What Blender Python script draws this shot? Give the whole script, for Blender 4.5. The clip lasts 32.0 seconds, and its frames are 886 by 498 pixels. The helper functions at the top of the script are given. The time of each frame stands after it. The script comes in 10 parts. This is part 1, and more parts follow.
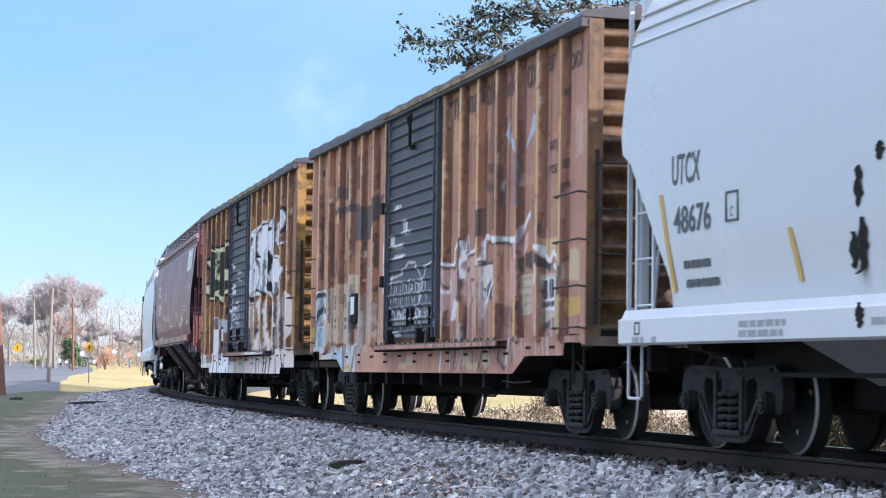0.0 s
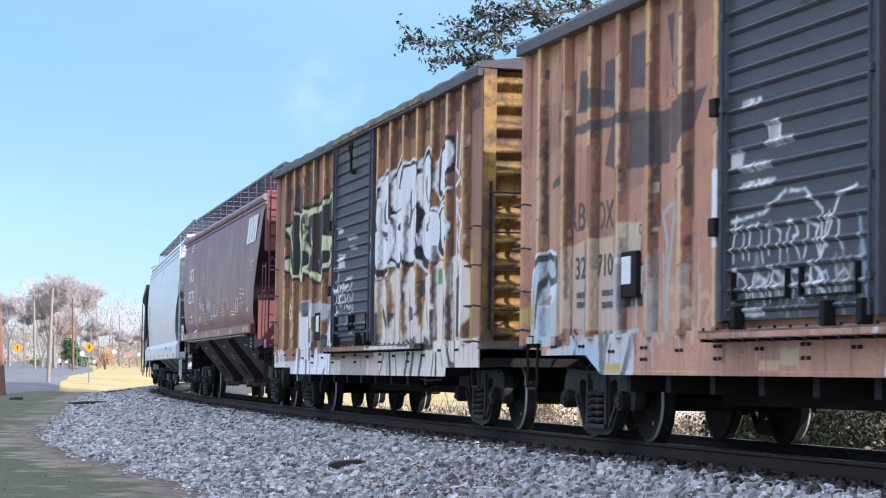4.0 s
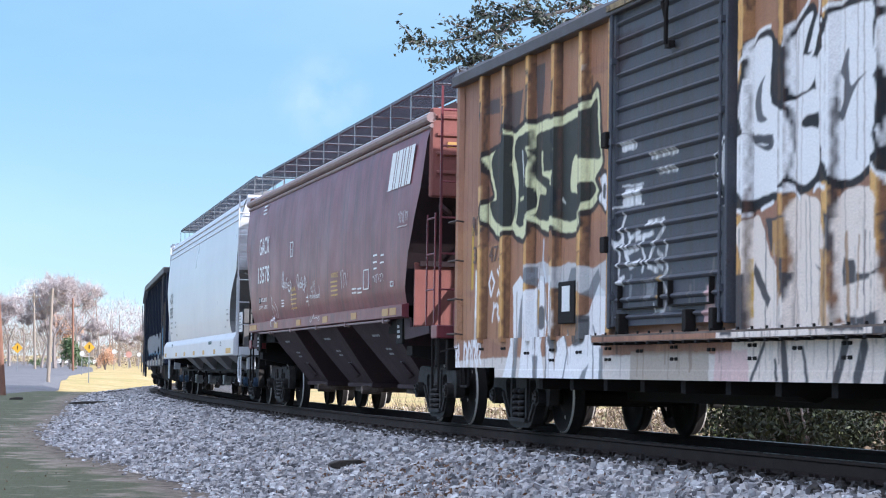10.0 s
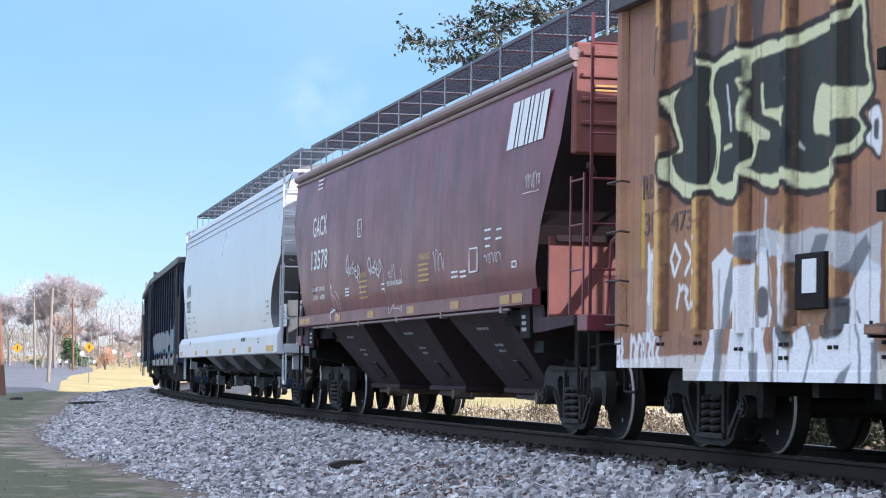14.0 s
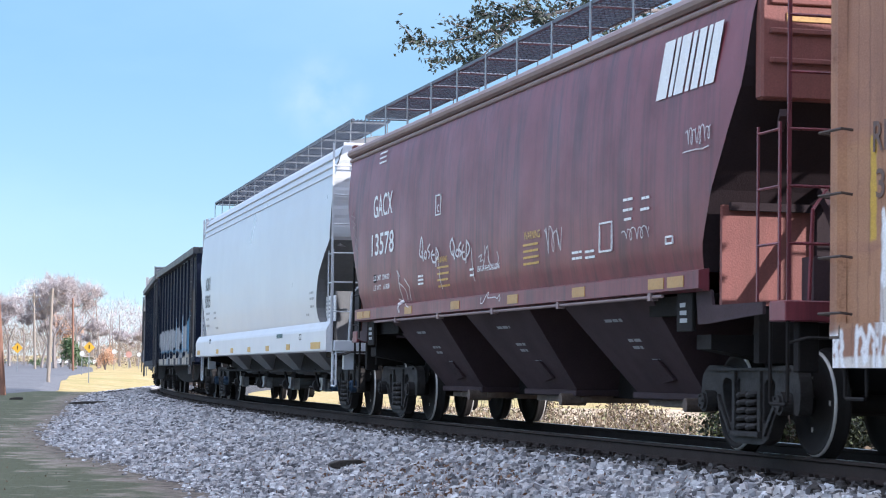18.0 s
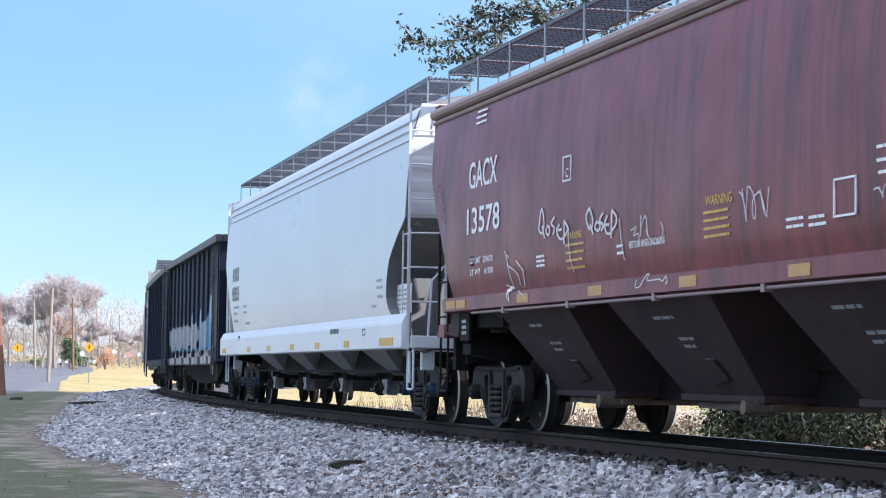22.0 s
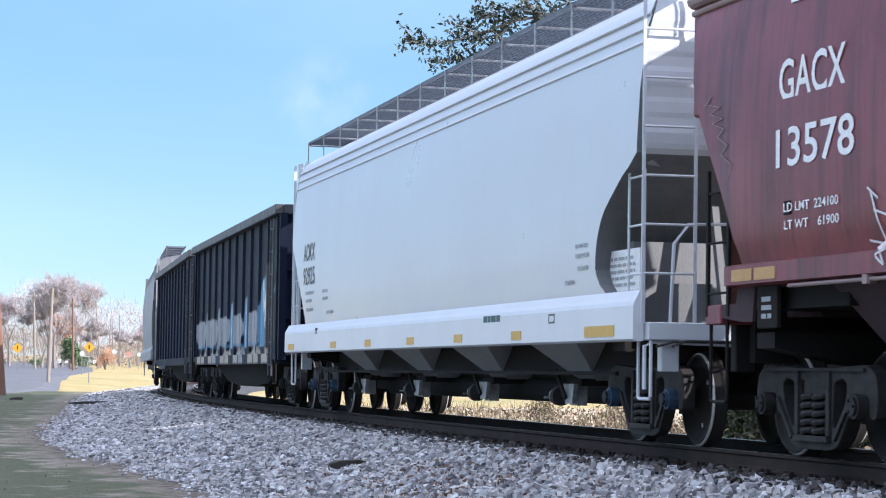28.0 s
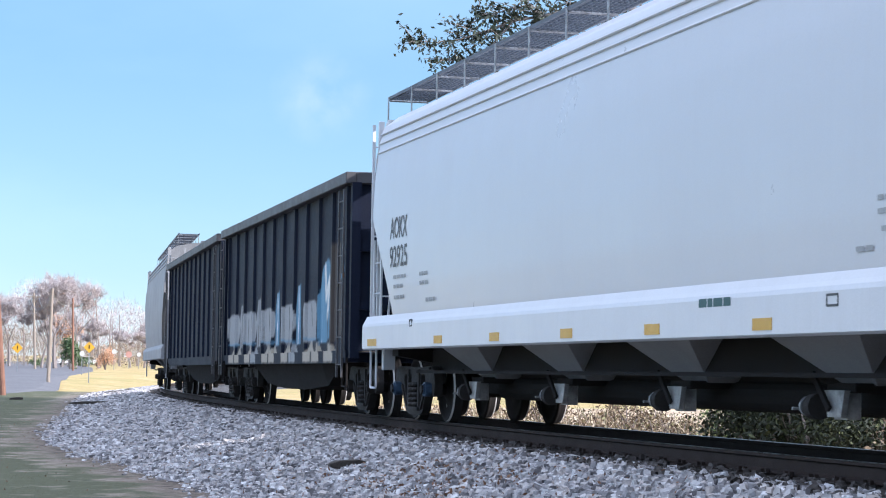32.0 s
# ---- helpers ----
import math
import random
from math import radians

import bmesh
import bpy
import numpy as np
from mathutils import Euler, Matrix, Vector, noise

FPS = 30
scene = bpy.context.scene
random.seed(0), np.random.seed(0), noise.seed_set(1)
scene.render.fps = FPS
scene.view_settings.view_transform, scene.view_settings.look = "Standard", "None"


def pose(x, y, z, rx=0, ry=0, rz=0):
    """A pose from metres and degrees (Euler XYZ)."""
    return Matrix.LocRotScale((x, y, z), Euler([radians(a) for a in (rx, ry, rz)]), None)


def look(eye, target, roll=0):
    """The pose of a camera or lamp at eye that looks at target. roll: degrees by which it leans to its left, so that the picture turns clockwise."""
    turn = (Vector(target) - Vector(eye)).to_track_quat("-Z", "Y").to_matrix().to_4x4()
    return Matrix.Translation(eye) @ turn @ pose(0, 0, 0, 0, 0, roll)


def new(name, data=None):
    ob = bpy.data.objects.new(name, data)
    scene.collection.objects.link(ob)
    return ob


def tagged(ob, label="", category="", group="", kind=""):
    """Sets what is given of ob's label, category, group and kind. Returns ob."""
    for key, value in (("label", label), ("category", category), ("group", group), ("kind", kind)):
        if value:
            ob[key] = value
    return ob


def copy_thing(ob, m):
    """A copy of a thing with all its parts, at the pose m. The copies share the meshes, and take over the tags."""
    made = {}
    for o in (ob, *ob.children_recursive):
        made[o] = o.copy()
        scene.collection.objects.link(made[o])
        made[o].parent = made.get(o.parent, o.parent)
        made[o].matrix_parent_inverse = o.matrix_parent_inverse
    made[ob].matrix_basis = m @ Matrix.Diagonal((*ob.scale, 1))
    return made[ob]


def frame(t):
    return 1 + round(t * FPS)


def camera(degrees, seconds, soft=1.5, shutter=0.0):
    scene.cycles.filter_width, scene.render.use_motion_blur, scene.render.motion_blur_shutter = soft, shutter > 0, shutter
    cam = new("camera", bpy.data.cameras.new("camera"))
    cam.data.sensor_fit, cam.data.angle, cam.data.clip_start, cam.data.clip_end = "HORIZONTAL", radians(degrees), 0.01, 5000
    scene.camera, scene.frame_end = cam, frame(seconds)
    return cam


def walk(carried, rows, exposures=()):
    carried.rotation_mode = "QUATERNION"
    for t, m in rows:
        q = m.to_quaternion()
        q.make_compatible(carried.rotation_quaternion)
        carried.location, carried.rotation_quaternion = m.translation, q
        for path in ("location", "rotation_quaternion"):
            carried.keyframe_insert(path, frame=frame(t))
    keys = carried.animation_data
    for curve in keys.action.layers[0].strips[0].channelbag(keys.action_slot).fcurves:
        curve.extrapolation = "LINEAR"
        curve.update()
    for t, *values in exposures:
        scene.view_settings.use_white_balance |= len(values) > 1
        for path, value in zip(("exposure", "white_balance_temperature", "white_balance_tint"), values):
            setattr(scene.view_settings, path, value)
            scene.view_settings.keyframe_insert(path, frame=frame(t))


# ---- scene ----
cam = camera(22.211, 32.0, soft=1.1, shutter=0.4)
EYE = Vector((0.0, 0.0, 0.6542))
CAM_POSE = Matrix.Translation(EYE) @ pose(0, 0, 0, 90 + 3.2043, 0, 0) @ pose(0, 0, 0, 0, 0, 0.8444)
walk(cam, [(0, CAM_POSE), (32, CAM_POSE)], exposures=[(0, 0.70, 5800, 15), (32, 0.70, 5800, 15)])

# ---- light ----
SUN = Vector((0.845, -0.365, 0.41)).normalized()
world = bpy.data.worlds.new("sky")
scene.world = world
world.use_nodes = True
wn = world.node_tree.nodes
sky = wn.new("ShaderNodeTexSky")
sky.sky_type = "NISHITA"
sky.sun_disc = False
sky.sun_elevation = math.asin(SUN.z)
sky.sun_rotation = math.atan2(SUN.x, SUN.y)
sky.air_density, sky.dust_density, sky.ozone_density = 0.8, 0.0, 2.4
# a thin veil of high cloud; its bright unseen part overhead is added fill light
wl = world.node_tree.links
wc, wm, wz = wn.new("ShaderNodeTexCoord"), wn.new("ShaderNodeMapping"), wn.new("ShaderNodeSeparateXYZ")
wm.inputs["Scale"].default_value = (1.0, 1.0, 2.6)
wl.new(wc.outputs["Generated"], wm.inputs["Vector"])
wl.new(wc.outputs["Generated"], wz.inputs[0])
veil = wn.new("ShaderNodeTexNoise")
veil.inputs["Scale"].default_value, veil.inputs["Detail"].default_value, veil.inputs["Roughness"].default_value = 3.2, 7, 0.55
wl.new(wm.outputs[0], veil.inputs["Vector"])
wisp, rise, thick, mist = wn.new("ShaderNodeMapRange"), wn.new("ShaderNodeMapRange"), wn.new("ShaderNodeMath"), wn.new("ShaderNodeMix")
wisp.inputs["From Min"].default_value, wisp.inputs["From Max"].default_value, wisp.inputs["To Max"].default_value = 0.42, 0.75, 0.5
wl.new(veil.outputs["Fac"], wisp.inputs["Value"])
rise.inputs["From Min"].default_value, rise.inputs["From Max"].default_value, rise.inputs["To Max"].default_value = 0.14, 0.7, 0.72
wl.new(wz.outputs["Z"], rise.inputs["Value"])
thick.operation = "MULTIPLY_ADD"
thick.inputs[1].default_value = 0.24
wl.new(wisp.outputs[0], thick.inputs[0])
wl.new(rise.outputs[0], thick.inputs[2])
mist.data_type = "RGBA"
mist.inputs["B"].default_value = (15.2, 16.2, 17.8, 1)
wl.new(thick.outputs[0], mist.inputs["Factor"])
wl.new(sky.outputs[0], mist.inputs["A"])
# the cyan of the lower sky
low, tone, veiled = wn.new("ShaderNodeMapRange"), wn.new("ShaderNodeValToRGB"), wn.new("ShaderNodeMix")
low.inputs["From Min"].default_value, low.inputs["From Max"].default_value, low.inputs["To Min"].default_value, low.inputs["To Max"].default_value = 0.16, 0.5, 0.6, 0.0
wl.new(wz.outputs["Z"], low.inputs["Value"])
tone.color_ramp.elements[0].position, tone.color_ramp.elements[0].color = 0.0, (3.35, 5.1, 5.7, 1)
tone.color_ramp.elements[1].position, tone.color_ramp.elements[1].color = 0.22, (1.7, 3.75, 5.4, 1)
wl.new(wz.outputs["Z"], tone.inputs["Fac"])
veiled.data_type = "RGBA"
wl.new(low.outputs[0], veiled.inputs["Factor"])
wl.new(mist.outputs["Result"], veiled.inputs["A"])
wl.new(tone.outputs["Color"], veiled.inputs["B"])
# one small puff of cloud low in the north
puff_at, puff_d, puff_r, puff_n, puff_w, puff_m, puff = (wn.new("ShaderNode" + k) for k in ("Mapping", "VectorMath", "MapRange", "TexNoise", "MapRange", "Math", "Mix"))
puff_at.inputs["Location"].default_value = (0.0547, -0.9910, -0.1223)
wl.new(wc.outputs["Generated"], puff_at.inputs["Vector"])
puff_d.operation = "LENGTH"
wl.new(puff_at.outputs[0], puff_d.inputs[0])
puff_r.inputs["From Min"].default_value, puff_r.inputs["From Max"].default_value, puff_r.inputs["To Min"].default_value, puff_r.inputs["To Max"].default_value = 0.0, 0.024, 0.5, 0.0
wl.new(puff_d.outputs["Value"], puff_r.inputs["Value"])
puff_n.inputs["Scale"].default_value, puff_n.inputs["Detail"].default_value = 60.0, 6
wl.new(wc.outputs["Generated"], puff_n.inputs["Vector"])
puff_m.operation = "MULTIPLY"
wl.new(puff_r.outputs[0], puff_m.inputs[0])
puff_w.inputs["From Min"].default_value, puff_w.inputs["From Max"].default_value = 0.36, 0.85
wl.new(puff_n.outputs["Fac"], puff_w.inputs["Value"])
wl.new(puff_w.outputs[0], puff_m.inputs[1])
puff.data_type = "RGBA"
puff.inputs["B"].default_value = (6.5, 7.0, 7.4, 1)
wl.new(puff_m.outputs[0], puff.inputs["Factor"])
wl.new(veiled.outputs["Result"], puff.inputs["A"])
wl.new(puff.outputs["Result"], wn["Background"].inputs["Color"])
wn["Background"].inputs["Strength"].default_value = 0.098
sun = new("sun", bpy.data.lights.new("sun", "SUN"))
sun.data.energy, sun.data.angle, sun.data.color = 5.0, radians(0.6), (1.0, 0.93, 0.82)
sun.matrix_world = look(SUN * 50, (0, 0, 0))

# ---- the line of the track and the train's way along it ----
TRACK_X, TRACK_Y, TURN, BEND, EASE, FAR_EASE = 0.2333, 34.2305, -1.335436, 0.00170531, 1.5523e-6, 9.1341e-8
STEP = 0.25
LINE_S = np.arange(-170.0, 90.01, STEP)
line_th = TURN + BEND * LINE_S + EASE * LINE_S ** 2 / 2 + FAR_EASE * LINE_S ** 3 / 6
line_x = np.concatenate([[0], np.cumsum((np.cos(line_th[1:]) + np.cos(line_th[:-1])) * STEP / 2)])
line_y = np.concatenate([[0], np.cumsum((np.sin(line_th[1:]) + np.sin(line_th[:-1])) * STEP / 2)])
zero = int(np.argmin(abs(LINE_S)))
line_x += TRACK_X - line_x[zero]
line_y += TRACK_Y - line_y[zero]


def on_track(s, off=0.0, z=0.0):
    """A point at s metres along the track and off metres to the camera's side of its middle."""
    th = float(np.interp(s, LINE_S, line_th))
    return Vector((float(np.interp(s, LINE_S, line_x)) + math.sin(th) * off,
                   float(np.interp(s, LINE_S, line_y)) - math.cos(th) * off, z))


# metres travelled at each whole second from 0 to 32
GONE = np.array([0.0, 3.52, 6.87, 10.05, 13.05, 15.82, 18.4, 20.84, 23.15, 25.3, 27.23, 29.01, 30.62, 32.08, 33.46, 34.74,
                 35.97, 37.19, 38.45, 39.77, 41.14, 42.53, 43.96, 45.46, 47.0, 48.57, 50.17, 51.78, 53.45, 55.15, 56.87, 58.64, 60.46])


def gone(t):
    """Metres that the train has gone at t seconds, smoothly between the whole seconds."""
    i = min(int(t), 31)
    f = t - i
    p0 = GONE[i - 1] if i > 0 else 2 * GONE[0] - GONE[1]
    p3 = GONE[i + 2] if i < 31 else 2 * GONE[32] - GONE[31]
    p1, p2 = GONE[i], GONE[i + 1]
    return float(0.5 * (2 * p1 + (p2 - p0) * f + (2 * p0 - 5 * p1 + 4 * p2 - p3) * f * f + (3 * p1 - p0 - 3 * p2 + p3) * f ** 3))


def car_pose(middle, half, t):
    """The pose of a car whose two trucks stand half metres before and behind its middle."""
    g = gone(t)
    a, b = on_track(middle - half + g), on_track(middle + half + g)
    d = (b - a).normalized()
    m = Matrix.Translation((a + b) / 2)
    return m @ Matrix(((d.x, -d.y, 0, 0), (d.y, d.x, 0, 0), (0, 0, 1, 0), (0, 0, 0, 1)))

# ---- mesh helpers ----
def part(name, bm, material, parent=None, label="", smooth=False):
    """One bmesh as one mesh object under a thing or a part."""
    me = bpy.data.meshes.new(name)
    bm.to_mesh(me)
    bm.free()
    if smooth:
        me.polygons.foreach_set("use_smooth", [True] * len(me.polygons))
    me.materials.append(material)
    ob = new(name, me)
    if parent is not None:
        ob.parent = parent
    if label:
        ob["label"] = label
    return ob


def share(name, ob, m, parent):
    """Another object on the mesh of ob, at the pose m under parent."""
    o = new(name, ob.data)
    o.parent = parent
    o.matrix_basis = m
    return o


def box(bm, x0, x1, y0, y1, z0, z1):
    v = [bm.verts.new(c) for c in ((x0, y0, z0), (x1, y0, z0), (x1, y1, z0), (x0, y1, z0), (x0, y0, z1), (x1, y0, z1), (x1, y1, z1), (x0, y1, z1))]
    for f in ((3, 2, 1, 0), (4, 5, 6, 7), (0, 1, 5, 4), (1, 2, 6, 5), (2, 3, 7, 6), (3, 0, 4, 7)):
        bm.faces.new([v[i] for i in f])
    return v


def bar(bm, a, b, w, h=None, up=(0, 0, 1)):
    """A straight bar of w by h from a to b."""
    h = w if h is None else h
    a, b = Vector(a), Vector(b)
    d = (b - a).normalized()
    u = Vector(up)
    if abs(d.dot(u)) > 0.95:
        u = Vector((1, 0, 0))
    s = d.cross(u).normalized() * w / 2
    t = s.cross(d).normalized() * h / 2
    ring = [[bm.verts.new(p + q) for q in (s + t, -s + t, -s - t, s - t)] for p in (a, b)]
    for i in range(4):
        bm.faces.new((ring[0][i], ring[0][(i + 1) % 4], ring[1][(i + 1) % 4], ring[1][i]))
    bm.faces.new(ring[0][::-1])
    bm.faces.new(ring[1])


def tube(bm, points, r, n=8, closed=False):
    """A round bar through points."""
    pts = [Vector(p) for p in points]
    rings = []
    for i, p in enumerate(pts):
        if closed:
            d = (pts[(i + 1) % len(pts)] - pts[i - 1]).normalized()
        else:
            d = (pts[min(i + 1, len(pts) - 1)] - pts[max(i - 1, 0)]).normalized()
        u = Vector((0, 0, 1)) if abs(d.z) < 0.9 else Vector((1, 0, 0))
        s = d.cross(u).normalized()
        t = s.cross(d).normalized()
        rr = r[i] if isinstance(r, (list, tuple)) else r
        rings.append([bm.verts.new(p + (s * math.cos(k * math.tau / n) + t * math.sin(k * math.tau / n)) * rr) for k in range(n)])
    m = len(rings)
    for i in range(m if closed else m - 1):
        a, b = rings[i], rings[(i + 1) % m]
        for k in range(n):
            bm.faces.new((a[k], a[(k + 1) % n], b[(k + 1) % n], b[k]))
    if not closed:
        bm.faces.new(rings[0][::-1])
        bm.faces.new(rings[-1])


def disc(bm, centre, axis, r, depth, n=20):
    """A short cylinder with its middle at centre."""
    c, a = Vector(centre), Vector(axis).normalized()
    tube(bm, [c - a * depth / 2, c + a * depth / 2], r, n)


def plate(bm, outline, thick, to3d):
    """A flat plate: outline in 2D, to3d(p, q, d) gives the point at depth d."""
    a = [bm.verts.new(to3d(p, q, 0)) for p, q in outline]
    b = [bm.verts.new(to3d(p, q, thick)) for p, q in outline]
    bm.faces.new(a)
    bm.faces.new(b[::-1])
    for i in range(len(a)):
        j = (i + 1) % len(a)
        bm.faces.new((a[j], a[i], b[i], b[j]))


def loft(bm, rings, cap=True, closed=True):
    """Faces between rings of points with the same count."""
    vs = [[bm.verts.new(p) for p in r] for r in rings]
    n = len(vs[0])
    for a, b in zip(vs, vs[1:]):
        for k in range(n if closed else n - 1):
            bm.faces.new((a[k], a[(k + 1) % n], b[(k + 1) % n], b[k]))
    if cap:
        bm.faces.new(vs[0][::-1])
        bm.faces.new(vs[-1])
    return vs


def fixed(bm):
    bmesh.ops.recalc_face_normals(bm, faces=bm.faces)
    return bm


def bevelled(bm, w, seg=1):
    bmesh.ops.recalc_face_normals(bm, faces=bm.faces)
    bmesh.ops.bevel(bm, geom=[e for e in bm.edges if len(e.link_faces) == 2 and e.calc_face_angle(0) > 0.6], offset=w, segments=seg, affect="EDGES", clamp_overlap=True)
    return bm


def thing(name, label, category, group="", kind=""):
    return tagged(new(name), label, category, group, kind)


# ---- materials ----
def node_material(name):
    m = bpy.data.materials.new(name)
    m.use_nodes = True
    return m, m.node_tree.nodes, m.node_tree.links, m.node_tree.nodes["Principled BSDF"]


def surface(name, base, other=None, rough=0.6, metal=0.0, scale=3.0, fine=60.0, bump=0.15, amount=0.5, streak=0.0, streak_colour=(0.05, 0.04, 0.03),
            rust=0.0, rust_colour=(0.12, 0.045, 0.018), paint=False, spec=0.5, spread=(0.45, 0.8), speckle=0.35):
    """A weathered surface: two tones at two scales, streaks that run down, rust patches, grain in the relief."""
    m, n, l, p = node_material(name)
    other = other or tuple(c * 0.6 for c in base)
    tc = n.new("ShaderNodeTexCoord")
    info = n.new("ShaderNodeObjectInfo")
    shift = n.new("ShaderNodeVectorMath")
    shift.operation = "MULTIPLY_ADD"
    mul = n.new("ShaderNodeMath")
    mul.operation = "MULTIPLY"
    mul.inputs[1].default_value = 0.0 if paint else 37.0
    l.new(info.outputs["Random"], mul.inputs[0])
    shift.inputs[1].default_value = (1, 1, 1)
    l.new(tc.outputs["Object"], shift.inputs[0])
    l.new(mul.outputs[0], shift.inputs[2])
    big = n.new("ShaderNodeTexNoise")
    big.inputs["Scale"].default_value, big.inputs["Detail"].default_value, big.inputs["Roughness"].default_value = scale, 6, 0.65
    small = n.new("ShaderNodeTexNoise")
    small.inputs["Scale"].default_value, small.inputs["Detail"].default_value = fine, 3
    l.new(shift.outputs[0], big.inputs["Vector"])
    l.new(shift.outputs[0], small.inputs["Vector"])
    ramp = n.new("ShaderNodeMapRange")
    ramp.inputs["From Min"].default_value, ramp.inputs["From Max"].default_value = 0.35, 0.7
    l.new(big.outputs["Fac"], ramp.inputs["Value"])
    amt = n.new("ShaderNodeMath")
    amt.operation = "MULTIPLY"
    amt.inputs[1].default_value = amount
    l.new(ramp.outputs[0], amt.inputs[0])
    mix = n.new("ShaderNodeMix")
    mix.data_type = "RGBA"
    mix.inputs["A"].default_value, mix.inputs["B"].default_value = (*base, 1), (*other, 1)
    l.new(amt.outputs[0], mix.inputs["Factor"])
    out = mix.outputs["Result"]
    if streak > 0:
        mp = n.new("ShaderNodeMapping")
        mp.inputs["Scale"].default_value = (5.0, 5.0, 0.22)
        l.new(shift.outputs[0], mp.inputs["Vector"])
        st = n.new("ShaderNodeTexNoise")
        st.inputs["Scale"].default_value, st.inputs["Detail"].default_value, st.inputs["Roughness"].default_value = 1.1, 6, 0.72
        l.new(mp.outputs[0], st.inputs["Vector"])
        sr = n.new("ShaderNodeMapRange")
        sr.inputs["From Min"].default_value, sr.inputs["From Max"].default_value, sr.inputs["To Max"].default_value = *spread, streak
        l.new(st.outputs["Fac"], sr.inputs["Value"])
        ms = n.new("ShaderNodeMix")
        ms.data_type = "RGBA"
        ms.inputs["B"].default_value = (*streak_colour, 1)
        l.new(sr.outputs[0], ms.inputs["Factor"])
        l.new(out, ms.inputs["A"])
        out = ms.outputs["Result"]
    rusted = None
    if rust > 0:
        rn = n.new("ShaderNodeTexNoise")
        rn.inputs["Scale"].default_value, rn.inputs["Detail"].default_value, rn.inputs["Roughness"].default_value = scale * 2.3, 8, 0.75
        l.new(shift.outputs[0], rn.inputs["Vector"])
        rr = n.new("ShaderNodeMapRange")
        rr.inputs["From Min"].default_value, rr.inputs["From Max"].default_value, rr.inputs["To Max"].default_value = 0.66 - rust * 0.2, 0.74 - rust * 0.15, 0.9
        l.new(rn.outputs["Fac"], rr.inputs["Value"])
        mr = n.new("ShaderNodeMix")
        mr.data_type = "RGBA"
        mr.inputs["B"].default_value = (*rust_colour, 1)
        l.new(rr.outputs[0], mr.inputs["Factor"])
        l.new(out, mr.inputs["A"])
        out = mr.outputs["Result"]
        rusted = rr.outputs[0]
    if paint:
        at = n.new("ShaderNodeAttribute")
        at.attribute_name = "paint"
        mp = n.new("ShaderNodeMix")
        mp.data_type = "RGBA"
        l.new(out, mp.inputs["A"])
        l.new(at.outputs["Color"], mp.inputs["B"])
        hold = n.new("ShaderNodeMath")
        hold.operation = "MULTIPLY_ADD"
        hold.use_clamp = True
        hold.inputs[1].default_value = -0.16
        if rusted is not None:
            l.new(rusted, hold.inputs[0])
        else:
            hold.inputs[0].default_value = 0.0
        l.new(at.outputs["Alpha"], hold.inputs[2])
        l.new(hold.outputs[0], mp.inputs["Factor"])
        out = mp.outputs["Result"]
    grain = n.new("ShaderNodeMix")
    grain.data_type, grain.blend_type = "RGBA", "MULTIPLY"
    grain.inputs["Factor"].default_value = speckle
    gr = n.new("ShaderNodeMapRange")
    gr.inputs["From Min"].default_value, gr.inputs["From Max"].default_value, gr.inputs["To Min"].default_value, gr.inputs["To Max"].default_value = 0.3, 0.7, 0.6, 1.25
    l.new(small.outputs["Fac"], gr.inputs["Value"])
    l.new(out, grain.inputs["A"])
    l.new(gr.outputs[0], grain.inputs["B"])
    out = grain.outputs["Result"]
    l.new(out, p.inputs["Base Color"])
    p.inputs["Metallic"].default_value = metal
    p.inputs["Specular IOR Level"].default_value = spec
    rm = n.new("ShaderNodeMapRange")
    rm.inputs["To Min"].default_value, rm.inputs["To Max"].default_value = rough - 0.12, min(rough + 0.15, 1)
    l.new(big.outputs["Fac"], rm.inputs["Value"])
    l.new(rm.outputs[0], p.inputs["Roughness"])
    if bump > 0:
        b = n.new("ShaderNodeBump")
        b.inputs["Strength"].default_value, b.inputs["Distance"].default_value = bump, 0.02
        l.new(small.outputs["Fac"], b.inputs["Height"])
        l.new(b.outputs[0], p.inputs["Normal"])
    return m


BOX_PAINT = surface("faded orange-brown boxcar paint", (0.43, 0.215, 0.125), (0.27, 0.13, 0.095), rough=0.6, streak=0.45, streak_colour=(0.14, 0.07, 0.045), rust=0.35, rust_colour=(0.17, 0.07, 0.035), paint=True, scale=1.1, spec=0.3, amount=0.9, spread=(0.5, 0.68))
# Post paints keep the flanks' darker tone; lit-looking faces are sprayed over them.
BOX_POST = surface("rusty orange post paint", (0.36, 0.175, 0.075), (0.25, 0.115, 0.06), rough=0.6, streak=0.4, streak_colour=(0.13, 0.06, 0.04), rust=0.15, rust_colour=(0.15, 0.065, 0.035), paint=True, scale=1.3, spec=0.25, amount=0.6, spread=(0.5, 0.7))
BOX_PAINT_DULL = surface("dull red-brown boxcar paint", (0.66, 0.345, 0.22), (0.42, 0.20, 0.15), rough=0.65, streak=0.45, streak_colour=(0.15, 0.075, 0.065), rust=0.45, rust_colour=(0.17, 0.075, 0.055), paint=True, scale=1.1, spec=0.3, amount=0.9, spread=(0.5, 0.68))
BOX_POST_DULL = surface("rusty brown post paint", (0.36, 0.165, 0.088), (0.25, 0.11, 0.07), rough=0.65, streak=0.4, streak_colour=(0.11, 0.05, 0.042), rust=0.2, rust_colour=(0.12, 0.055, 0.042), paint=True, scale=1.3, spec=0.25, amount=0.6, spread=(0.5, 0.7))
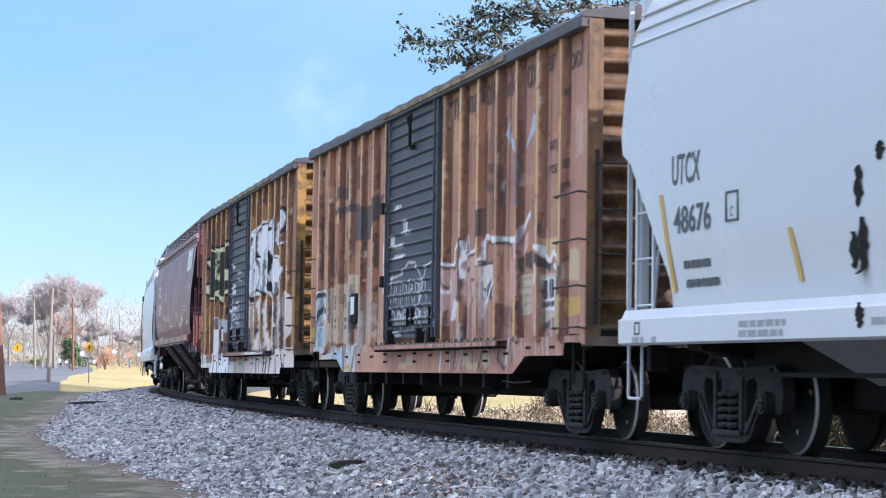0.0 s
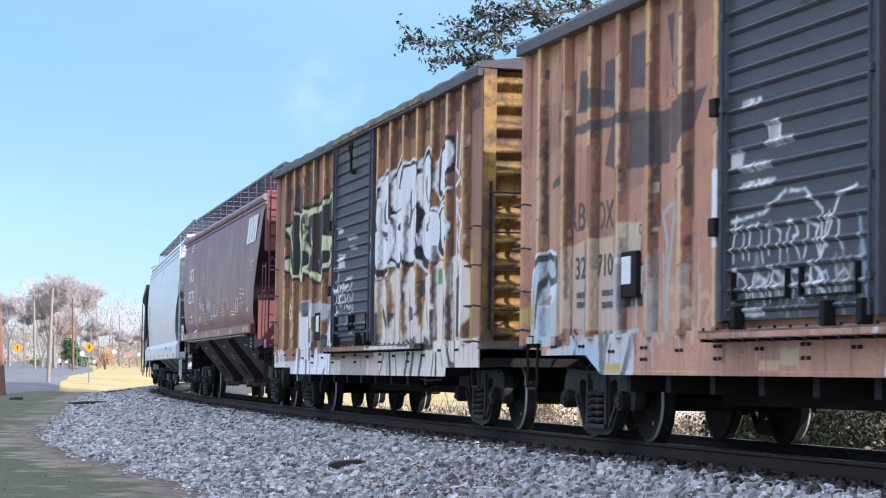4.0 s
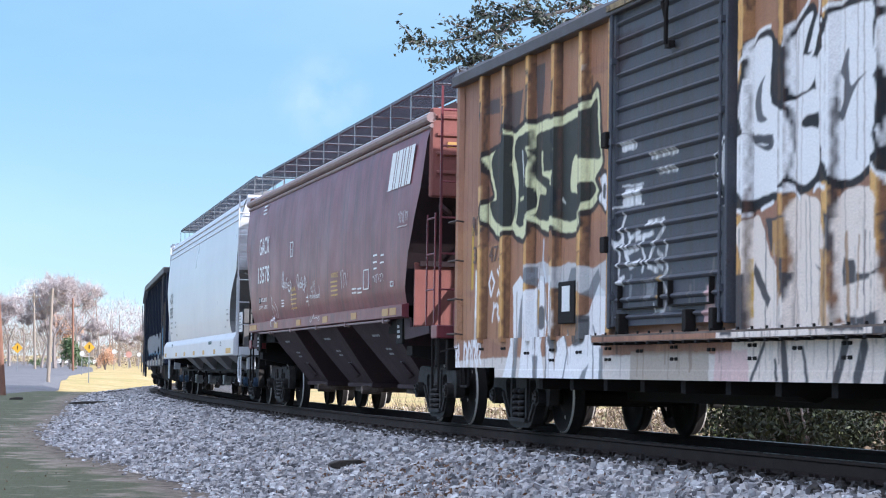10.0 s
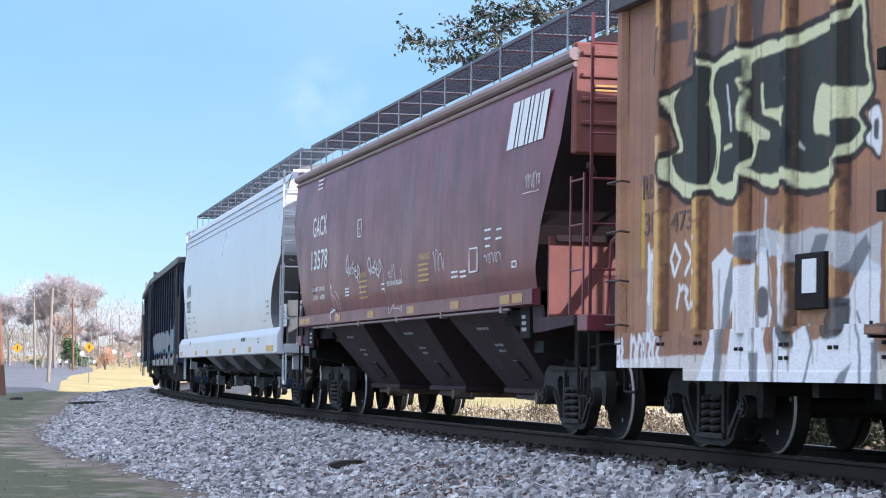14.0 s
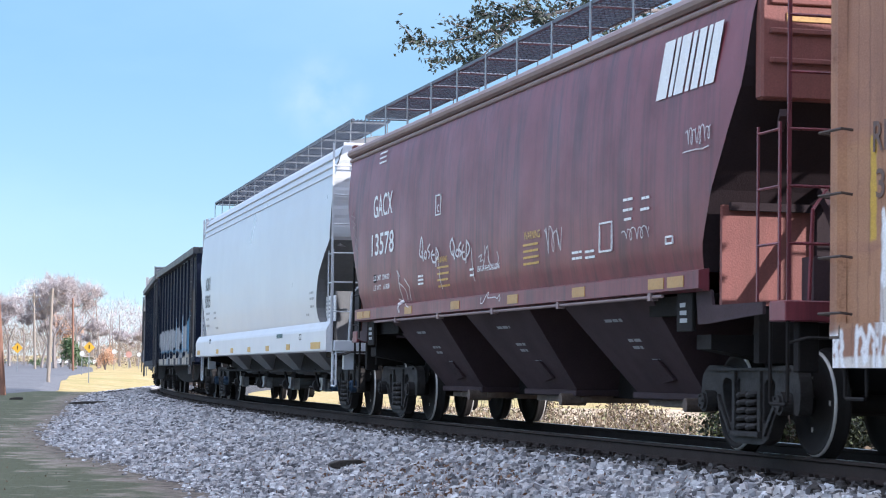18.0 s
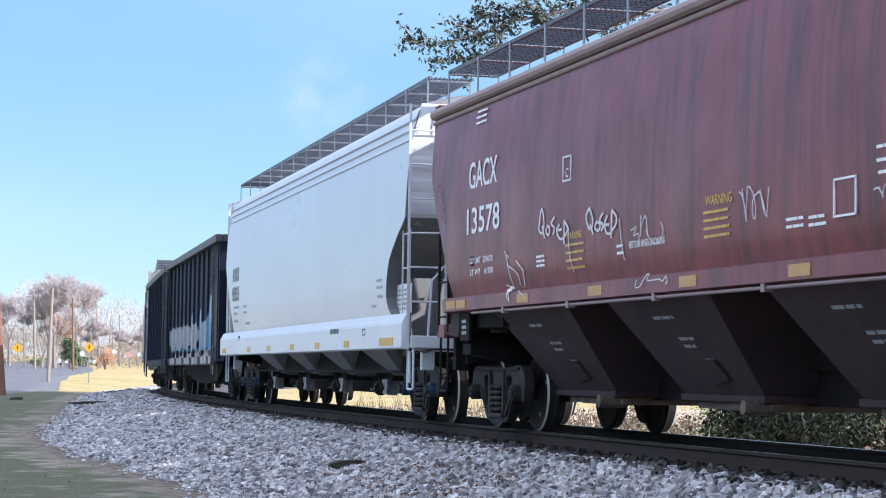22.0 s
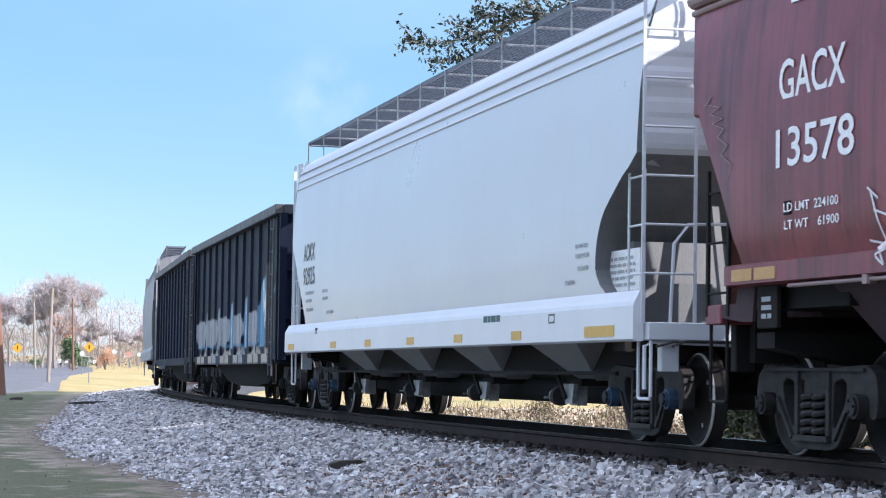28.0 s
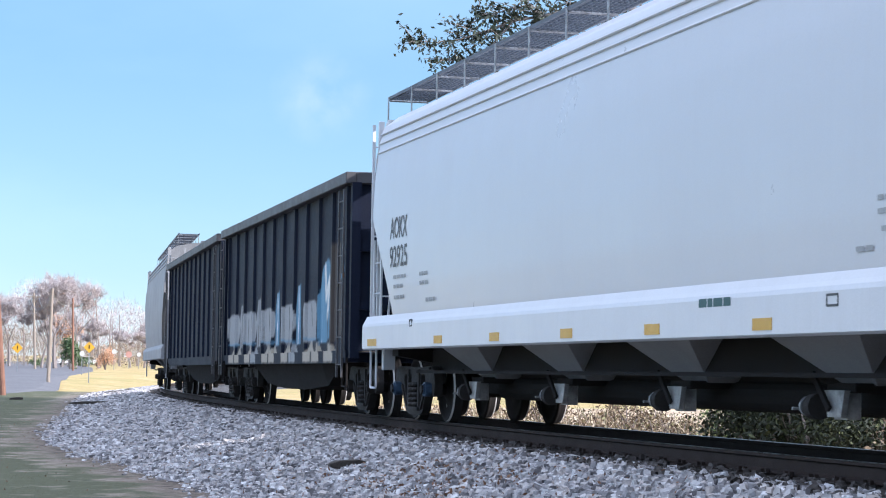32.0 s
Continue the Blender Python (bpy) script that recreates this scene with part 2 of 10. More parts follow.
# End paints: grime, darkened further for the shade of the next car.
BOX_END = surface("grimy, shaded yellow boxcar end paint", (0.46, 0.25, 0.05), (0.09, 0.05, 0.03), rough=0.6, streak=0.8, streak_colour=(0.05, 0.03, 0.022), rust=0.9, rust_colour=(0.08, 0.04, 0.026), scale=1.6, amount=1.0, spread=(0.46, 0.66))
BOX_END_DULL = surface("grimy, shaded brown boxcar end paint", (0.26, 0.135, 0.055), (0.07, 0.042, 0.03), rough=0.6, streak=0.8, streak_colour=(0.045, 0.028, 0.022), rust=0.9, rust_colour=(0.07, 0.038, 0.026), scale=1.6, amount=1.0, spread=(0.46, 0.66))
BOX_ROOF = surface("weathered galvanised roof", (0.10, 0.092, 0.10), (0.06, 0.045, 0.042), rough=0.55, metal=0.2, scale=1.5, spec=0.3)
CORRODED = surface("corroded yellow track steel", (0.36, 0.27, 0.15), (0.07, 0.05, 0.04), rough=0.8, scale=3.5, bump=0.4, amount=1.0, rust=0.7, rust_colour=(0.06, 0.04, 0.035))
BLACK_PAINT = surface("black door paint", (0.070, 0.077, 0.100), (0.13, 0.125, 0.135), rough=0.55, streak=0.4, streak_colour=(0.035, 0.033, 0.036), rust=0.2, rust_colour=(0.045, 0.033, 0.032), paint=True, spec=0.25)
MAROON = surface("maroon hopper paint", (0.232, 0.050, 0.062), (0.148, 0.034, 0.045), speckle=0.15, bump=0.03, rough=0.38, streak=0.8, streak_colour=(0.064, 0.024, 0.032), rust=0.0, scale=0.9, spec=0.38, amount=0.9, spread=(0.46, 0.66))
# Maroon lightened in its colour as if sun lay on the ends.
MAROON_END = surface("sunlit maroon end paint", (0.25, 0.092, 0.079), (0.13, 0.044, 0.041), rough=0.55, streak=0.4, scale=1.4, spec=0.3)
GREY_PAINT = surface("light grey hopper paint", (0.59, 0.605, 0.64), (0.555, 0.57, 0.605), rough=0.30, streak=0.10, streak_colour=(0.48, 0.48, 0.50), scale=0.5, bump=0.02, speckle=0.06)
# Darker copy of the body grey, with the bays' shade in its colour.
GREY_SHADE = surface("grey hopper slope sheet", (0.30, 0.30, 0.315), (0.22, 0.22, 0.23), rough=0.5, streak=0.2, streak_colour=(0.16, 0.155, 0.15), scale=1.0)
# Hopper grey darkened so that the open ends look shaded.
GREY_DARK = surface("shade-darkened grey slope sheet", (0.17, 0.17, 0.175), (0.11, 0.11, 0.115), rough=0.6, streak=0.4, streak_colour=(0.05, 0.05, 0.05), scale=1.0)
WALK_STEEL = surface("dull grey-blue grating steel", (0.12, 0.135, 0.165), (0.075, 0.083, 0.10), rough=0.5, metal=0.3, scale=5)
COAL_PAINT = surface("black gondola paint", (0.007, 0.011, 0.026), (0.014, 0.016, 0.026), rough=0.55, streak=0.3, streak_colour=(0.020, 0.022, 0.032), rust=0.06, paint=True, scale=1.0, spec=0.10)
COAL_TRIM = surface("grey gondola top chord", (0.060, 0.060, 0.068), (0.04, 0.032, 0.03), rough=0.5, rust=0.3)
UNDER = surface("dark underframe grime", (0.014, 0.012, 0.012), (0.026, 0.021, 0.018), rough=0.8, scale=4, bump=0.3, spec=0.2)
RUNG = surface("rusty brown grab iron", (0.075, 0.048, 0.040), (0.035, 0.025, 0.022), rough=0.7, scale=6)
CAST = surface("dusty cast steel", (0.043, 0.038, 0.036), (0.016, 0.014, 0.014), rough=0.7, scale=5, bump=0.3, spec=0.3, amount=0.8)
WHEEL = surface("wheel plate", (0.016, 0.014, 0.014), (0.030, 0.024, 0.020), rough=0.7, scale=4, spec=0.2)
TREAD = surface("bright wheel rim", (0.55, 0.52, 0.49), (0.26, 0.23, 0.21), rough=0.4, metal=0.25, scale=6)
RAIL = surface("rusty rail", (0.042, 0.030, 0.026), (0.026, 0.020, 0.018), rough=0.8, scale=3, bump=0.3, spec=0.2)
RAIL_TOP = surface("polished rail head", (0.30, 0.29, 0.29), (0.2, 0.19, 0.18), rough=0.3, metal=0.9)
TIE = surface("creosoted tie", (0.045, 0.038, 0.032), (0.08, 0.07, 0.06), rough=0.85, scale=8, bump=0.5)
WHITE = surface("white lettering paint", (0.84, 0.84, 0.84), (0.76, 0.76, 0.77), rough=0.5, scale=4)
FADED_INK = surface("faded dark lettering paint", (0.115, 0.075, 0.065), (0.19, 0.11, 0.085), rough=0.65, scale=6, amount=0.9)
GREY_INK = surface("dark grey lettering paint", (0.06, 0.065, 0.07), (0.09, 0.09, 0.1), rough=0.5, scale=4)
YELLOW = surface("yellow reflective tape", (0.62, 0.36, 0.05), (0.5, 0.28, 0.05), rough=0.4, scale=5)
STEEL = surface("galvanised steel", (0.33, 0.34, 0.36), (0.24, 0.24, 0.25), rough=0.4, metal=0.6, scale=5)
BLUE_CAP = surface("blue bearing cap", (0.06, 0.11, 0.19), (0.025, 0.04, 0.07), rough=0.6, scale=12, amount=0.9)
RUSTY = surface("grimy rusty steel", (0.20, 0.145, 0.115), (0.06, 0.045, 0.04), rough=0.75, scale=5, bump=0.3, amount=0.9)
PALE_STEEL = surface("bright outlet casting", (0.42, 0.42, 0.43), (0.16, 0.155, 0.15), amount=0.9, rough=0.4, metal=0.4, scale=8)

# ---- ground ----
def land(x, y):
    """Height of the land, which rises gently away from the camera; zero is the top of the rail."""
    return -1.0500 + 0.00234 * x + 0.00719 * y


def land_beside(s, off):
    """Height of the land beside the track; it never comes up to the ties."""
    p = on_track(s, off)
    near = max(0.0, 1 - max(abs(off) - 9.0, 0) / 12.0)
    z = land(p.x, p.y)
    return z - near * max(z + 0.40, 0.0)


TOE_S, TOE_OFF = (-90, -78, -56, -31, -19, -15, -9, -4, -2, 2, 6), (3.0, 3.25, 3.7, 4.2, 5.0, 5.25, 5.35, 5.15, 4.9, 4.6, 4.5)


def toe(s):
    """How far from the track's middle the ballast shoulder runs out; it narrows where the land comes up."""
    return float(np.interp(s, TOE_S, TOE_OFF))


def bed_height(s, off):
    """Height of the ballast at off metres beside the track's middle: level under the ties, then down to its toe."""
    f = min(max((abs(off) - 1.75) / (toe(s) - 1.75), 0.0), 1.0)
    return -0.21 * (1 - f) + land_beside(s, 4.5) * f if f < 1 else land_beside(s, off)


def mottled(name, colours, scale, fine, bump=0.6, rough=0.95):
    """Ground of three tones in patches, with fine grain."""
    m, n, l, p = node_material(name)
    tc = n.new("ShaderNodeTexCoord")
    a, b, c = n.new("ShaderNodeTexNoise"), n.new("ShaderNodeTexNoise"), n.new("ShaderNodeTexNoise")
    for q, s, d in ((a, scale, 6), (b, scale * 4.3, 5), (c, fine, 4)):
        q.inputs["Scale"].default_value, q.inputs["Detail"].default_value, q.inputs["Roughness"].default_value = s, d, 0.65
        l.new(tc.outputs["Object"], q.inputs["Vector"])
    r1, r2 = n.new("ShaderNodeValToRGB"), n.new("ShaderNodeMix")
    r1.color_ramp.elements[0].position, r1.color_ramp.elements[1].position = 0.42, 0.6
    r1.color_ramp.elements[0].color, r1.color_ramp.elements[1].color = (*colours[0], 1), (*colours[1], 1)
    l.new(a.outputs["Fac"], r1.inputs["Fac"])
    mr = n.new("ShaderNodeMapRange")
    mr.inputs["From Min"].default_value, mr.inputs["From Max"].default_value = 0.5, 0.66
    l.new(b.outputs["Fac"], mr.inputs["Value"])
    r2.data_type = "RGBA"
    r2.inputs["B"].default_value = (*colours[2], 1)
    l.new(mr.outputs[0], r2.inputs["Factor"])
    l.new(r1.outputs["Color"], r2.inputs["A"])
    g = n.new("ShaderNodeMix")
    g.data_type, g.blend_type = "RGBA", "MULTIPLY"
    g.inputs["Factor"].default_value = 0.5
    gm = n.new("ShaderNodeMapRange")
    gm.inputs["From Min"].default_value, gm.inputs["From Max"].default_value, gm.inputs["To Min"].default_value, gm.inputs["To Max"].default_value = 0.3, 0.7, 0.5, 1.4
    l.new(c.outputs["Fac"], gm.inputs["Value"])
    l.new(r2.outputs["Result"], g.inputs["A"])
    l.new(gm.outputs[0], g.inputs["B"])
    l.new(g.outputs["Result"], p.inputs["Base Color"])
    p.inputs["Roughness"].default_value = rough
    p.inputs["Specular IOR Level"].default_value = 0.2
    bp = n.new("ShaderNodeBump")
    bp.inputs["Strength"].default_value, bp.inputs["Distance"].default_value = bump, 0.04
    l.new(c.outputs["Fac"], bp.inputs["Height"])
    l.new(bp.outputs[0], p.inputs["Normal"])
    return m


def island_tones(name, tones, rough=0.9, spec=0.3, sheen=False):
    """Loose pieces that each take one of several tones."""
    m, n, l, p = node_material(name)
    geo = n.new("ShaderNodeNewGeometry")
    ramp = n.new("ShaderNodeValToRGB")
    ramp.color_ramp.interpolation = "LINEAR"
    els = ramp.color_ramp.elements
    for k, (pos, c) in enumerate(tones):
        e = els[k] if k < 2 else els.new(pos)
        e.position, e.color = pos, (*c, 1)
    l.new(geo.outputs["Random Per Island"], ramp.inputs["Fac"])
    tc = n.new("ShaderNodeTexCoord")
    no = n.new("ShaderNodeTexNoise")
    no.inputs["Scale"].default_value, no.inputs["Detail"].default_value = 45, 3
    l.new(tc.outputs["Object"], no.inputs["Vector"])
    mx = n.new("ShaderNodeMix")
    mx.data_type, mx.blend_type = "RGBA", "MULTIPLY"
    mx.inputs["Factor"].default_value = 0.4
    mr = n.new("ShaderNodeMapRange")
    mr.inputs["From Min"].default_value, mr.inputs["From Max"].default_value, mr.inputs["To Min"].default_value, mr.inputs["To Max"].default_value = 0.3, 0.7, 0.6, 1.3
    l.new(no.outputs["Fac"], mr.inputs["Value"])
    l.new(ramp.outputs["Color"], mx.inputs["A"])
    l.new(mr.outputs[0], mx.inputs["B"])
    l.new(mx.outputs["Result"], p.inputs["Base Color"])
    p.inputs["Roughness"].default_value = rough
    p.inputs["Specular IOR Level"].default_value = spec
    return m


LAWN = mottled("mown lawn", ((0.088, 0.096, 0.055), (0.138, 0.137, 0.084), (0.22, 0.19, 0.14)), 0.55, 14)
BANK = mottled("leaf-strewn bank", ((0.40, 0.30, 0.20), (0.58, 0.46, 0.33), (0.13, 0.10, 0.055)), 0.5, 9)
FIELD = mottled("dry sunlit grass", ((0.43, 0.315, 0.14), (0.30, 0.265, 0.105), (0.50, 0.36, 0.20)), 0.10, 4)


def worn_lawn(name, earth, grass):
    """Earth that gives way to grass in ragged patches, after the mesh's own wear."""
    m, n, l, p = node_material(name)
    tc, at = n.new("ShaderNodeTexCoord"), n.new("ShaderNodeAttribute")
    at.attribute_name = "worn"
    a, b, c = n.new("ShaderNodeTexNoise"), n.new("ShaderNodeTexNoise"), n.new("ShaderNodeTexNoise")
    for q, sc in ((a, 1.1), (b, 5.0), (c, 26.0)):
        q.inputs["Scale"].default_value, q.inputs["Detail"].default_value, q.inputs["Roughness"].default_value = sc, 6, 0.65
        l.new(tc.outputs["Object"], q.inputs["Vector"])
    add, cut = n.new("ShaderNodeMath"), n.new("ShaderNodeMapRange")
    add.operation = "MULTIPLY_ADD"
    add.inputs[1].default_value = 3.2
    l.new(a.outputs["Fac"], add.inputs[0])
    l.new(at.outputs["Fac"], add.inputs[2])
    cut.inputs["From Min"].default_value, cut.inputs["From Max"].default_value = 1.68, 2.14
    l.new(add.outputs[0], cut.inputs["Value"])
    g1, g2, mx, gr = (n.new("ShaderNodeMix") for _ in range(4))
    for g, cols, fac in ((g1, grass, b), (g2, earth, b)):
        g.data_type = "RGBA"
        g.inputs["A"].default_value, g.inputs["B"].default_value = (*cols[0], 1), (*cols[1], 1)
        l.new(fac.outputs["Fac"], g.inputs["Factor"])
    mx.data_type = "RGBA"
    l.new(cut.outputs[0], mx.inputs["Factor"])
    l.new(g1.outputs["Result"], mx.inputs["A"])
    so, sm, dark = n.new("ShaderNodeAttribute"), n.new("ShaderNodeMath"), n.new("ShaderNodeMix")
    so.attribute_name = "soil"
    sm.operation = "MULTIPLY"
    l.new(so.outputs["Fac"], sm.inputs[0])
    l.new(b.outputs["Fac"], sm.inputs[1])
    sc = n.new("ShaderNodeMapRange")
    sc.inputs["From Min"].default_value, sc.inputs["From Max"].default_value = 0.30, 0.56
    l.new(sm.outputs[0], sc.inputs["Value"])
    dark.data_type = "RGBA"
    dark.inputs["B"].default_value = (0.085, 0.066, 0.052, 1)
    l.new(sc.outputs[0], dark.inputs["Factor"])
    l.new(g2.outputs["Result"], dark.inputs["A"])
    l.new(dark.outputs["Result"], mx.inputs["B"])
    gr.data_type, gr.blend_type = "RGBA", "MULTIPLY"
    gr.inputs["Factor"].default_value = 0.6
    mr = n.new("ShaderNodeMapRange")
    mr.inputs["From Min"].default_value, mr.inputs["From Max"].default_value, mr.inputs["To Min"].default_value, mr.inputs["To Max"].default_value = 0.3, 0.7, 0.5, 1.4
    l.new(c.outputs["Fac"], mr.inputs["Value"])
    l.new(mx.outputs["Result"], gr.inputs["A"])
    l.new(mr.outputs[0], gr.inputs["B"])
    l.new(gr.outputs["Result"], p.inputs["Base Color"])
    p.inputs["Roughness"].default_value = 0.95
    p.inputs["Specular IOR Level"].default_value = 0.2
    bp = n.new("ShaderNodeBump")
    bp.inputs["Strength"].default_value, bp.inputs["Distance"].default_value = 0.6, 0.03
    l.new(c.outputs["Fac"], bp.inputs["Height"])
    l.new(bp.outputs[0], p.inputs["Normal"])
    return m


VERGE = worn_lawn("worn verge", ((0.20, 0.165, 0.135), (0.40, 0.335, 0.275)), ((0.054, 0.064, 0.035), (0.130, 0.128, 0.078)))
BALLAST_BED = mottled("crushed stone bed", ((0.09, 0.085, 0.085), (0.05, 0.048, 0.048), (0.14, 0.135, 0.135)), 6, 22, 1.0)
ASPHALT = mottled("sun-bleached asphalt", ((0.150, 0.148, 0.158), (0.125, 0.124, 0.132), (0.175, 0.172, 0.18)), 0.2, 10, 0.2)
STONES = island_tones("ballast stones", ((0.0, (0.10, 0.095, 0.10)), (1.0, (0.64, 0.635, 0.65)), (0.25, (0.25, 0.24, 0.248)), (0.6, (0.44, 0.43, 0.438)), (0.8, (0.41, 0.37, 0.35))), 0.85)
# Darker stones for the strip between and beside the rails.
DARK_STONES = island_tones("dark ballast stones", ((0.0, (0.035, 0.030, 0.028)), (1.0, (0.12, 0.11, 0.105)), (0.5, (0.06, 0.052, 0.048))), 0.7)
BLADES = island_tones("grass blades", ((0.0, (0.11, 0.13, 0.07)), (1.0, (0.30, 0.275, 0.19)), (0.55, (0.16, 0.175, 0.105))), 0.8)
BRUSH = island_tones("dry brush", ((0.0, (0.05, 0.032, 0.02)), (1.0, (0.62, 0.52, 0.40)), (0.35, (0.14, 0.10, 0.07)), (0.6, (0.31, 0.235, 0.165)), (0.8, (0.16, 0.16, 0.07))), 0.85)
LEAF = island_tones("glossy dark leaves", ((0.0, (0.020, 0.030, 0.022)), (1.0, (0.058, 0.075, 0.048)), (0.6, (0.034, 0.046, 0.032))), 0.5, 0.4)
DUSK = island_tones("brown undergrowth", ((0.0, (0.16, 0.11, 0.085)), (1.0, (0.36, 0.27, 0.21)), (0.5, (0.25, 0.20, 0.14))), 0.9)
SHRUB_LEAF = island_tones("shrub leaves", ((0.0, (0.04, 0.07, 0.02)), (1.0, (0.16, 0.20, 0.06)), (0.6, (0.08, 0.12, 0.035))), 0.6)
# Leaf tones darkened for the shade that these shrubs stand in.
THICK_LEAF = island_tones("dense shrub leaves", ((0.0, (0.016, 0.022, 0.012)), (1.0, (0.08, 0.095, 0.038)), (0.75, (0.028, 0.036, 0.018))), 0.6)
LITTER = island_tones("fallen leaves", ((0.0, (0.12, 0.06, 0.035)), (1.0, (0.26, 0.15, 0.09)), (0.5, (0.17, 0.09, 0.055))), 0.85)
BARK = surface("grey brown bark", (0.27, 0.23, 0.215), (0.17, 0.145, 0.135), rough=0.9, scale=4, bump=0.6)
TWIGS = island_tones("bare twigs", ((0.0, (0.34, 0.30, 0.305)), (1.0, (0.56, 0.50, 0.50)), (0.5, (0.45, 0.395, 0.395))), 0.9)
RUSSET = island_tones("russet leaves", ((0.0, (0.46, 0.25, 0.155)), (1.0, (0.62, 0.40, 0.26)), (0.5, (0.54, 0.32, 0.20))), 0.85)
PINE = island_tones("dark evergreen leaves", ((0.0, (0.05, 0.085, 0.04)), (1.0, (0.14, 0.19, 0.09)), (0.5, (0.08, 0.13, 0.06))), 0.8)
POLE_WOOD = surface("weathered pole wood", (0.30, 0.25, 0.21), (0.20, 0.16, 0.13), rough=0.9, scale=2, bump=0.4)
POLE_RED = surface("creosoted reddish pole", (0.24, 0.12, 0.08), (0.16, 0.08, 0.055), rough=0.9, scale=2, bump=0.4)
SIGN_YELLOW = surface("yellow sign face", (0.70, 0.38, 0.03), (0.62, 0.33, 0.03), rough=0.5, scale=3)
SIGN_WHITE = surface("white sign face", (0.60, 0.60, 0.60), (0.54, 0.54, 0.54), rough=0.5, scale=3)
SIGN_PINK = surface("sun-faded red sign", (0.55, 0.30, 0.26), (0.48, 0.24, 0.2), rough=0.5, scale=3)
ROOFING = surface("grey shingle roof", (0.22, 0.21, 0.21), (0.16, 0.15, 0.15), rough=0.9)
CAR_WHITE = surface("white car paint", (0.75, 0.75, 0.76), (0.7, 0.7, 0.71), rough=0.25, bump=0.0)
CAR_DARK = surface("dark car glass", (0.02, 0.022, 0.025), (0.03, 0.03, 0.032), rough=0.1, bump=0.0)


def strip(name, rows, material, label, category, kind="structure"):
    bm = bmesh.new()
    loft(bm, rows, cap=False, closed=False)
    return tagged(part(name, fixed(bm), material), label, category, kind=kind)


def loose_pieces(name, centres, sizes, material, rng, label, category, squash=0.75, parent=None):
    """Many small angular stones in one mesh: each a box with every corner moved."""
    n = len(centres)
    cube = np.array([(-1, -1, -1), (1, -1, -1), (1, 1, -1), (-1, 1, -1), (-1, -1, 1), (1, -1, 1), (1, 1, 1), (-1, 1, 1)], float) * 0.5
    v = cube[None] * (1 + rng.uniform(-0.45, 0.25, (n, 8, 3)))
    v[:, 4:, :2] *= rng.uniform(0.35, 0.95, (n, 1, 2))
    v *= (sizes[:, None] * rng.uniform(0.65, 1.35, (n, 3)) * np.array([1, 1, squash]))[:, None, :]
    a, b = rng.uniform(0, math.tau, n), rng.uniform(-0.5, 0.5, n)
    ca, sa, cb, sb = np.cos(a)[:, None], np.sin(a)[:, None], np.cos(b)[:, None], np.sin(b)[:, None]
    y, z = v[..., 1] * cb - v[..., 2] * sb, v[..., 1] * sb + v[..., 2] * cb
    x = v[..., 0]
    v = np.stack([x * ca - y * sa, x * sa + y * ca, z], -1) + centres[:, None, :]
    quads = np.array([(3, 2, 1, 0), (4, 5, 6, 7), (0, 1, 5, 4), (1, 2, 6, 5), (2, 3, 7, 6), (3, 0, 4, 7)])
    f = (quads[None] + (np.arange(n) * 8)[:, None, None]).reshape(-1, 4)
    return raw_mesh(name, v.reshape(-1, 3), f, 4, material, label, category)


def raw_mesh(name, v, f, corners, material, label="", category="", kind="stuff", parent=None):
    me = bpy.data.meshes.new(name)
    me.vertices.add(len(v))
    me.vertices.foreach_set("co", np.asarray(v, np.float32).ravel())
    me.loops.add(len(f) * corners)
    me.loops.foreach_set("vertex_index", np.asarray(f, np.int32).ravel())
    me.polygons.add(len(f))
    me.polygons.foreach_set("loop_start", np.arange(len(f), dtype=np.int32) * corners)
    me.polygons.foreach_set("use_smooth", np.zeros(len(f), bool))
    me.update(calc_edges=True)
    me.materials.append(material)
    ob = new(name, me)
    if parent is not None:
        ob.parent = parent
    return tagged(ob, label, category, kind=kind)


def track_points(s, off, z):
    """Many points at s along and off beside the track."""
    th = np.interp(s, LINE_S, line_th)
    return np.stack([np.interp(s, LINE_S, line_x) + np.sin(th) * off, np.interp(s, LINE_S, line_y) - np.cos(th) * off, z], 1)


def blades_mesh(name, base, height, width, lean, material, rng, label, category, kind="stuff", parent=None):
    """Upright slivers, one triangle each, at base points."""
    n = len(base)
    a = rng.uniform(0, math.tau, n)
    side = np.stack([np.cos(a), np.sin(a), np.zeros(n)], 1) * width[:, None] / 2
    tip = base + np.stack([rng.normal(0, 1, n) * lean * height, rng.normal(0, 1, n) * lean * height, height], 1)
    v = np.stack([base - side, base + side, tip], 1).reshape(-1, 3)
    return raw_mesh(name, v, np.arange(3 * n).reshape(-1, 3), 3, material, label, category, kind, parent)


def leaf_mesh(name, centres, size, material, rng, parent=None, label="", category="", kind=""):
    """Many small four-sided leaves turned every way."""
    n = len(centres)
    a = rng.normal(0, 1, (n, 3))
    a /= np.linalg.norm(a, axis=1)[:, None]
    b = np.cross(a, rng.normal(0, 1, (n, 3)))
    b /= np.linalg.norm(b, axis=1)[:, None]
    s = size * rng.uniform(0.6, 1.4, n)
    v = np.stack([centres - a * s[:, None] * 0.5, centres + b * s[:, None] * 0.22, centres + a * s[:, None] * 0.5, centres - b * s[:, None] * 0.22], 1)
    return raw_mesh(name, v.reshape(-1, 3), np.arange(4 * n).reshape(-1, 4), 4, material, label, category, kind, parent)


nrng = np.random.default_rng(12)
gx = [-900, -500, -250, -120, *range(-70, 41, 5), 70, 120, 250, 500, 900]
gy = [-400, -100, -30, *range(0, 161, 5), 180, 220, 300, 450, 700, 1100, 1700, 2500]
line_pts = np.stack([line_x, line_y], 1)


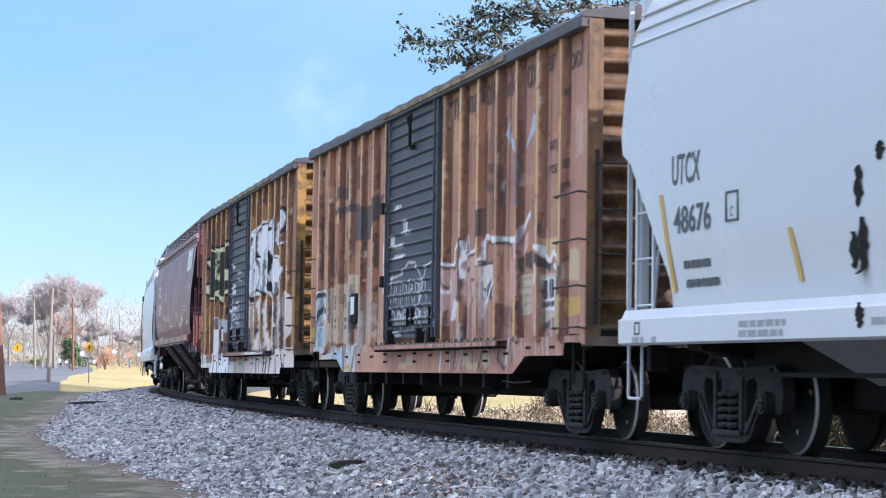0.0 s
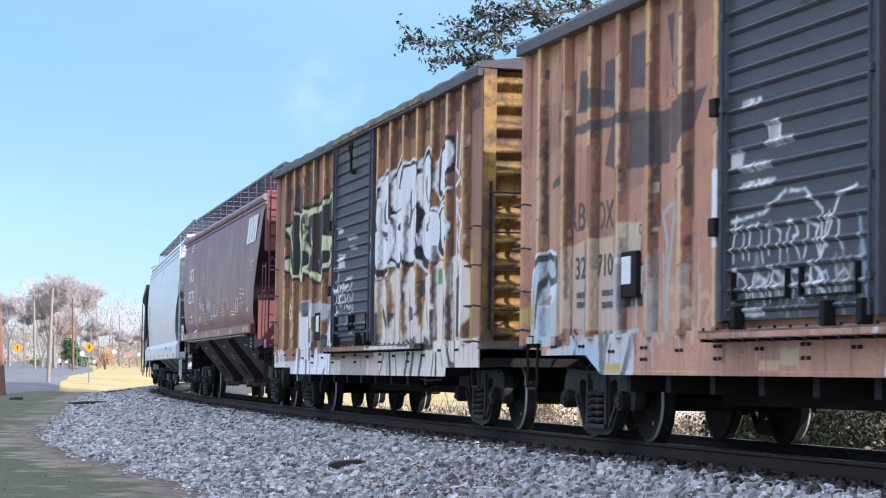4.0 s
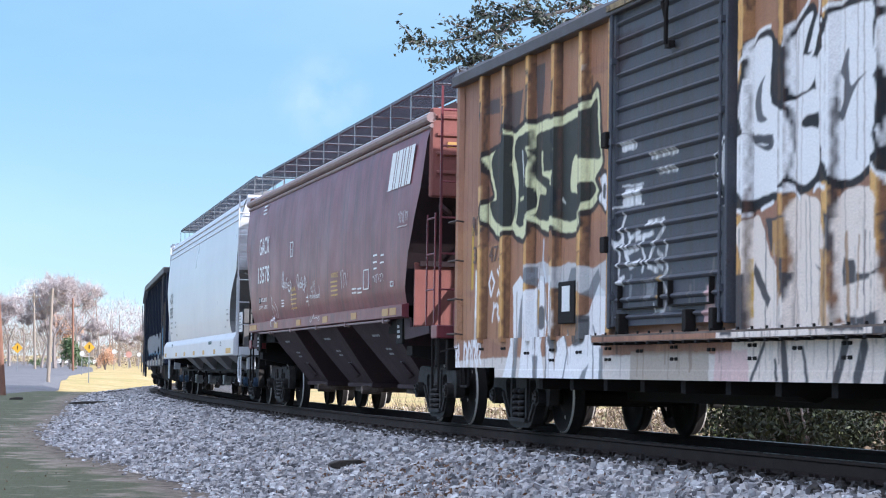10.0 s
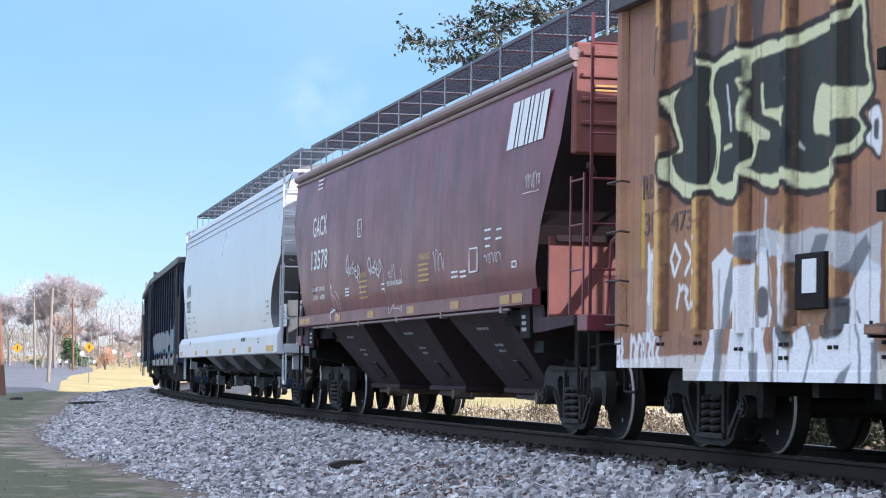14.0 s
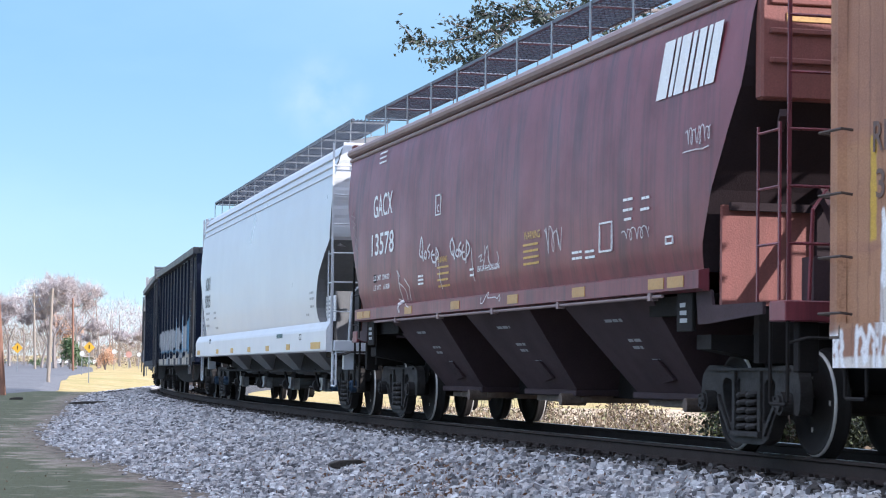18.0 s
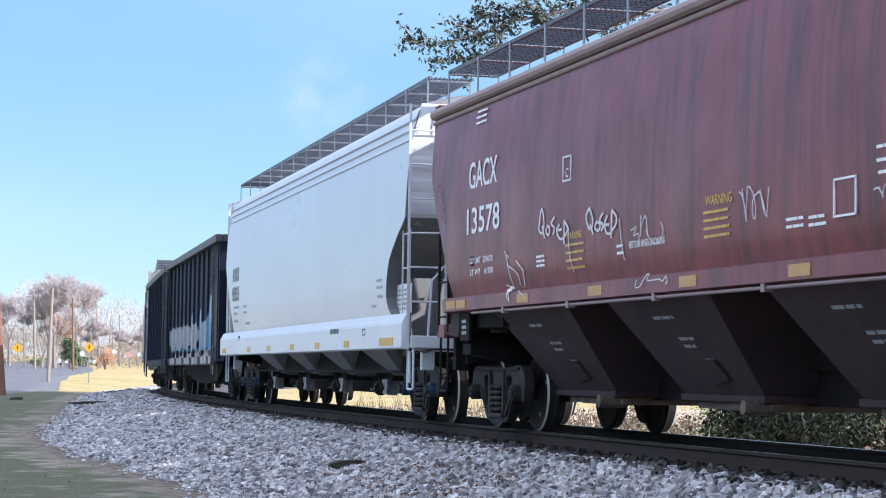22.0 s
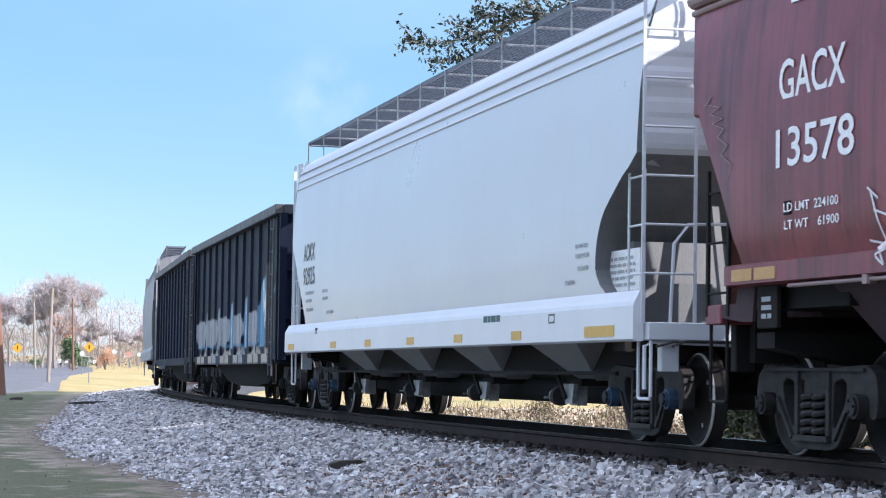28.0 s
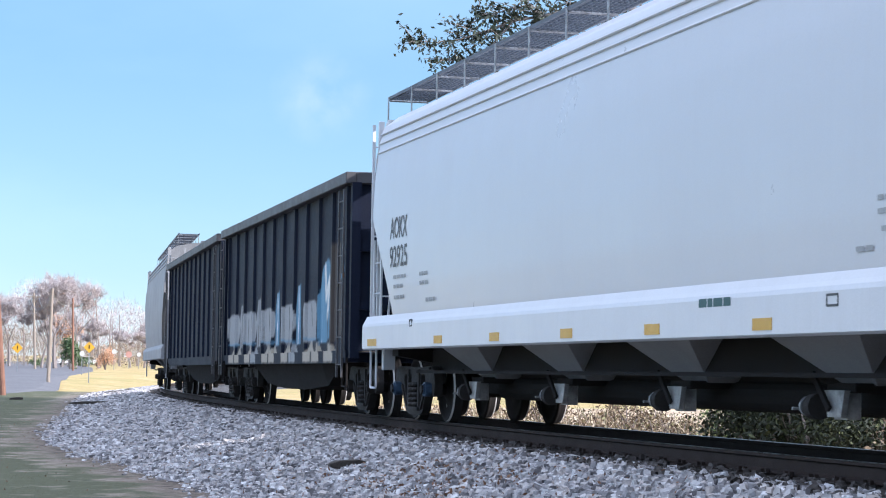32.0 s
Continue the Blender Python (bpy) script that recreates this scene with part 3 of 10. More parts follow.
def sheet_z(x, y):
    """The great ground sheet: the land, lowered along the track so that it stays under the ballast."""
    d = float(np.min(np.hypot(line_pts[:, 0] - x, line_pts[:, 1] - y)))
    z = land(x, y) - 0.03
    return z - max(0.0, 1 - max(d - 6, 0) / 6.0) * max(z + 0.55, 0.0)


bm = bmesh.new()
loft(bm, [[(x, y, sheet_z(x, y)) for x in gx] for y in gy], cap=False, closed=False)
tagged(part("ground", fixed(bm), FIELD, smooth=True), "dry yellow grass reaching to the horizon", "ground", kind="structure")

# lawn on the camera's side, its edge uneven
strip("lawn", [[on_track(s, o, land_beside(s, o) + 0.005 + 0.015 * math.sin(s * 0.7 + o)) for o in (toe(s) - 0.4, 5.5, 7.0, 9.0 + 0.6 * math.sin(s * 0.31), 14 + math.sin(s * 0.2), 30)] for s in np.arange(-58, 61, 1.0)], LAWN, "mown green lawn with worn patches beside the railway", "lawn")
verge_offs = (-0.4, 0.2, 0.8, 1.6, 2.8, 4.6)
verge = strip("bare_earth", [[on_track(s, toe(s) + o, land_beside(s, toe(s) + o) + 0.03 - 0.003 * o) for o in verge_offs] for s in np.arange(-75, 61, 0.5)], VERGE, "bare trodden earth that thins into the lawn along the ballast", "earth")
worn = verge.data.color_attributes.new("worn", "FLOAT_COLOR", "POINT")
worn.data.foreach_set("color", np.repeat(np.tile(np.array([1.00, 0.76, 0.28, -0.10, -0.32, -0.70], np.float32), len(verge.data.vertices) // 6), 4))
soil = verge.data.color_attributes.new("soil", "FLOAT_COLOR", "POINT")
soil.data.foreach_set("color", np.repeat(np.tile(np.array([1.0, 1.0, 0.75, 0.3, 0.1, 0.0], np.float32), len(verge.data.vertices) // 6), 4))
strip("far_bank", [[on_track(s, o, land_beside(s, o) + 0.01) for o in (-4.5, -7, -12, -22, -45)] for s in np.arange(-45, 61, 3.0)], BANK, "leaf-strewn bank on the far side of the track", "bank")
bed = strip("ballast_bed", [[on_track(s, o, bed_height(s, o) - 0.035 - (0.15 if abs(o) > toe(s) + 0.1 else 0)) for o in (-toe(s) - 0.5, -toe(s), -1.75, 0, 1.75, 2.5, 3.2, toe(s), toe(s) + 0.5)] for s in np.arange(-165, 60.1, 1.0)], BALLAST_BED, "grey crushed-stone ballast bed under the track", "ballast")

for name, o in (("rail_near", 0.7525), ("rail_far", -0.7525)):
    bm = bmesh.new()
    prof = ((-0.07, -0.17), (0.07, -0.17), (0.07, -0.155), (0.012, -0.13), (0.012, -0.045), (0.036, -0.03), (0.036, -0.004), (0.03, 0.0), (-0.03, 0.0), (-0.036, -0.004), (-0.036, -0.03), (-0.012, -0.045), (-0.012, -0.13), (-0.07, -0.155))
    vs = loft(bm, [[on_track(s, o + a, z) for a, z in prof] for s in np.arange(-165, 60.1, 1.0)])
    bm.faces.ensure_lookup_table()
    for f in bm.faces:
        if f.calc_center_median().z > -0.003:
            f.material_index = 1
    rail = tagged(part(name, fixed(bm), RAIL), "rusty steel running rail with a polished head", "rail", kind="structure")
    rail.data.materials.append(RAIL_TOP)

# ties with plates and spikes
bm = bmesh.new()
box(bm, -0.115, 0.115, -1.30, 1.30, -0.36, -0.185)
tie = part("tie", bevelled(bm, 0.012), TIE, bed)
bm = bmesh.new()
for o in (-0.7525, 0.7525):
    box(bm, -0.10, 0.10, o - 0.18, o + 0.18, -0.186, -0.168)
    for dx, dy in ((-0.06, 0.10), (0.06, 0.10), (-0.06, -0.10), (0.06, -0.10)):
        box(bm, dx - 0.014, dx + 0.014, o + dy - 0.018, o + dy + 0.018, -0.17, -0.135)
plates = part("tie_plate", fixed(bm), RAIL, tie)
k = 0
for s in np.arange(-70, 34, 0.52):
    p, q = on_track(s), on_track(s + 0.1)
    m = Matrix.Translation(p) @ Matrix.Rotation(math.atan2(q.y - p.y, q.x - p.x), 4, "Z")
    if k == 0:
        tie.matrix_basis = m
    else:
        o = share("tie", tie, m, bed)
        share("tie_plate", plates, Matrix(), o)
    k += 1

# ballast stones, thick where the camera is near
LAND_S = np.arange(-165.0, 62.0, 1.0)
LAND_Z = np.array([land_beside(q, 4.5) for q in LAND_S])


def scatter_bed(s0, s1, o0, o1, count):
    s, o = nrng.uniform(s0, s1, count), nrng.uniform(o0, o1, count)
    edge = np.interp(s, TOE_S, TOE_OFF) + 0.10 * np.sin(s * 1.15) + 0.10 * np.sin(s * 2.7 + 1.0)
    on = np.abs(o) < edge + 0.1 + nrng.normal(0, 0.12, count)
    s, o, edge, count = s[on], o[on], edge[on], int(on.sum())
    f = np.clip((np.abs(o) - 1.75) / (edge - 1.75), 0, 1)
    z = -0.21 * (1 - f) + np.interp(s, LAND_S, LAND_Z) * f
    return track_points(s, o, z + nrng.uniform(-0.02, 0.028, count))


near, size = [], []
for s0, s1, o0, o1, count, lo, hi in ((-2, 22, 1.30, 5.3, 27000, 0.045, 0.095), (-30, -2, 1.30, 5.6, 22000, 0.06, 0.115), (-100, -30, 1.3, 5.0, 24000, 0.08, 0.15), (-30, 20, 4.4, 5.8, 2500, 0.03, 0.07)):
    pts = scatter_bed(s0, s1, o0, o1, count)
    near.append(pts)
    size.append(nrng.uniform(lo, hi, len(pts)))
near, size = np.concatenate(near), np.concatenate(size)
loose_pieces("ballast_stones", near, size, STONES, nrng, "pale grey angular ballast stones on the shoulder", "gravel")
dark = np.concatenate([scatter_bed(-60, 30, -1.3, 1.38, 16000), scatter_bed(-30, 25, 1.2, 1.75, 3000)])
dark[:, 2] += 0.015
loose_pieces("dark_ballast", dark, nrng.uniform(0.04, 0.085, len(dark)), DARK_STONES, nrng, "near-black ballast stones between and beside the rails", "gravel")
# reddish fallen leaves and bits among the stones
lit = np.concatenate([scatter_bed(6, 16, 1.6, 3.4, 300), scatter_bed(8, 12, 2.2, 3.4, 240), scatter_bed(0, 14, 2.6, 4.4, 240), track_points(nrng.uniform(-25, 8, 300), nrng.uniform(4.8, 7.7, 300), np.full(300, 0.0))])
lit[-300:, 2] = land(lit[-300:, 0], lit[-300:, 1]) - 0.02
lit[:, 2] += 0.045
leaf_mesh("fallen_leaves", lit, 0.05, LITTER, nrng, None, "brown fallen leaves among the stones", "leaves", "stuff")

# two broken tie pieces and a stick on the shoulder
def timber(name, s, off, length, turn, label):
    bm = bmesh.new()
    rng = random.Random(int(s * 10))
    loft(bm, [[(x, w * a, h * b) for a, b in ((-1, -1), (1, -1), (1, 1), (-1, 1))] for x, w, h in ((-length / 2, 0.03, 0.02), (-length * 0.3, 0.07, 0.05), (length * 0.2, 0.06, 0.06), (length / 2, 0.035, 0.03))])
    ob = part(name, bevelled(bm, 0.008), TIE)
    p = on_track(s, off, bed_height(s, off) + 0.06)
    ob.matrix_basis = Matrix.Translation(p) @ pose(0, 0, 0, 0, rng.uniform(-4, 4), turn)
    return tagged(ob, label, "timber")


timber("broken_timber", 6.4, 2.95, 0.55, 35, "dark splintered piece of wood on the ballast")
timber("broken_timber", -39.5, 3.3, 1.9, 12, "dark broken tie lying on the ballast shoulder")
timber("broken_timber", -62.0, 2.6, 1.6, 60, "old tie end lying on the ballast shoulder")
timber("broken_timber", -66.0, 2.2, 1.4, 85, "old tie end lying on the ballast shoulder")
timber("broken_timber", -50.5, 6.2, 0.5, 20, "dark branch lying on the lawn")

# lawn blades where the camera sees them close
count = 32000
s, o = nrng.uniform(-48, 14, count), 5.0 + 7.0 * nrng.random(count) ** 1.3
patch = 0.5 * np.sin(s * 0.7 + o * 1.1) + 0.4 * np.sin(s * 1.6 - o * 2.3)
keep = (o + 0.5 * patch + nrng.normal(0, 0.45, count) > 6.2) & (np.sin(s * 0.9 + o * 1.3) + np.sin(o * 2.1 - s * 0.4) > -1.3)
base = track_points(s[keep], o[keep], np.zeros(keep.sum()))
base[:, 2] = land(base[:, 0], base[:, 1]) + 0.005
blades_mesh("lawn_grass", base, nrng.uniform(0.02, 0.045, len(base)), nrng.uniform(0.008, 0.016, len(base)), 0.5, BLADES, nrng, "short green and straw-coloured grass blades", "grass")

# road, and the pale verge beside it
strip("road", [[Vector((x0, y, land(x0, y) + 0.015)), Vector((x1, y, land(x1, y) + 0.02)), Vector((x1 + 0.9, y, land(x1, y) - 0.14))] for y, x0, x1 in ((42.2, -29.0, -13.5), (84.4, -36.0, -17.2), (116, -38, -20.5), (158.2, -42, -27.5), (232.1, -52, -36), (305.9, -64, -47.5), (379.7, -77, -61), (506.3, -100, -84))], ASPHALT, "sun-bleached grey asphalt road running away from the railway", "road")


# ---- paint on car sides: spray work is laid on the sheet and its posts alike ----
class Spray:
    """Shapes of paint on a car's side: areas, lines and runs, in metres along the car and above the rail."""

    def __init__(self, seed):
        self.marks = []
        self.rng = np.random.default_rng(seed)

    def area(self, pts, colour, a=0.95, edge=None, width=0.06):
        self.marks.append(("area", np.array(pts, float), colour, a, 0.0))
        if edge:
            self.line([*pts, pts[0]], width, edge, a)

    @staticmethod
    def soft(pts, k=5):
        """A closed outline rounded off through its points."""
        p = np.array(pts, float)
        out = []
        for i in range(len(p)):
            a, b, c, d = p[i - 1], p[i], p[(i + 1) % len(p)], p[(i + 2) % len(p)]
            for j in range(k):
                f = j / k
                out.append(tuple(0.5 * (2 * b + (c - a) * f + (2 * a - 5 * b + 4 * c - d) * f * f + (3 * b - a - 3 * c + d) * f ** 3)))
        return out

    @staticmethod
    def curve(pts, k=4):
        """An open line rounded off through its points."""
        p = np.array([pts[0], *pts, pts[-1]], float)
        out = []
        for a, b, c, d in zip(p, p[1:], p[2:], p[3:]):
            for j in range(k):
                f = j / k
                out.append(tuple(0.5 * (2 * b + (c - a) * f + (2 * a - 5 * b + 4 * c - d) * f * f + (3 * b - a - 3 * c + d) * f ** 3)))
        return [*out, tuple(p[-1])]

    def line(self, pts, width, colour, a=0.95):
        self.marks.append(("line", np.array(pts, float), colour, a, width))

    def tag(self, x0, x1, z0, z1, colour, n, width=0.03, a=0.85):
        """Hand-drawn strokes in a row, one cell after the other, that read as no letters."""
        for k in range(n):
            cx, w, h = x0 + (x1 - x0) * (k + 0.5) / n, (x1 - x0) / n * 0.55, z1 - z0
            u = lambda lo, hi: self.rng.uniform(lo, hi)
            self.line([(cx - w * u(0.6, 1), z0 + h * u(0, 0.2)), (cx - w * u(0.5, 0.9), z0 + h * u(0.4, 0.6)), (cx - w * u(0.3, 0.7), z0 + h * u(0.8, 1.1))], width, colour, a)
            self.line([(cx - w * u(0.3, 0.7), z0 + h * u(0.7, 1.0)), (cx + w * u(0, 0.3), z0 + h * u(0.7, 1.0)), (cx + w * u(0.3, 0.8), z0 + h * u(0.5, 0.7)), (cx + w * u(-0.2, 0.5), z0 + h * u(0.35, 0.5)), (cx + w * u(0.3, 0.9), z0 + h * u(-0.05, 0.2))], width, colour, a)

    def runs(self, x0, x1, top, bottom, colour, count, a=0.9, width=0.05):
        for _ in range(count):
            x = self.rng.uniform(x0, x1)
            t = top + self.rng.uniform(-0.25, 0.15)
            b = bottom + self.rng.uniform(-0.05, 0.5) * (top - bottom)
            self.line([(x, t), (x + self.rng.uniform(-0.05, 0.05), b)], width * self.rng.uniform(0.5, 1.6), colour, a)

    def colours(self, x, z):
        wob = 0.004 * np.sin(x * 31 + z * 17) + 0.004 * np.sin(x * 13 - z * 41)
        x, z = x + wob, z + wob * 0.7
        out = np.zeros((len(x), 4))
        for kind, pts, colour, a, width in self.marks:
            lo, hi = pts.min(0) - width - 0.02, pts.max(0) + width + 0.02
            near = np.where((x > lo[0]) & (x < hi[0]) & (z > lo[1]) & (z < hi[1]))[0]
            if not len(near):
                continue
            px, pz = x[near], z[near]
            if kind == "area":
                inside = np.zeros(len(near), bool)
                for (ax, az), (bx, bz) in zip(pts, np.roll(pts, -1, 0)):
                    if az != bz:
                        inside ^= ((az > pz) != (bz > pz)) & (px < (bx - ax) * (pz - az) / (bz - az) + ax)
                rim = np.full(len(near), 9.0)
                for (ax, az), (bx, bz) in zip(pts, np.roll(pts, -1, 0)):
                    dx, dz = bx - ax, bz - az
                    k = np.clip(((px - ax) * dx + (pz - az) * dz) / max(dx * dx + dz * dz, 1e-9), 0, 1)
                    rim = np.minimum(rim, np.hypot(px - ax - k * dx, pz - az - k * dz))
                cover = np.clip(np.where(inside, rim, -rim) / 0.02 + 0.5, 0, 1)
            else:
                best = np.full(len(near), 9.0)
                for (ax, az), (bx, bz) in zip(pts, pts[1:]):
                    dx, dz = bx - ax, bz - az
                    k = np.clip(((px - ax) * dx + (pz - az) * dz) / max(dx * dx + dz * dz, 1e-9), 0, 1)
                    best = np.minimum(best, np.hypot(px - ax - k * dx, pz - az - k * dz))
                cover = np.clip((width / 2 - best) / 0.02 + 0.5, 0, 1)
            cover = (cover * a)[:, None]
            old = out[near]
            total = cover[:, 0] + old[:, 3] * (1 - cover[:, 0])
            mixed = (np.array(colour) * cover + old[:, :3] * old[:, 3:] * (1 - cover)) / np.maximum(total, 1e-6)[:, None]
            out[near] = np.concatenate([mixed, total[:, None]], 1)
        return out


def sprayed(ob, spray=None):
    """Stores the paint of a spray in the mesh's own colours (none: bare)."""
    me = ob.data
    at = me.color_attributes.new("paint", "FLOAT_COLOR", "POINT")
    n = len(me.vertices)
    if spray is None:
        at.data.foreach_set("color", np.zeros(n * 4, np.float32))
        return ob
    co = np.empty(n * 3, np.float32)
    me.vertices.foreach_get("co", co)
    co = co.reshape(-1, 3)
    at.data.foreach_set("color", spray.colours(co[:, 0].astype(float), co[:, 2].astype(float)).astype(np.float32).ravel())
    return ob


def grid_part(name, xs, zs, y_of, material, parent, bottom=None, label=""):
    """A fine sheet in the plane of a car's side; y_of(x, z) gives its depth, bottom(x) its lower edge."""
    nx, nz = len(xs), len(zs)
    vs, fs = [], []
    for x in xs:
        for z in zs:
            zz = z
            if bottom is not None:
                zz = zs[-1] - (zs[-1] - bottom(x)) * (zs[-1] - z) / (zs[-1] - zs[0])
            vs.append((x, y_of(x, zz), zz))
    for i in range(nx - 1):
        for j in range(nz - 1):
            a = i * nz + j
            fs.append((a, a + nz, a + nz + 1, a + 1))
    me = bpy.data.meshes.new(name)
    me.from_pydata(vs, [], fs)
    me.materials.append(material)
    ob = new(name, me)
    ob.parent = parent
    if label:
        ob["label"] = label
    return ob


TEXTS = {}


def letters(body, height, width, material, name="lettering", lean=0.0):
    """Lettering as a flat mesh, lower left corner at the origin, in the plane of a car's near side."""
    key = (body, height, width, material.name, lean)
    if key not in TEXTS:
        cu = bpy.data.curves.new("writing", "FONT")
        cu.body, cu.size, cu.shear = body, 1.0, lean
        cu.resolution_u = 3
        cu.offset = 0.012
        ob = bpy.data.objects.new("writing", cu)
        scene.collection.objects.link(ob)
        me = bpy.data.meshes.new_from_object(ob)
        bpy.data.objects.remove(ob)
        co = np.array([v.co[:] for v in me.vertices])
        lo, hi = co.min(0), co.max(0)
        for v in me.vertices:
            v.co = ((v.co.x - lo[0]) / (hi[0] - lo[0]) * width, 0, (v.co.y - lo[1]) / (hi[1] - lo[1]) * height)
        me.materials.clear()
        me.materials.append(material)
        TEXTS[key] = me
    return TEXTS[key]


def lettering(body, x, z, height, width, material, parent, y, tilt=0.0, name="lettering", lean=0.0):
    o = new(name, letters(body, height, width, material, lean=lean))
    o.parent = parent
    o.matrix_basis = pose(x, y, z, -tilt, 0, 0)
    return o


def bars(name, rows, material, parent, y, h=0.05, tilt=0.0, gap=0.03):
    """Small writing as plain bars: rows of (x, z, width), broken like words."""
    rng = random.Random(len(rows) * 7 + int(abs(rows[0][0]) * 100))
    for x, z, w in rows:
        bm = bmesh.new()
        k = x
        while k < x + w - 0.04:
            step = min(rng.uniform(0.10, 0.24), x + w - k)
            yy = y(z) if callable(y) else y
            yt = y(z + h) if callable(y) else y
            vs = [bm.verts.new(c) for c in ((k, yy, z), (k + step, yy, z), (k + step, yt, z + h), (k, yt, z + h))]
            bm.faces.new(vs)
            k += step + gap
        part(name, bm, material, parent)


# ---- trucks, wheels and couplers ----
def wheelset(parent, r, x):
    prof = [(0.0, 0.685), (0.09, 0.685), (0.12, 0.705), (r * 0.55, 0.715), (r * 0.86, 0.70), (r * 0.88, 0.682), (r + 0.026, 0.682), (r + 0.028, 0.70), (r + 0.008, 0.722), (r, 0.735), (r - 0.004, 0.80), (r - 0.020, 0.822),
            (r * 0.88, 0.822), (r * 0.86, 0.80), (r * 0.60, 0.765), (0.14, 0.80), (0.10, 0.83), (0.0, 0.83)]
    bm = bmesh.new()
    n = 32
    for side in (-1, 1):
        rings = []
        for k in range(n):
            a = k * math.tau / n
            rings.append([bm.verts.new((rr * math.cos(a), side * y, rr * math.sin(a))) for rr, y in prof])
        for k in range(n):
            a, b = rings[k], rings[(k + 1) % n]
            for j in range(len(prof) - 1):
                if prof[j][0] == 0 and prof[j + 1][0] == 0:
                    continue
                f = bm.faces.new((a[j], b[j], b[j + 1], a[j + 1]))
                f.smooth = True
                f.material_index = 1 if j == 10 else 0
    disc(bm, (0, 0, 0), (0, 1, 0), 0.085, 1.9, 14)
    # balance holes and chalk-grey casting marks show that the wheel turns
    for side in (-1, 1):
        for k in range(3):
            a = k * math.tau / 3 + 0.4
            c = Vector((r * 0.55 * math.cos(a), side * 0.779, r * 0.55 * math.sin(a)))
            vs = [bm.verts.new(c + Vector((math.cos(q) * 0.03, 0, math.sin(q) * 0.03))) for q in (0, 1.57, 3.14, 4.71)]
            bm.faces.new(vs).material_index = 1
    bmesh.ops.remove_doubles(bm, verts=bm.verts, dist=1e-5)
    ob = part("wheelset", fixed(bm), WHEEL, parent)
    ob.data.materials.append(TREAD)
    ob.location = (x, 0, r)
    return ob


def side_frame(bm, y, r):
    """The cast side frame of a truck: one heavy plate with three windows and a lighter rim."""
    zc = r + 0.03

    def rounded(pts, k=3):
        out = []
        n = len(pts)
        for i in range(n):
            p, q, s2 = Vector(pts[i - 1]), Vector(pts[i]), Vector(pts[(i + 1) % n])
            c = min(0.06, (p - q).length * 0.4, (s2 - q).length * 0.4)
            a, b = q + (p - q).normalized() * c, q + (s2 - q).normalized() * c
            for j in range(k + 1):
                f = j / k
                out.append((a * (1 - f) ** 2 + q * 2 * f * (1 - f) + b * f * f))
        return out

    half = [(1.13, -0.13), (1.17, 0.05), (1.13, 0.22), (0.98, 0.30), (0.55, 0.285), (0.3, 0.265)]
    low = [(0.30, -0.40), (0.46, -0.36), (0.64, -0.12), (0.74, -0.10), (0.76, 0.06), (1.0, 0.06), (1.02, -0.13)]
    outer = [*[(x, z) for x, z in low], *half, *[(-x, z) for x, z in half[::-1]], *[(-x, z) for x, z in low[::-1]]]
    holes = [[(-0.26, -0.29), (0.26, -0.29), (0.26, 0.18), (-0.26, 0.18)],
             [(0.36, -0.20), (0.42, -0.22), (0.58, -0.02), (0.62, 0.14), (0.54, 0.19), (0.38, 0.16)], [(-0.36, -0.20), (-0.38, 0.16), (-0.54, 0.19), (-0.62, 0.14), (-0.58, -0.02), (-0.42, -0.22)]]
    edges = []
    for loop in (outer, *holes):
        vs = [bm.verts.new((p.x, y - 0.055, zc + p.y)) for p in rounded(loop)]
        edges += [bm.edges.new((vs[i], vs[(i + 1) % len(vs)])) for i in range(len(vs))]
    made = bmesh.ops.triangle_fill(bm, use_beauty=True, use_dissolve=False, edges=edges)
    faces = [f for f in made["geom"] if isinstance(f, bmesh.types.BMFace)]
    ext = bmesh.ops.extrude_face_region(bm, geom=faces)
    bmesh.ops.translate(bm, vec=(0, 0.12, 0), verts=[v for v in ext["geom"] if isinstance(v, bmesh.types.BMVert)])
    # raised flanges along the top and the spring seat
    box(bm, -0.95, 0.95, y - 0.085, y + 0.085, zc + 0.245, zc + 0.275)
    box(bm, -0.33, 0.33, y - 0.10, y + 0.10, zc - 0.335, zc - 0.285)
    for s in (-1, 1):
        box(bm, s * 0.30 - 0.035, s * 0.30 + 0.035, y - 0.08, y + 0.08, zc - 0.28, zc + 0.25)
        bar(bm, (s * 0.40, y - 0.03, zc - 0.31), (s * 0.70, y - 0.03, zc + 0.02), 0.10, 0.05)


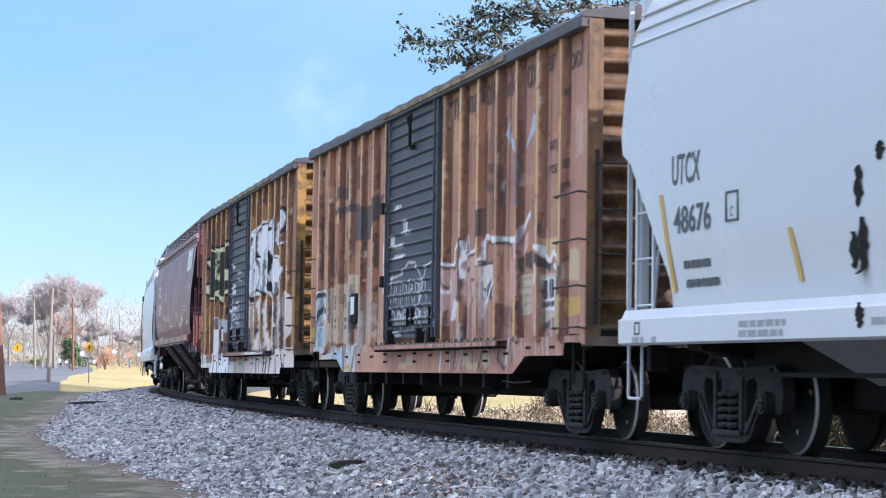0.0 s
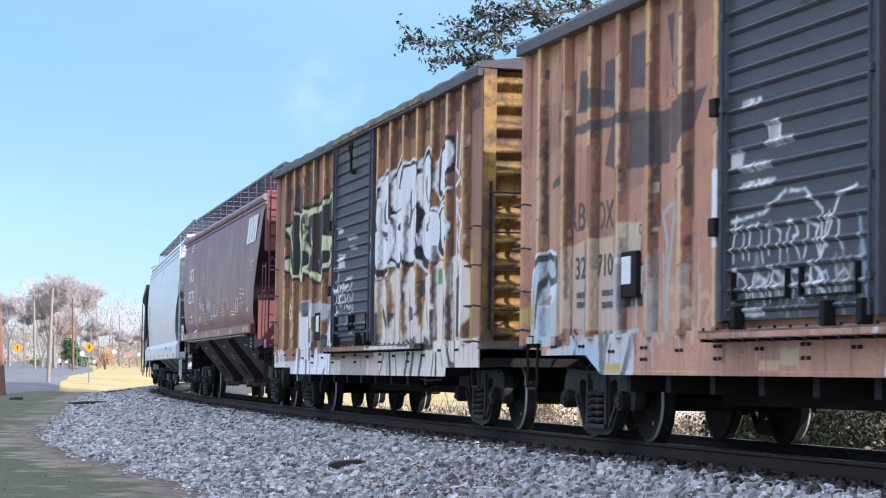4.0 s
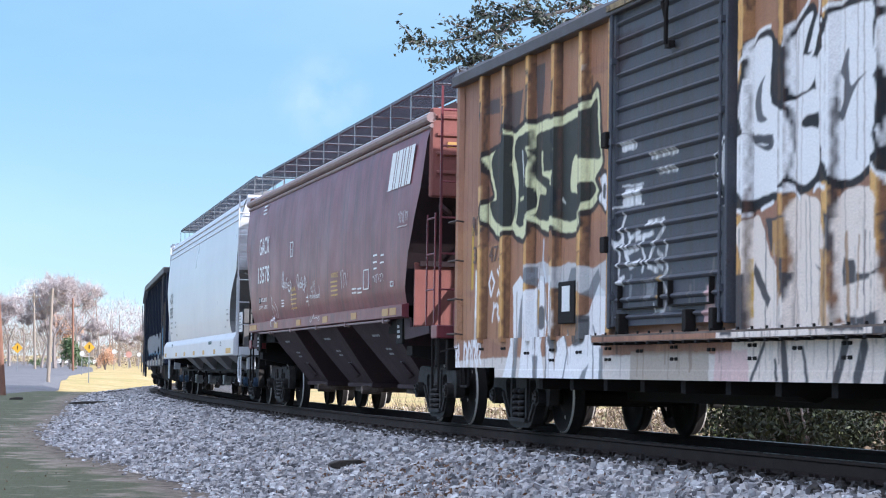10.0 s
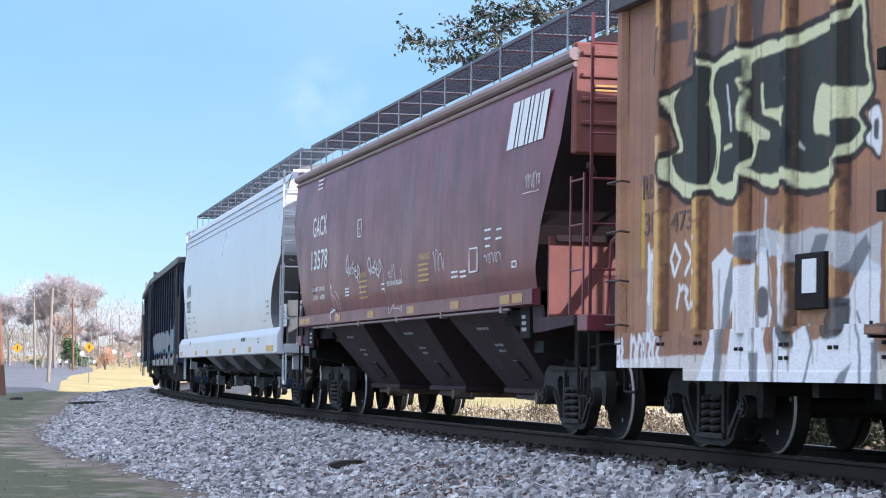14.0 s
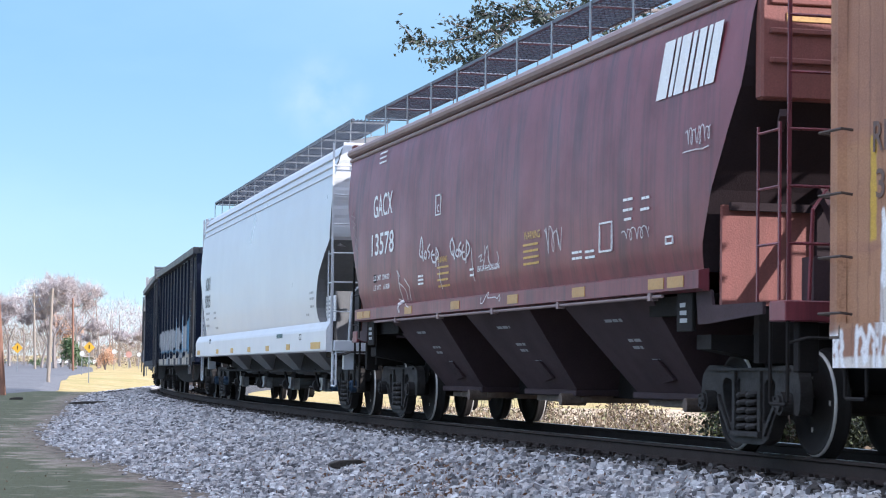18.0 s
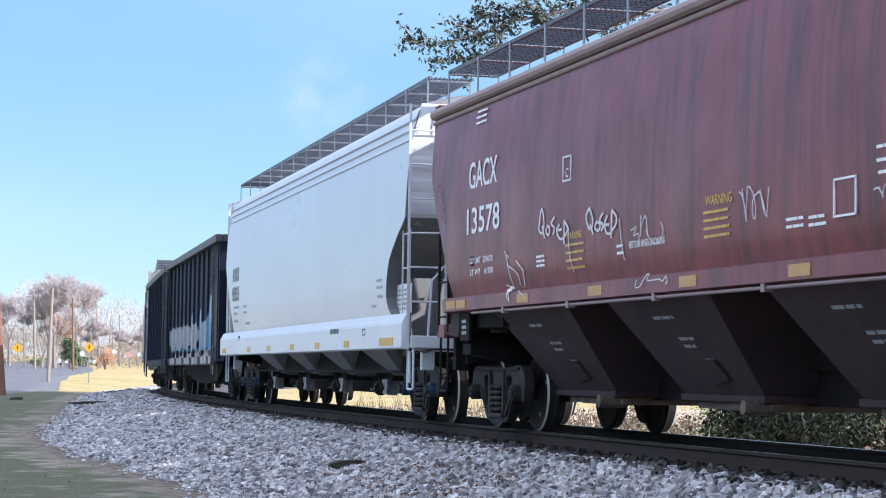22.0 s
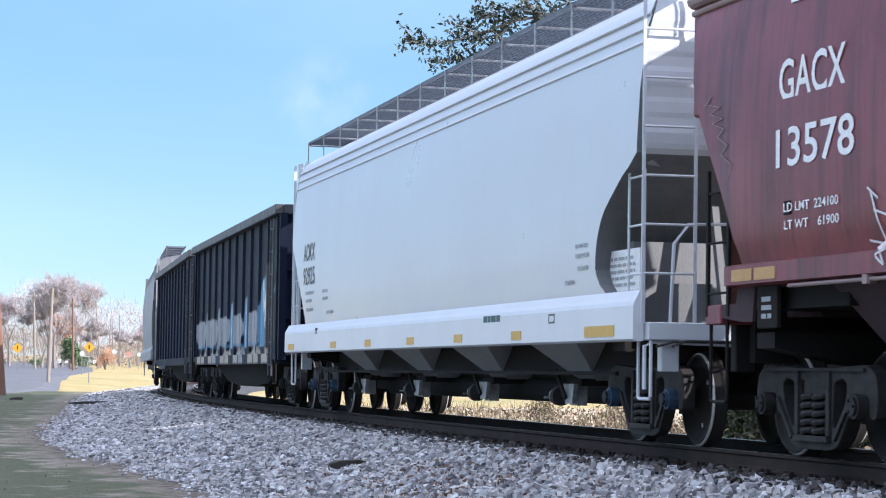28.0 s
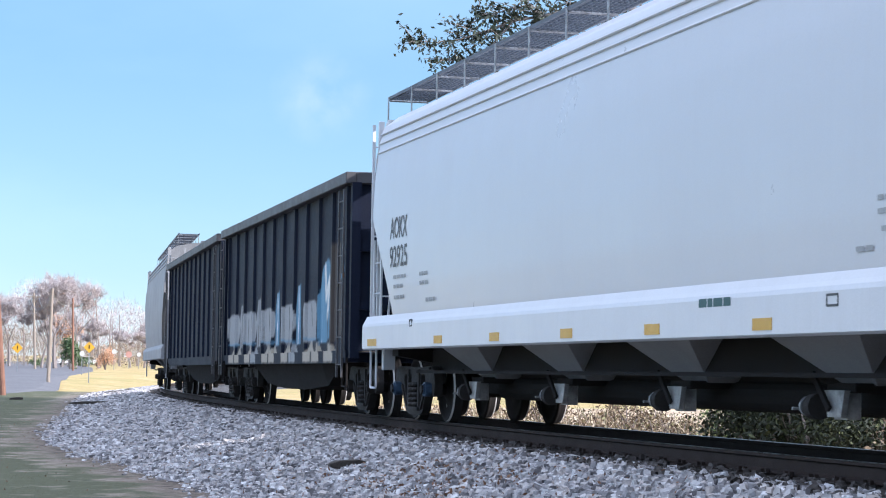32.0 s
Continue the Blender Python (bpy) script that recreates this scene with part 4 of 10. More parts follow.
def truck(parent, x, r=0.42, cap=CAST, name="truck"):
    """One two-axle truck: bolster, side frames, coil springs, bearing caps, brake beams and two wheelsets."""
    bm = bmesh.new()
    box(bm, -0.2, 0.2, -1.05, 1.05, r + 0.08, r + 0.30)
    box(bm, -0.35, 0.35, -0.4, 0.4, r + 0.05, r + 0.42)
    for s in (-1, 1):
        bar(bm, (s * 0.42, -0.85, r - 0.05), (s * 0.42, 0.85, r - 0.05), 0.09, 0.11)
        for y in (-0.76, 0.76):
            box(bm, s * 0.40 - 0.04, s * 0.40 + 0.05, y - 0.05, y + 0.05, r - 0.15, r + 0.1)
    t = part(name, fixed(bm), CAST, parent)
    t.location = (x, 0, 0)
    bm = bmesh.new()
    side_frame(bm, 0, r)
    fr = part("side_frame", bevelled(bm, 0.012, 2), CAST, t)
    fr.location = (0, -1.0, 0)
    share("side_frame", fr, pose(0, 1.0, 0), t)
    bm = bmesh.new()
    zb, zt = r - 0.27, r + 0.08
    for dx in (-0.11, 0.11):
        pts = [(dx + 0.085 * math.cos(k * math.tau / 10), 0.075 * math.sin(k * math.tau / 10), zb + (zt - zb) * k / 50) for k in range(51)]
        tube(bm, pts, 0.027, 6)
    sp = part("spring", bm, CAST, t, "worn coil spring group")
    sp.location = (0, -1.02, 0)
    share("spring", sp, pose(0, 1.02, 0), t)
    bm = bmesh.new()
    disc(bm, (0, 0, 0), (0, 1, 0), 0.10, 0.09, 20)
    disc(bm, (0, -0.05, 0), (0, 1, 0), 0.075, 0.04, 20)
    for k in range(3):
        disc(bm, (0.05 * math.cos(k * 2.09), -0.078, 0.05 * math.sin(k * 2.09)), (0, 1, 0), 0.014, 0.02, 6)
    cp = part("bearing_cap", fixed(bm), cap, t)
    cp.location = (-0.889, -1.09, r)
    share("bearing_cap", cp, pose(0.889, -1.09, r), t)
    if cap is not CAST:
        bm = bmesh.new()
        disc(bm, (0, 0, 0), (0, 1, 0), 0.062, 0.06, 16)
        mid = part("cap_centre", fixed(bm), CAST, t)
        mid.location = (-0.889, -1.155, r)
        share("cap_centre", mid, pose(0.889, -1.155, r), t)
    for s in (-1, 1):
        share("bearing_cap", cp, pose(s * 0.889, 1.09, r, 0, 0, 180), t)
    a = wheelset(t, r, -0.889)
    b = new("wheelset", a.data)
    b.parent = t
    b.location = (0.889, 0, r)
    WHEELS.append((a, -0.889, r))
    WHEELS.append((b, 0.889, r))
    return t


WHEELS = []


def coupler(parent, x, s):
    """A knuckle coupler with its shank, yoke pocket, cut lever and air hose at one end."""
    bm = bmesh.new()
    box(bm, min(x, x + s * 0.62), max(x, x + s * 0.62), -0.075, 0.075, 0.78, 0.95)
    plate(bm, [(x + s * 0.60, -0.14), (x + s * 0.88, -0.17), (x + s * 0.93, -0.05), (x + s * 0.80, 0.02), (x + s * 0.92, 0.12), (x + s * 0.72, 0.16), (x + s * 0.60, 0.12)], 0.30, lambda p, q, d: (p, q, 0.72 + d))
    c = part("coupler", fixed(bm), CAST, parent, "rust-dusted knuckle coupler")
    bm = bmesh.new()
    tube(bm, [(x + s * 0.05, -0.35, 0.78), (x + s * 0.30, -0.36, 0.62), (x + s * 0.55, -0.30, 0.46), (x + s * 0.8, -0.16, 0.42), (x + s * 0.95, -0.05, 0.55)], 0.025, 8)
    part("air_hose", bm, UNDER, c)
    bm = bmesh.new()
    tube(bm, [(x + s * 0.05, -1.45, 0.95), (x + s * 0.12, -1.3, 1.0), (x + s * 0.15, -0.4, 1.0), (x + s * 0.4, -0.15, 1.02)], 0.014, 6)
    part("cut_lever", bm, CAST, c)


def step_iron(parent, x, y, ztop, zlow, w=0.36, material=None):
    """A U-shaped sill step hung under a car's corner."""
    bm = bmesh.new()
    tube(bm, [(x - w / 2, y, ztop), (x - w / 2, y, zlow + 0.02), (x - w / 2 + 0.03, y, zlow), (x + w / 2 - 0.03, y, zlow), (x + w / 2, y, zlow + 0.02), (x + w / 2, y, ztop)], 0.017, 6)
    return part("sill_step", bm, material or UNDER, parent)


def grab(parent, x0, x1, y, z, material, out=0.09):
    bm = bmesh.new()
    s = -1 if y < 0 else 1
    tube(bm, [(x0, y, z), (x0, y + s * out, z + 0.01), (x1, y + s * out, z + 0.01), (x1, y, z)], 0.012, 6)
    return part("grab_iron", bm, material, parent)


def underframe(t, half_length, half, z, mat=None):
    """Centre sill, bolsters, cross bearers, brake rods and cylinder under a car."""
    mat = mat or UNDER
    bm = bmesh.new()
    box(bm, -half_length + 0.1, half_length - 0.1, -0.24, 0.24, z - 0.42, z + 0.05)
    box(bm, -half + 1.5, half - 1.5, -0.24, 0.24, z - 0.58, z - 0.42)
    part("centre_sill", fixed(bm), mat, t)
    for s in (-1, 1):
        bm = bmesh.new()
        plate(bm, [(-1.40, z + 0.05), (1.40, z + 0.05), (1.40, z - 0.08), (0.35, z - 0.26), (-0.35, z - 0.26), (-1.40, z - 0.08)], 0.36, lambda p, q, d, s=s: (s * half - 0.18 + d, p, q))
        part("body_bolster", fixed(bm), mat, t)
        coupler(t, s * (half_length - 0.1), s)
    return mat


# ---- boxcars ----
NEAR_HALF = [1.66 + 0.865 * k for k in range(7)]
POSTS_DULL = [-1.85 - 0.86 * k for k in range(7)] + NEAR_HALF
POSTS_POOL = [-1.76 - 0.955 * k for k in range(6)] + NEAR_HALF
SHEET_Y, POST_Y = -1.415, -1.50


def box_car(label, spray, door_spray, paint, belly, dull, post_paint, posts):
    """A fifty-foot boxcar with outside posts, a ribbed plug door, corrugated ends and a deep side sill."""
    L = 7.70
    t = thing("box_car", label, "boxcar", "train of freight cars")
    half = 6.19
    end_paint = BOX_END if paint is BOX_PAINT else BOX_END_DULL
    # core that carries floor, lining and far side
    bm = bmesh.new()
    box(bm, -L + 0.22, L - 0.22, SHEET_Y + 0.03, 1.415, 1.02, 4.38)
    sprayed(part("body", fixed(bm), paint, t))
    zs = np.concatenate([np.arange(1.05, 3.95, 0.0125), np.arange(3.95, 4.37, 0.03)])
    for x0, x1 in ((-L, -1.72), (1.45, L)):
        xs = np.arange(x0, x1 + 0.001, (x1 - x0) / round((x1 - x0) / 0.0135))
        sprayed(grid_part("side_sheet", xs, zs, lambda x, z: SHEET_Y + 0.004 * math.sin(x * 7.3) * math.sin(z * 1.9), paint, t), spray)
    # hat-shaped posts
    for x in posts:
        bm = bmesh.new()
        prof = [(-0.115, SHEET_Y), (-0.06, POST_Y), (0.06, POST_Y), (0.115, SHEET_Y)]
        fine = []
        for (ax, ay), (bx, by) in zip(prof, prof[1:]):
            k = 4 if ay == by else 3
            fine += [(ax + (bx - ax) * j / k, ay + (by - ay) * j / k) for j in range(k)]
        fine.append(prof[-1])
        vs = [[bm.verts.new((x + a, y, z)) for a, y in fine] for z in zs]
        for a, b in zip(vs, vs[1:]):
            for j in range(len(fine) - 1):
                bm.faces.new((a[j], a[j + 1], b[j + 1], b[j]))
        sprayed(part("side_post", bm, post_paint, t), spray)
    bm = bmesh.new()
    box(bm, -0.08, 0.08, 1.415, 1.50, 1.05, 4.36)
    far = sprayed(part("far_side_post", fixed(bm), paint, t))
    far.location = (posts[0], 0, 0)
    for x in posts[1:]:
        share("far_side_post", far, pose(x, 0, 0), t)
    # corner posts
    for s in (-1, 1):
        bm = bmesh.new()
        nz = 60
        ring = [(s * (L - 0.16), SHEET_Y - 0.003), (s * (L - 0.10), -1.47), (s * (L + 0.02), -1.47), (s * (L + 0.02), -1.30)]
        vs = [[bm.verts.new((a, y, 1.0 + (4.38 - 1.0) * k / nz)) for a, y in ring] for k in range(nz + 1)]
        for a, b in zip(vs, vs[1:]):
            for j in range(3):
                bm.faces.new((a[j], a[j + 1], b[j + 1], b[j]))
        sprayed(part("corner_post", fixed(bm), paint, t), spray)
    # deep side sill with its cut-up ends
    xs = np.arange(-L, L + 0.001, 0.018)
    sprayed(grid_part("side_sill", xs, np.arange(0.66, 1.10, 0.016), lambda x, z: -1.455 - 0.004 * (z < 0.73), paint, t, bottom=belly), spray)
    bm = bmesh.new()
    low = [(x, belly(x)) for x in np.arange(-L, L + 0.01, 0.35)]
    loft(bm, [[(x, 1.455, 1.07), (x, 1.455, z), (x, 1.40, z), (x, 1.40, 1.07)] for x, z in low])
    sprayed(part("far_side_sill", fixed(bm), paint, t))
    bm = bmesh.new()
    loft(bm, [[(x, -1.448, z + 0.002), (x, 1.40, z + 0.05), (x, 1.40, z + 0.12), (x, -1.40, z + 0.12)] for x, z in low])
    part("floor", fixed(bm), UNDER, t)
    # rivet plates and small dark slots along the sill
    slot = None
    for k, x in enumerate(np.arange(-6.5, 6.6, 0.93)):
        for z in ((0.82, 0.93) if k % 2 else (0.90,)) if abs(x) < 4.7 else (0.96,):
            for dx in (-0.055, 0.055):
                if slot is None:
                    bm = bmesh.new()
                    box(bm, -0.035, 0.035, -1.468, -1.45, 0, 0.032)
                    slot = part("sill_slot", bevelled(bm, 0.006), UNDER, t)
                    slot.location = (x + dx, 0, z)
                else:
                    share("sill_slot", slot, pose(x + dx, 0, z), t)
    # door
    zs_d = np.arange(1.16, 4.30, 0.01433)

    def door_y(x, z):
        k = (z - 1.16) / 0.172 % 1.0
        rib = max(0.0, 1 - abs(k - 0.5) / 0.15)
        edge = 0.0 if -1.56 < x < 1.28 else 0.03
        return -1.475 - 0.035 * min(rib * 1.6, 1) * (1 if -1.54 < x < 1.26 else 0) - edge

    dr = sprayed(grid_part("door", np.arange(-1.68, 1.42, 0.014), zs_d, door_y, BLACK_PAINT, t, label="black ribbed sliding plug door"), door_spray)
    for x in (-1.70, 1.40):
        bm = bmesh.new()
        box(bm, x - 0.025, x + 0.025, -1.525, -1.42, 1.14, 4.32)
        sprayed(part("door_edge", bevelled(bm, 0.008), BLACK_PAINT, dr))
    for x in (1.30, -1.60):
        bm = bmesh.new()
        tube(bm, [(x, -1.535, 1.15), (x, -1.535, 4.28)], 0.016, 8)
        for z in (1.45, 2.2, 3.0, 3.8):
            box(bm, x - 0.035, x + 0.035, -1.548, -1.49, z - 0.03, z + 0.03)
        sprayed(part("lock_rod", fixed(bm), BLACK_PAINT, dr))
    # raised lower panel with its frame, guide shoes and locking gear
    bm = bmesh.new()
    for x0, x1 in ((-1.40, -0.25), (0.0, 1.05)):
        box(bm, x0, x1, -1.525, -1.47, 1.32, 1.335)
        box(bm, x0, x0 + 0.02, -1.525, -1.47, 1.335, 1.56)
        box(bm, x1 - 0.02, x1, -1.525, -1.47, 1.335, 1.56)
    part("lock_housing", fixed(bm), UNDER, dr)
    for x in (-1.25, 0.55, 1.2):
        bm = bmesh.new()
        box(bm, x - 0.05, x + 0.05, -1.575, -1.47, 1.08, 1.28)
        part("guide_shoe", bevelled(bm, 0.008), UNDER, dr)
    bm = bmesh.new()
    tube(bm, [(0.02, -1.56, 3.95), (0.0, -1.6, 4.15), (0.03, -1.56, 4.2), (0.05, -1.58, 4.05), (0.02, -1.57, 3.75)], 0.022, 6)
    box(bm, -0.04, 0.08, -1.56, -1.5, 3.72, 3.78)
    part("door_handle", fixed(bm), UNDER, dr)
    for z in (1.9, 2.95):
        bm = bmesh.new()
        box(bm, -1.83, -1.68, -1.57, -1.42, z, z + 0.16)
        part("door_latch", bevelled(bm, 0.01), UNDER, dr)
    bm = bmesh.new()
    box(bm, -1.95, 4.72, -1.60, -1.45, 1.06, 1.075)
    box(bm, -1.95, 4.72, -1.60, -1.585, 1.0, 1.06)
    tracked = part("door_track", fixed(bm), dull, t, "rusty lower door track")
    sprayed(grid_part("track_face", np.arange(-1.95, 4.73, 0.02), np.arange(1.008, 1.058, 0.016), lambda x, z: -1.603, paint, tracked), spray)
    bracket = None
    for x in np.arange(-1.85, 4.7, 0.31):
        if bracket is None:
            bm = bmesh.new()
            box(bm, -0.022, 0.022, -1.612, -1.45, 0.975, 1.0)
            box(bm, -0.014, 0.014, -1.60, -1.585, 1.075, 1.10)
            bracket = part("track_bracket", fixed(bm), UNDER, tracked)
            bracket.location = (x, 0, 0)
        else:
            share("track_bracket", bracket, pose(x, 0, 0), tracked)
    bm = bmesh.new()
    box(bm, -1.7, 4.8, -1.57, -1.42, 4.31, 4.37)
    part("upper_door_track", fixed(bm), CORRODED, t, "corroded yellowish upper door track")
    # roof of cross panels, with eave
    bm = bmesh.new()
    rings = []
    for k in range(29):
        x = -L - 0.04 + (2 * L + 0.08) * k / 28
        e = 0.0 if k % 2 else 0.022
        rings.append([(x, -1.54, 4.37 + e * 0.5), (x, -1.50, 4.43 + e), (x, 0, 4.62 + e), (x, 1.50, 4.43 + e), (x, 1.54, 4.37), (x, 0, 4.36)])
    loft(bm, rings)
    part("roof", fixed(bm), BOX_ROOF, t, "weathered grey metal roof")
    for s in (-1, 1):
        bm = bmesh.new()
        box(bm, -L - 0.03, L + 0.03, *sorted((s * 1.55, s * 1.42)), 4.27, 4.40)
        part("roof_edge", bevelled(bm, 0.01), BOX_ROOF, t)
    # corrugated ends
    for s in (-1, 1):
        bm = bmesh.new()
        prof = []
        for k in range(97):
            z = 1.02 + 3.34 * k / 96
            f = (z - 1.02) / 0.278 % 1.0
            b = 0.5 - 0.5 * math.cos(f * math.tau)
            prof.append((s * (L - 0.13 + 0.145 * b ** 1.8), z))
        vs = [[bm.verts.new((x, y, z)) for x, z in prof] for y in (-1.32, 1.32)]
        for j in range(96):
            bm.faces.new((vs[0][j], vs[1][j], vs[1][j + 1], vs[0][j + 1]))
        part("end_wall", fixed(bm), end_paint, t, "yellow corrugated steel end", smooth=True)
        bm = bmesh.new()
        box(bm, min(s * (L - 0.12), s * (L + 0.05)), max(s * (L - 0.12), s * (L + 0.05)), -1.46, 1.46, 0.98, 1.08)
        part("end_sill", fixed(bm), dull, t)
        bm = bmesh.new()
        box(bm, min(s * (L - 0.02), s * (L + 0.04)), max(s * (L - 0.02), s * (L + 0.04)), -1.46, -1.30, 1.05, 4.36)
        part("end_post", fixed(bm), end_paint, t)
        for z in (1.06, 1.49, 1.98, 2.45) if s > 0 and paint is BOX_PAINT else (1.16, 1.59, 2.07, 2.56):
            grab(t, s * (L - (0.34 if s < 0 else 0.45 if paint is BOX_PAINT else 0.88)), s * (L + (0.05 if s < 0 else 0.02)), -1.46, z, RUNG, 0.09)
        bm = bmesh.new()
        for z in (1.45, 1.92, 2.38, 2.86):
            tube(bm, [(s * (L + 0.02), -1.36, z), (s * (L + 0.12), -1.36, z), (s * (L + 0.12), -0.86, z), (s * (L + 0.02), -0.86, z)], 0.012, 6)
        for yy in (-1.36, -0.86):
            bar(bm, (s * (L + 0.05), yy, 1.2), (s * (L + 0.05), yy, 3.0), 0.04, 0.02)
        part("end_ladder", bm, CAST, t)
        bm = bmesh.new()
        tube(bm, [(s * (L + 0.1), -0.3, 2.55), (s * (L + 0.1), 0.9, 2.55)], 0.012, 6)
        disc(bm, (s * (L + 0.16), 0.6, 2.7), (1, 0, 0), 0.26, 0.03, 18)
        part("hand_brake", bm, CAST, t)
        step_iron(t, s * (L - 0.33), -1.42, 1.02, 0.52)
        step_iron(t, s * (L - 0.33), 1.42, 1.02, 0.52)
    underframe(t, L, half, 0.98)
    for x in np.arange(-4.4, 4.5, 1.1):
        bm = bmesh.new()
        box(bm, x - 0.06, x + 0.06, -1.36, 1.36, 0.52, 0.98)
        part("cross_bearer", fixed(bm), UNDER, t)
    bm = bmesh.new()
    disc(bm, (1.0, -0.65, 0.62), (1, 0, 0), 0.16, 0.7, 16)
    disc(bm, (-1.2, 0.6, 0.66), (1, 0, 0), 0.2, 1.0, 16)
    tube(bm, [(-6.0, -0.5, 0.62), (-2.0, -0.55, 0.55), (0.6, -0.65, 0.62), (4.0, -0.5, 0.55), (6.0, -0.5, 0.62)], 0.018, 6)
    tube(bm, [(-7.4, -0.35, 0.75), (7.4, -0.35, 0.75)], 0.02, 6)
    tube(bm, [(4.4, -1.42, 0.60), (4.9, -1.42, 0.58), (5.6, -1.42, 0.60)], 0.012, 6)
    part("brake_gear", bm, UNDER, t)
    truck(t, -half, 0.42)
    truck(t, half, 0.42)
    return t, half


W, K, PALE = (0.92, 0.905, 0.92), (0.016, 0.018, 0.022), (0.77, 0.76, 0.47)
GREY_BROWN, INK = (0.075, 0.055, 0.055), (0.045, 0.04, 0.045)
SLATE, PINK, BEIGE = (0.062, 0.066, 0.078), (0.72, 0.46, 0.45), (0.66, 0.48, 0.33)


def spray_pool_car():
    """Black letters with a pale edge on one half, white bubble letters on the other, white block letters along the bottom."""
    s = Spray(3)
    panel_tones(s, POSTS_POOL, ((0.24, 0.11, 0.08), (0.50, 0.27, 0.13), (0.32, 0.17, 0.13), (0.42, 0.20, 0.10)))
    worn_lit_posts(s, ((0.78, 0.46, 0.16), (0.70, 0.39, 0.13), (0.80, 0.52, 0.24)), POSTS_POOL)
    chipped(s, 70, 1.1, 4.2, POSTS_POOL)
    rust_shade_feet(s, POSTS_POOL, 1.1, 1.0)
    # white lettering low on the side
    s.area([(-7.85, 0.64), (-7.85, 0.83), (-6.00, 0.87), (1.45, 0.88), (1.45, 0.57)], (0.78, 0.73, 0.68), 0.85)
    s.area([(1.40, 0.60), (1.40, 1.10), (7.62, 1.12), (7.62, 0.60)], (0.90, 0.79, 0.71), 0.90)
    s.area([(-1.19, 0.60), (-1.19, 0.91), (0.87, 0.90), (0.88, 0.58)], (0.40, 0.32, 0.25), 0.75)
    s.area([(0.98, 0.58), (1.03, 0.90), (1.75, 0.91), (1.80, 0.59)], PINK, 0.7)
    s.area(s.soft([(1.52, 1.90), (1.73, 2.01), (1.89, 2.04), (2.02, 1.91), (2.15, 1.69), (2.48, 1.42), (2.53, 1.06), (1.79, 1.05), (1.73, 1.44), (1.68, 1.71)], 3), (0.90, 0.79, 0.71), 0.95)
    s.area(s.soft([(2.60, 2.04), (2.66, 2.15), (2.90, 2.14), (3.11, 2.07), (3.39, 1.78), (3.33, 1.49), (3.47, 1.05), (2.49, 1.04), (2.60, 1.42), (2.63, 1.62), (2.60, 1.87)], 3), (0.90, 0.79, 0.71), 0.95)
    s.area(s.soft([(3.46, 1.93), (3.48, 2.05), (3.58, 2.12), (3.87, 2.14), (4.25, 2.07), (4.28, 1.78), (4.33, 1.46), (4.32, 1.04), (3.55, 1.12), (3.49, 1.27), (3.48, 1.63)], 3), (0.90, 0.79, 0.71), 0.95)
    s.area(s.soft([(4.52, 1.93), (4.69, 1.99), (5.13, 2.00), (5.18, 1.78), (5.17, 0.98), (4.48, 0.99), (4.37, 1.27), (4.47, 1.55), (4.56, 1.73)], 3), (0.90, 0.79, 0.71), 0.95)
    s.area(s.soft([(5.20, 2.02), (5.24, 2.11), (5.45, 2.15), (5.65, 2.10), (6.00, 1.99), (6.05, 1.73), (6.01, 1.48), (6.06, 1.31), (5.73, 1.13), (5.56, 0.98), (5.30, 0.98), (5.23, 1.51), (5.21, 1.78)], 3), (0.90, 0.79, 0.71), 0.95)
    s.area(s.soft([(6.08, 2.11), (6.19, 2.17), (6.56, 2.20), (6.95, 2.05), (7.01, 1.44), (6.57, 1.01), (6.09, 1.01), (6.07, 1.61)], 3), (0.90, 0.79, 0.71), 0.95)
    s.area([(5.61, 1.67), (5.94, 1.67), (6.02, 1.48), (5.94, 1.21), (5.66, 1.41)], (0.06, 0.058, 0.066), 0.97)
    s.area([(4.56, 1.73), (4.67, 1.45), (5.17, 1.09), (5.18, 0.98), (4.82, 1.03), (4.65, 1.36)], (0.06, 0.058, 0.066), 0.97)
    s.area([(3.57, 1.61), (3.75, 1.58), (3.79, 1.48), (4.20, 1.46), (4.33, 1.50), (4.32, 1.46), (3.57, 1.39), (3.54, 1.49)], (0.06, 0.058, 0.066), 0.97)
    s.area([(2.49, 1.54), (2.64, 1.53), (2.61, 1.42), (2.59, 1.29)], (0.06, 0.058, 0.066), 0.97)
    s.area([(3.05, 1.58), (3.40, 1.44), (3.43, 1.27), (3.33, 1.39)], (0.06, 0.058, 0.066), 0.97)
    s.area([(3.58, 1.17), (3.82, 1.14), (4.32, 1.18), (4.32, 1.03), (3.64, 1.04)], (0.06, 0.058, 0.066), 0.97)
    s.area([(1.82, 1.65), (2.15, 1.33), (2.08, 1.25), (1.78, 1.55)], (0.06, 0.058, 0.066), 0.97)
    s.area([(5.17, 1.51), (5.21, 1.51), (5.21, 0.98), (5.18, 0.98)], (0.06, 0.058, 0.066), 0.97)
    s.area([(6.05, 1.61), (6.08, 1.61), (6.11, 1.10), (6.07, 1.10)], (0.06, 0.058, 0.066), 0.97)
    s.area([(1.53, 1.56), (1.73, 1.55), (1.75, 1.02), (1.50, 1.03)], (0.06, 0.058, 0.066), 0.97)
    s.area([(4.34, 1.92), (4.55, 1.93), (4.55, 1.75), (4.35, 1.69)], (0.06, 0.058, 0.066), 0.97)
    s.area([(6.29, 1.89), (6.43, 1.90), (6.41, 1.13), (6.28, 1.14)], (0.06, 0.058, 0.066), 0.97)
    s.area([(2.04, 2.01), (2.59, 2.00), (2.61, 1.82), (2.56, 1.52), (2.14, 1.74)], (0.06, 0.058, 0.066), 0.97)
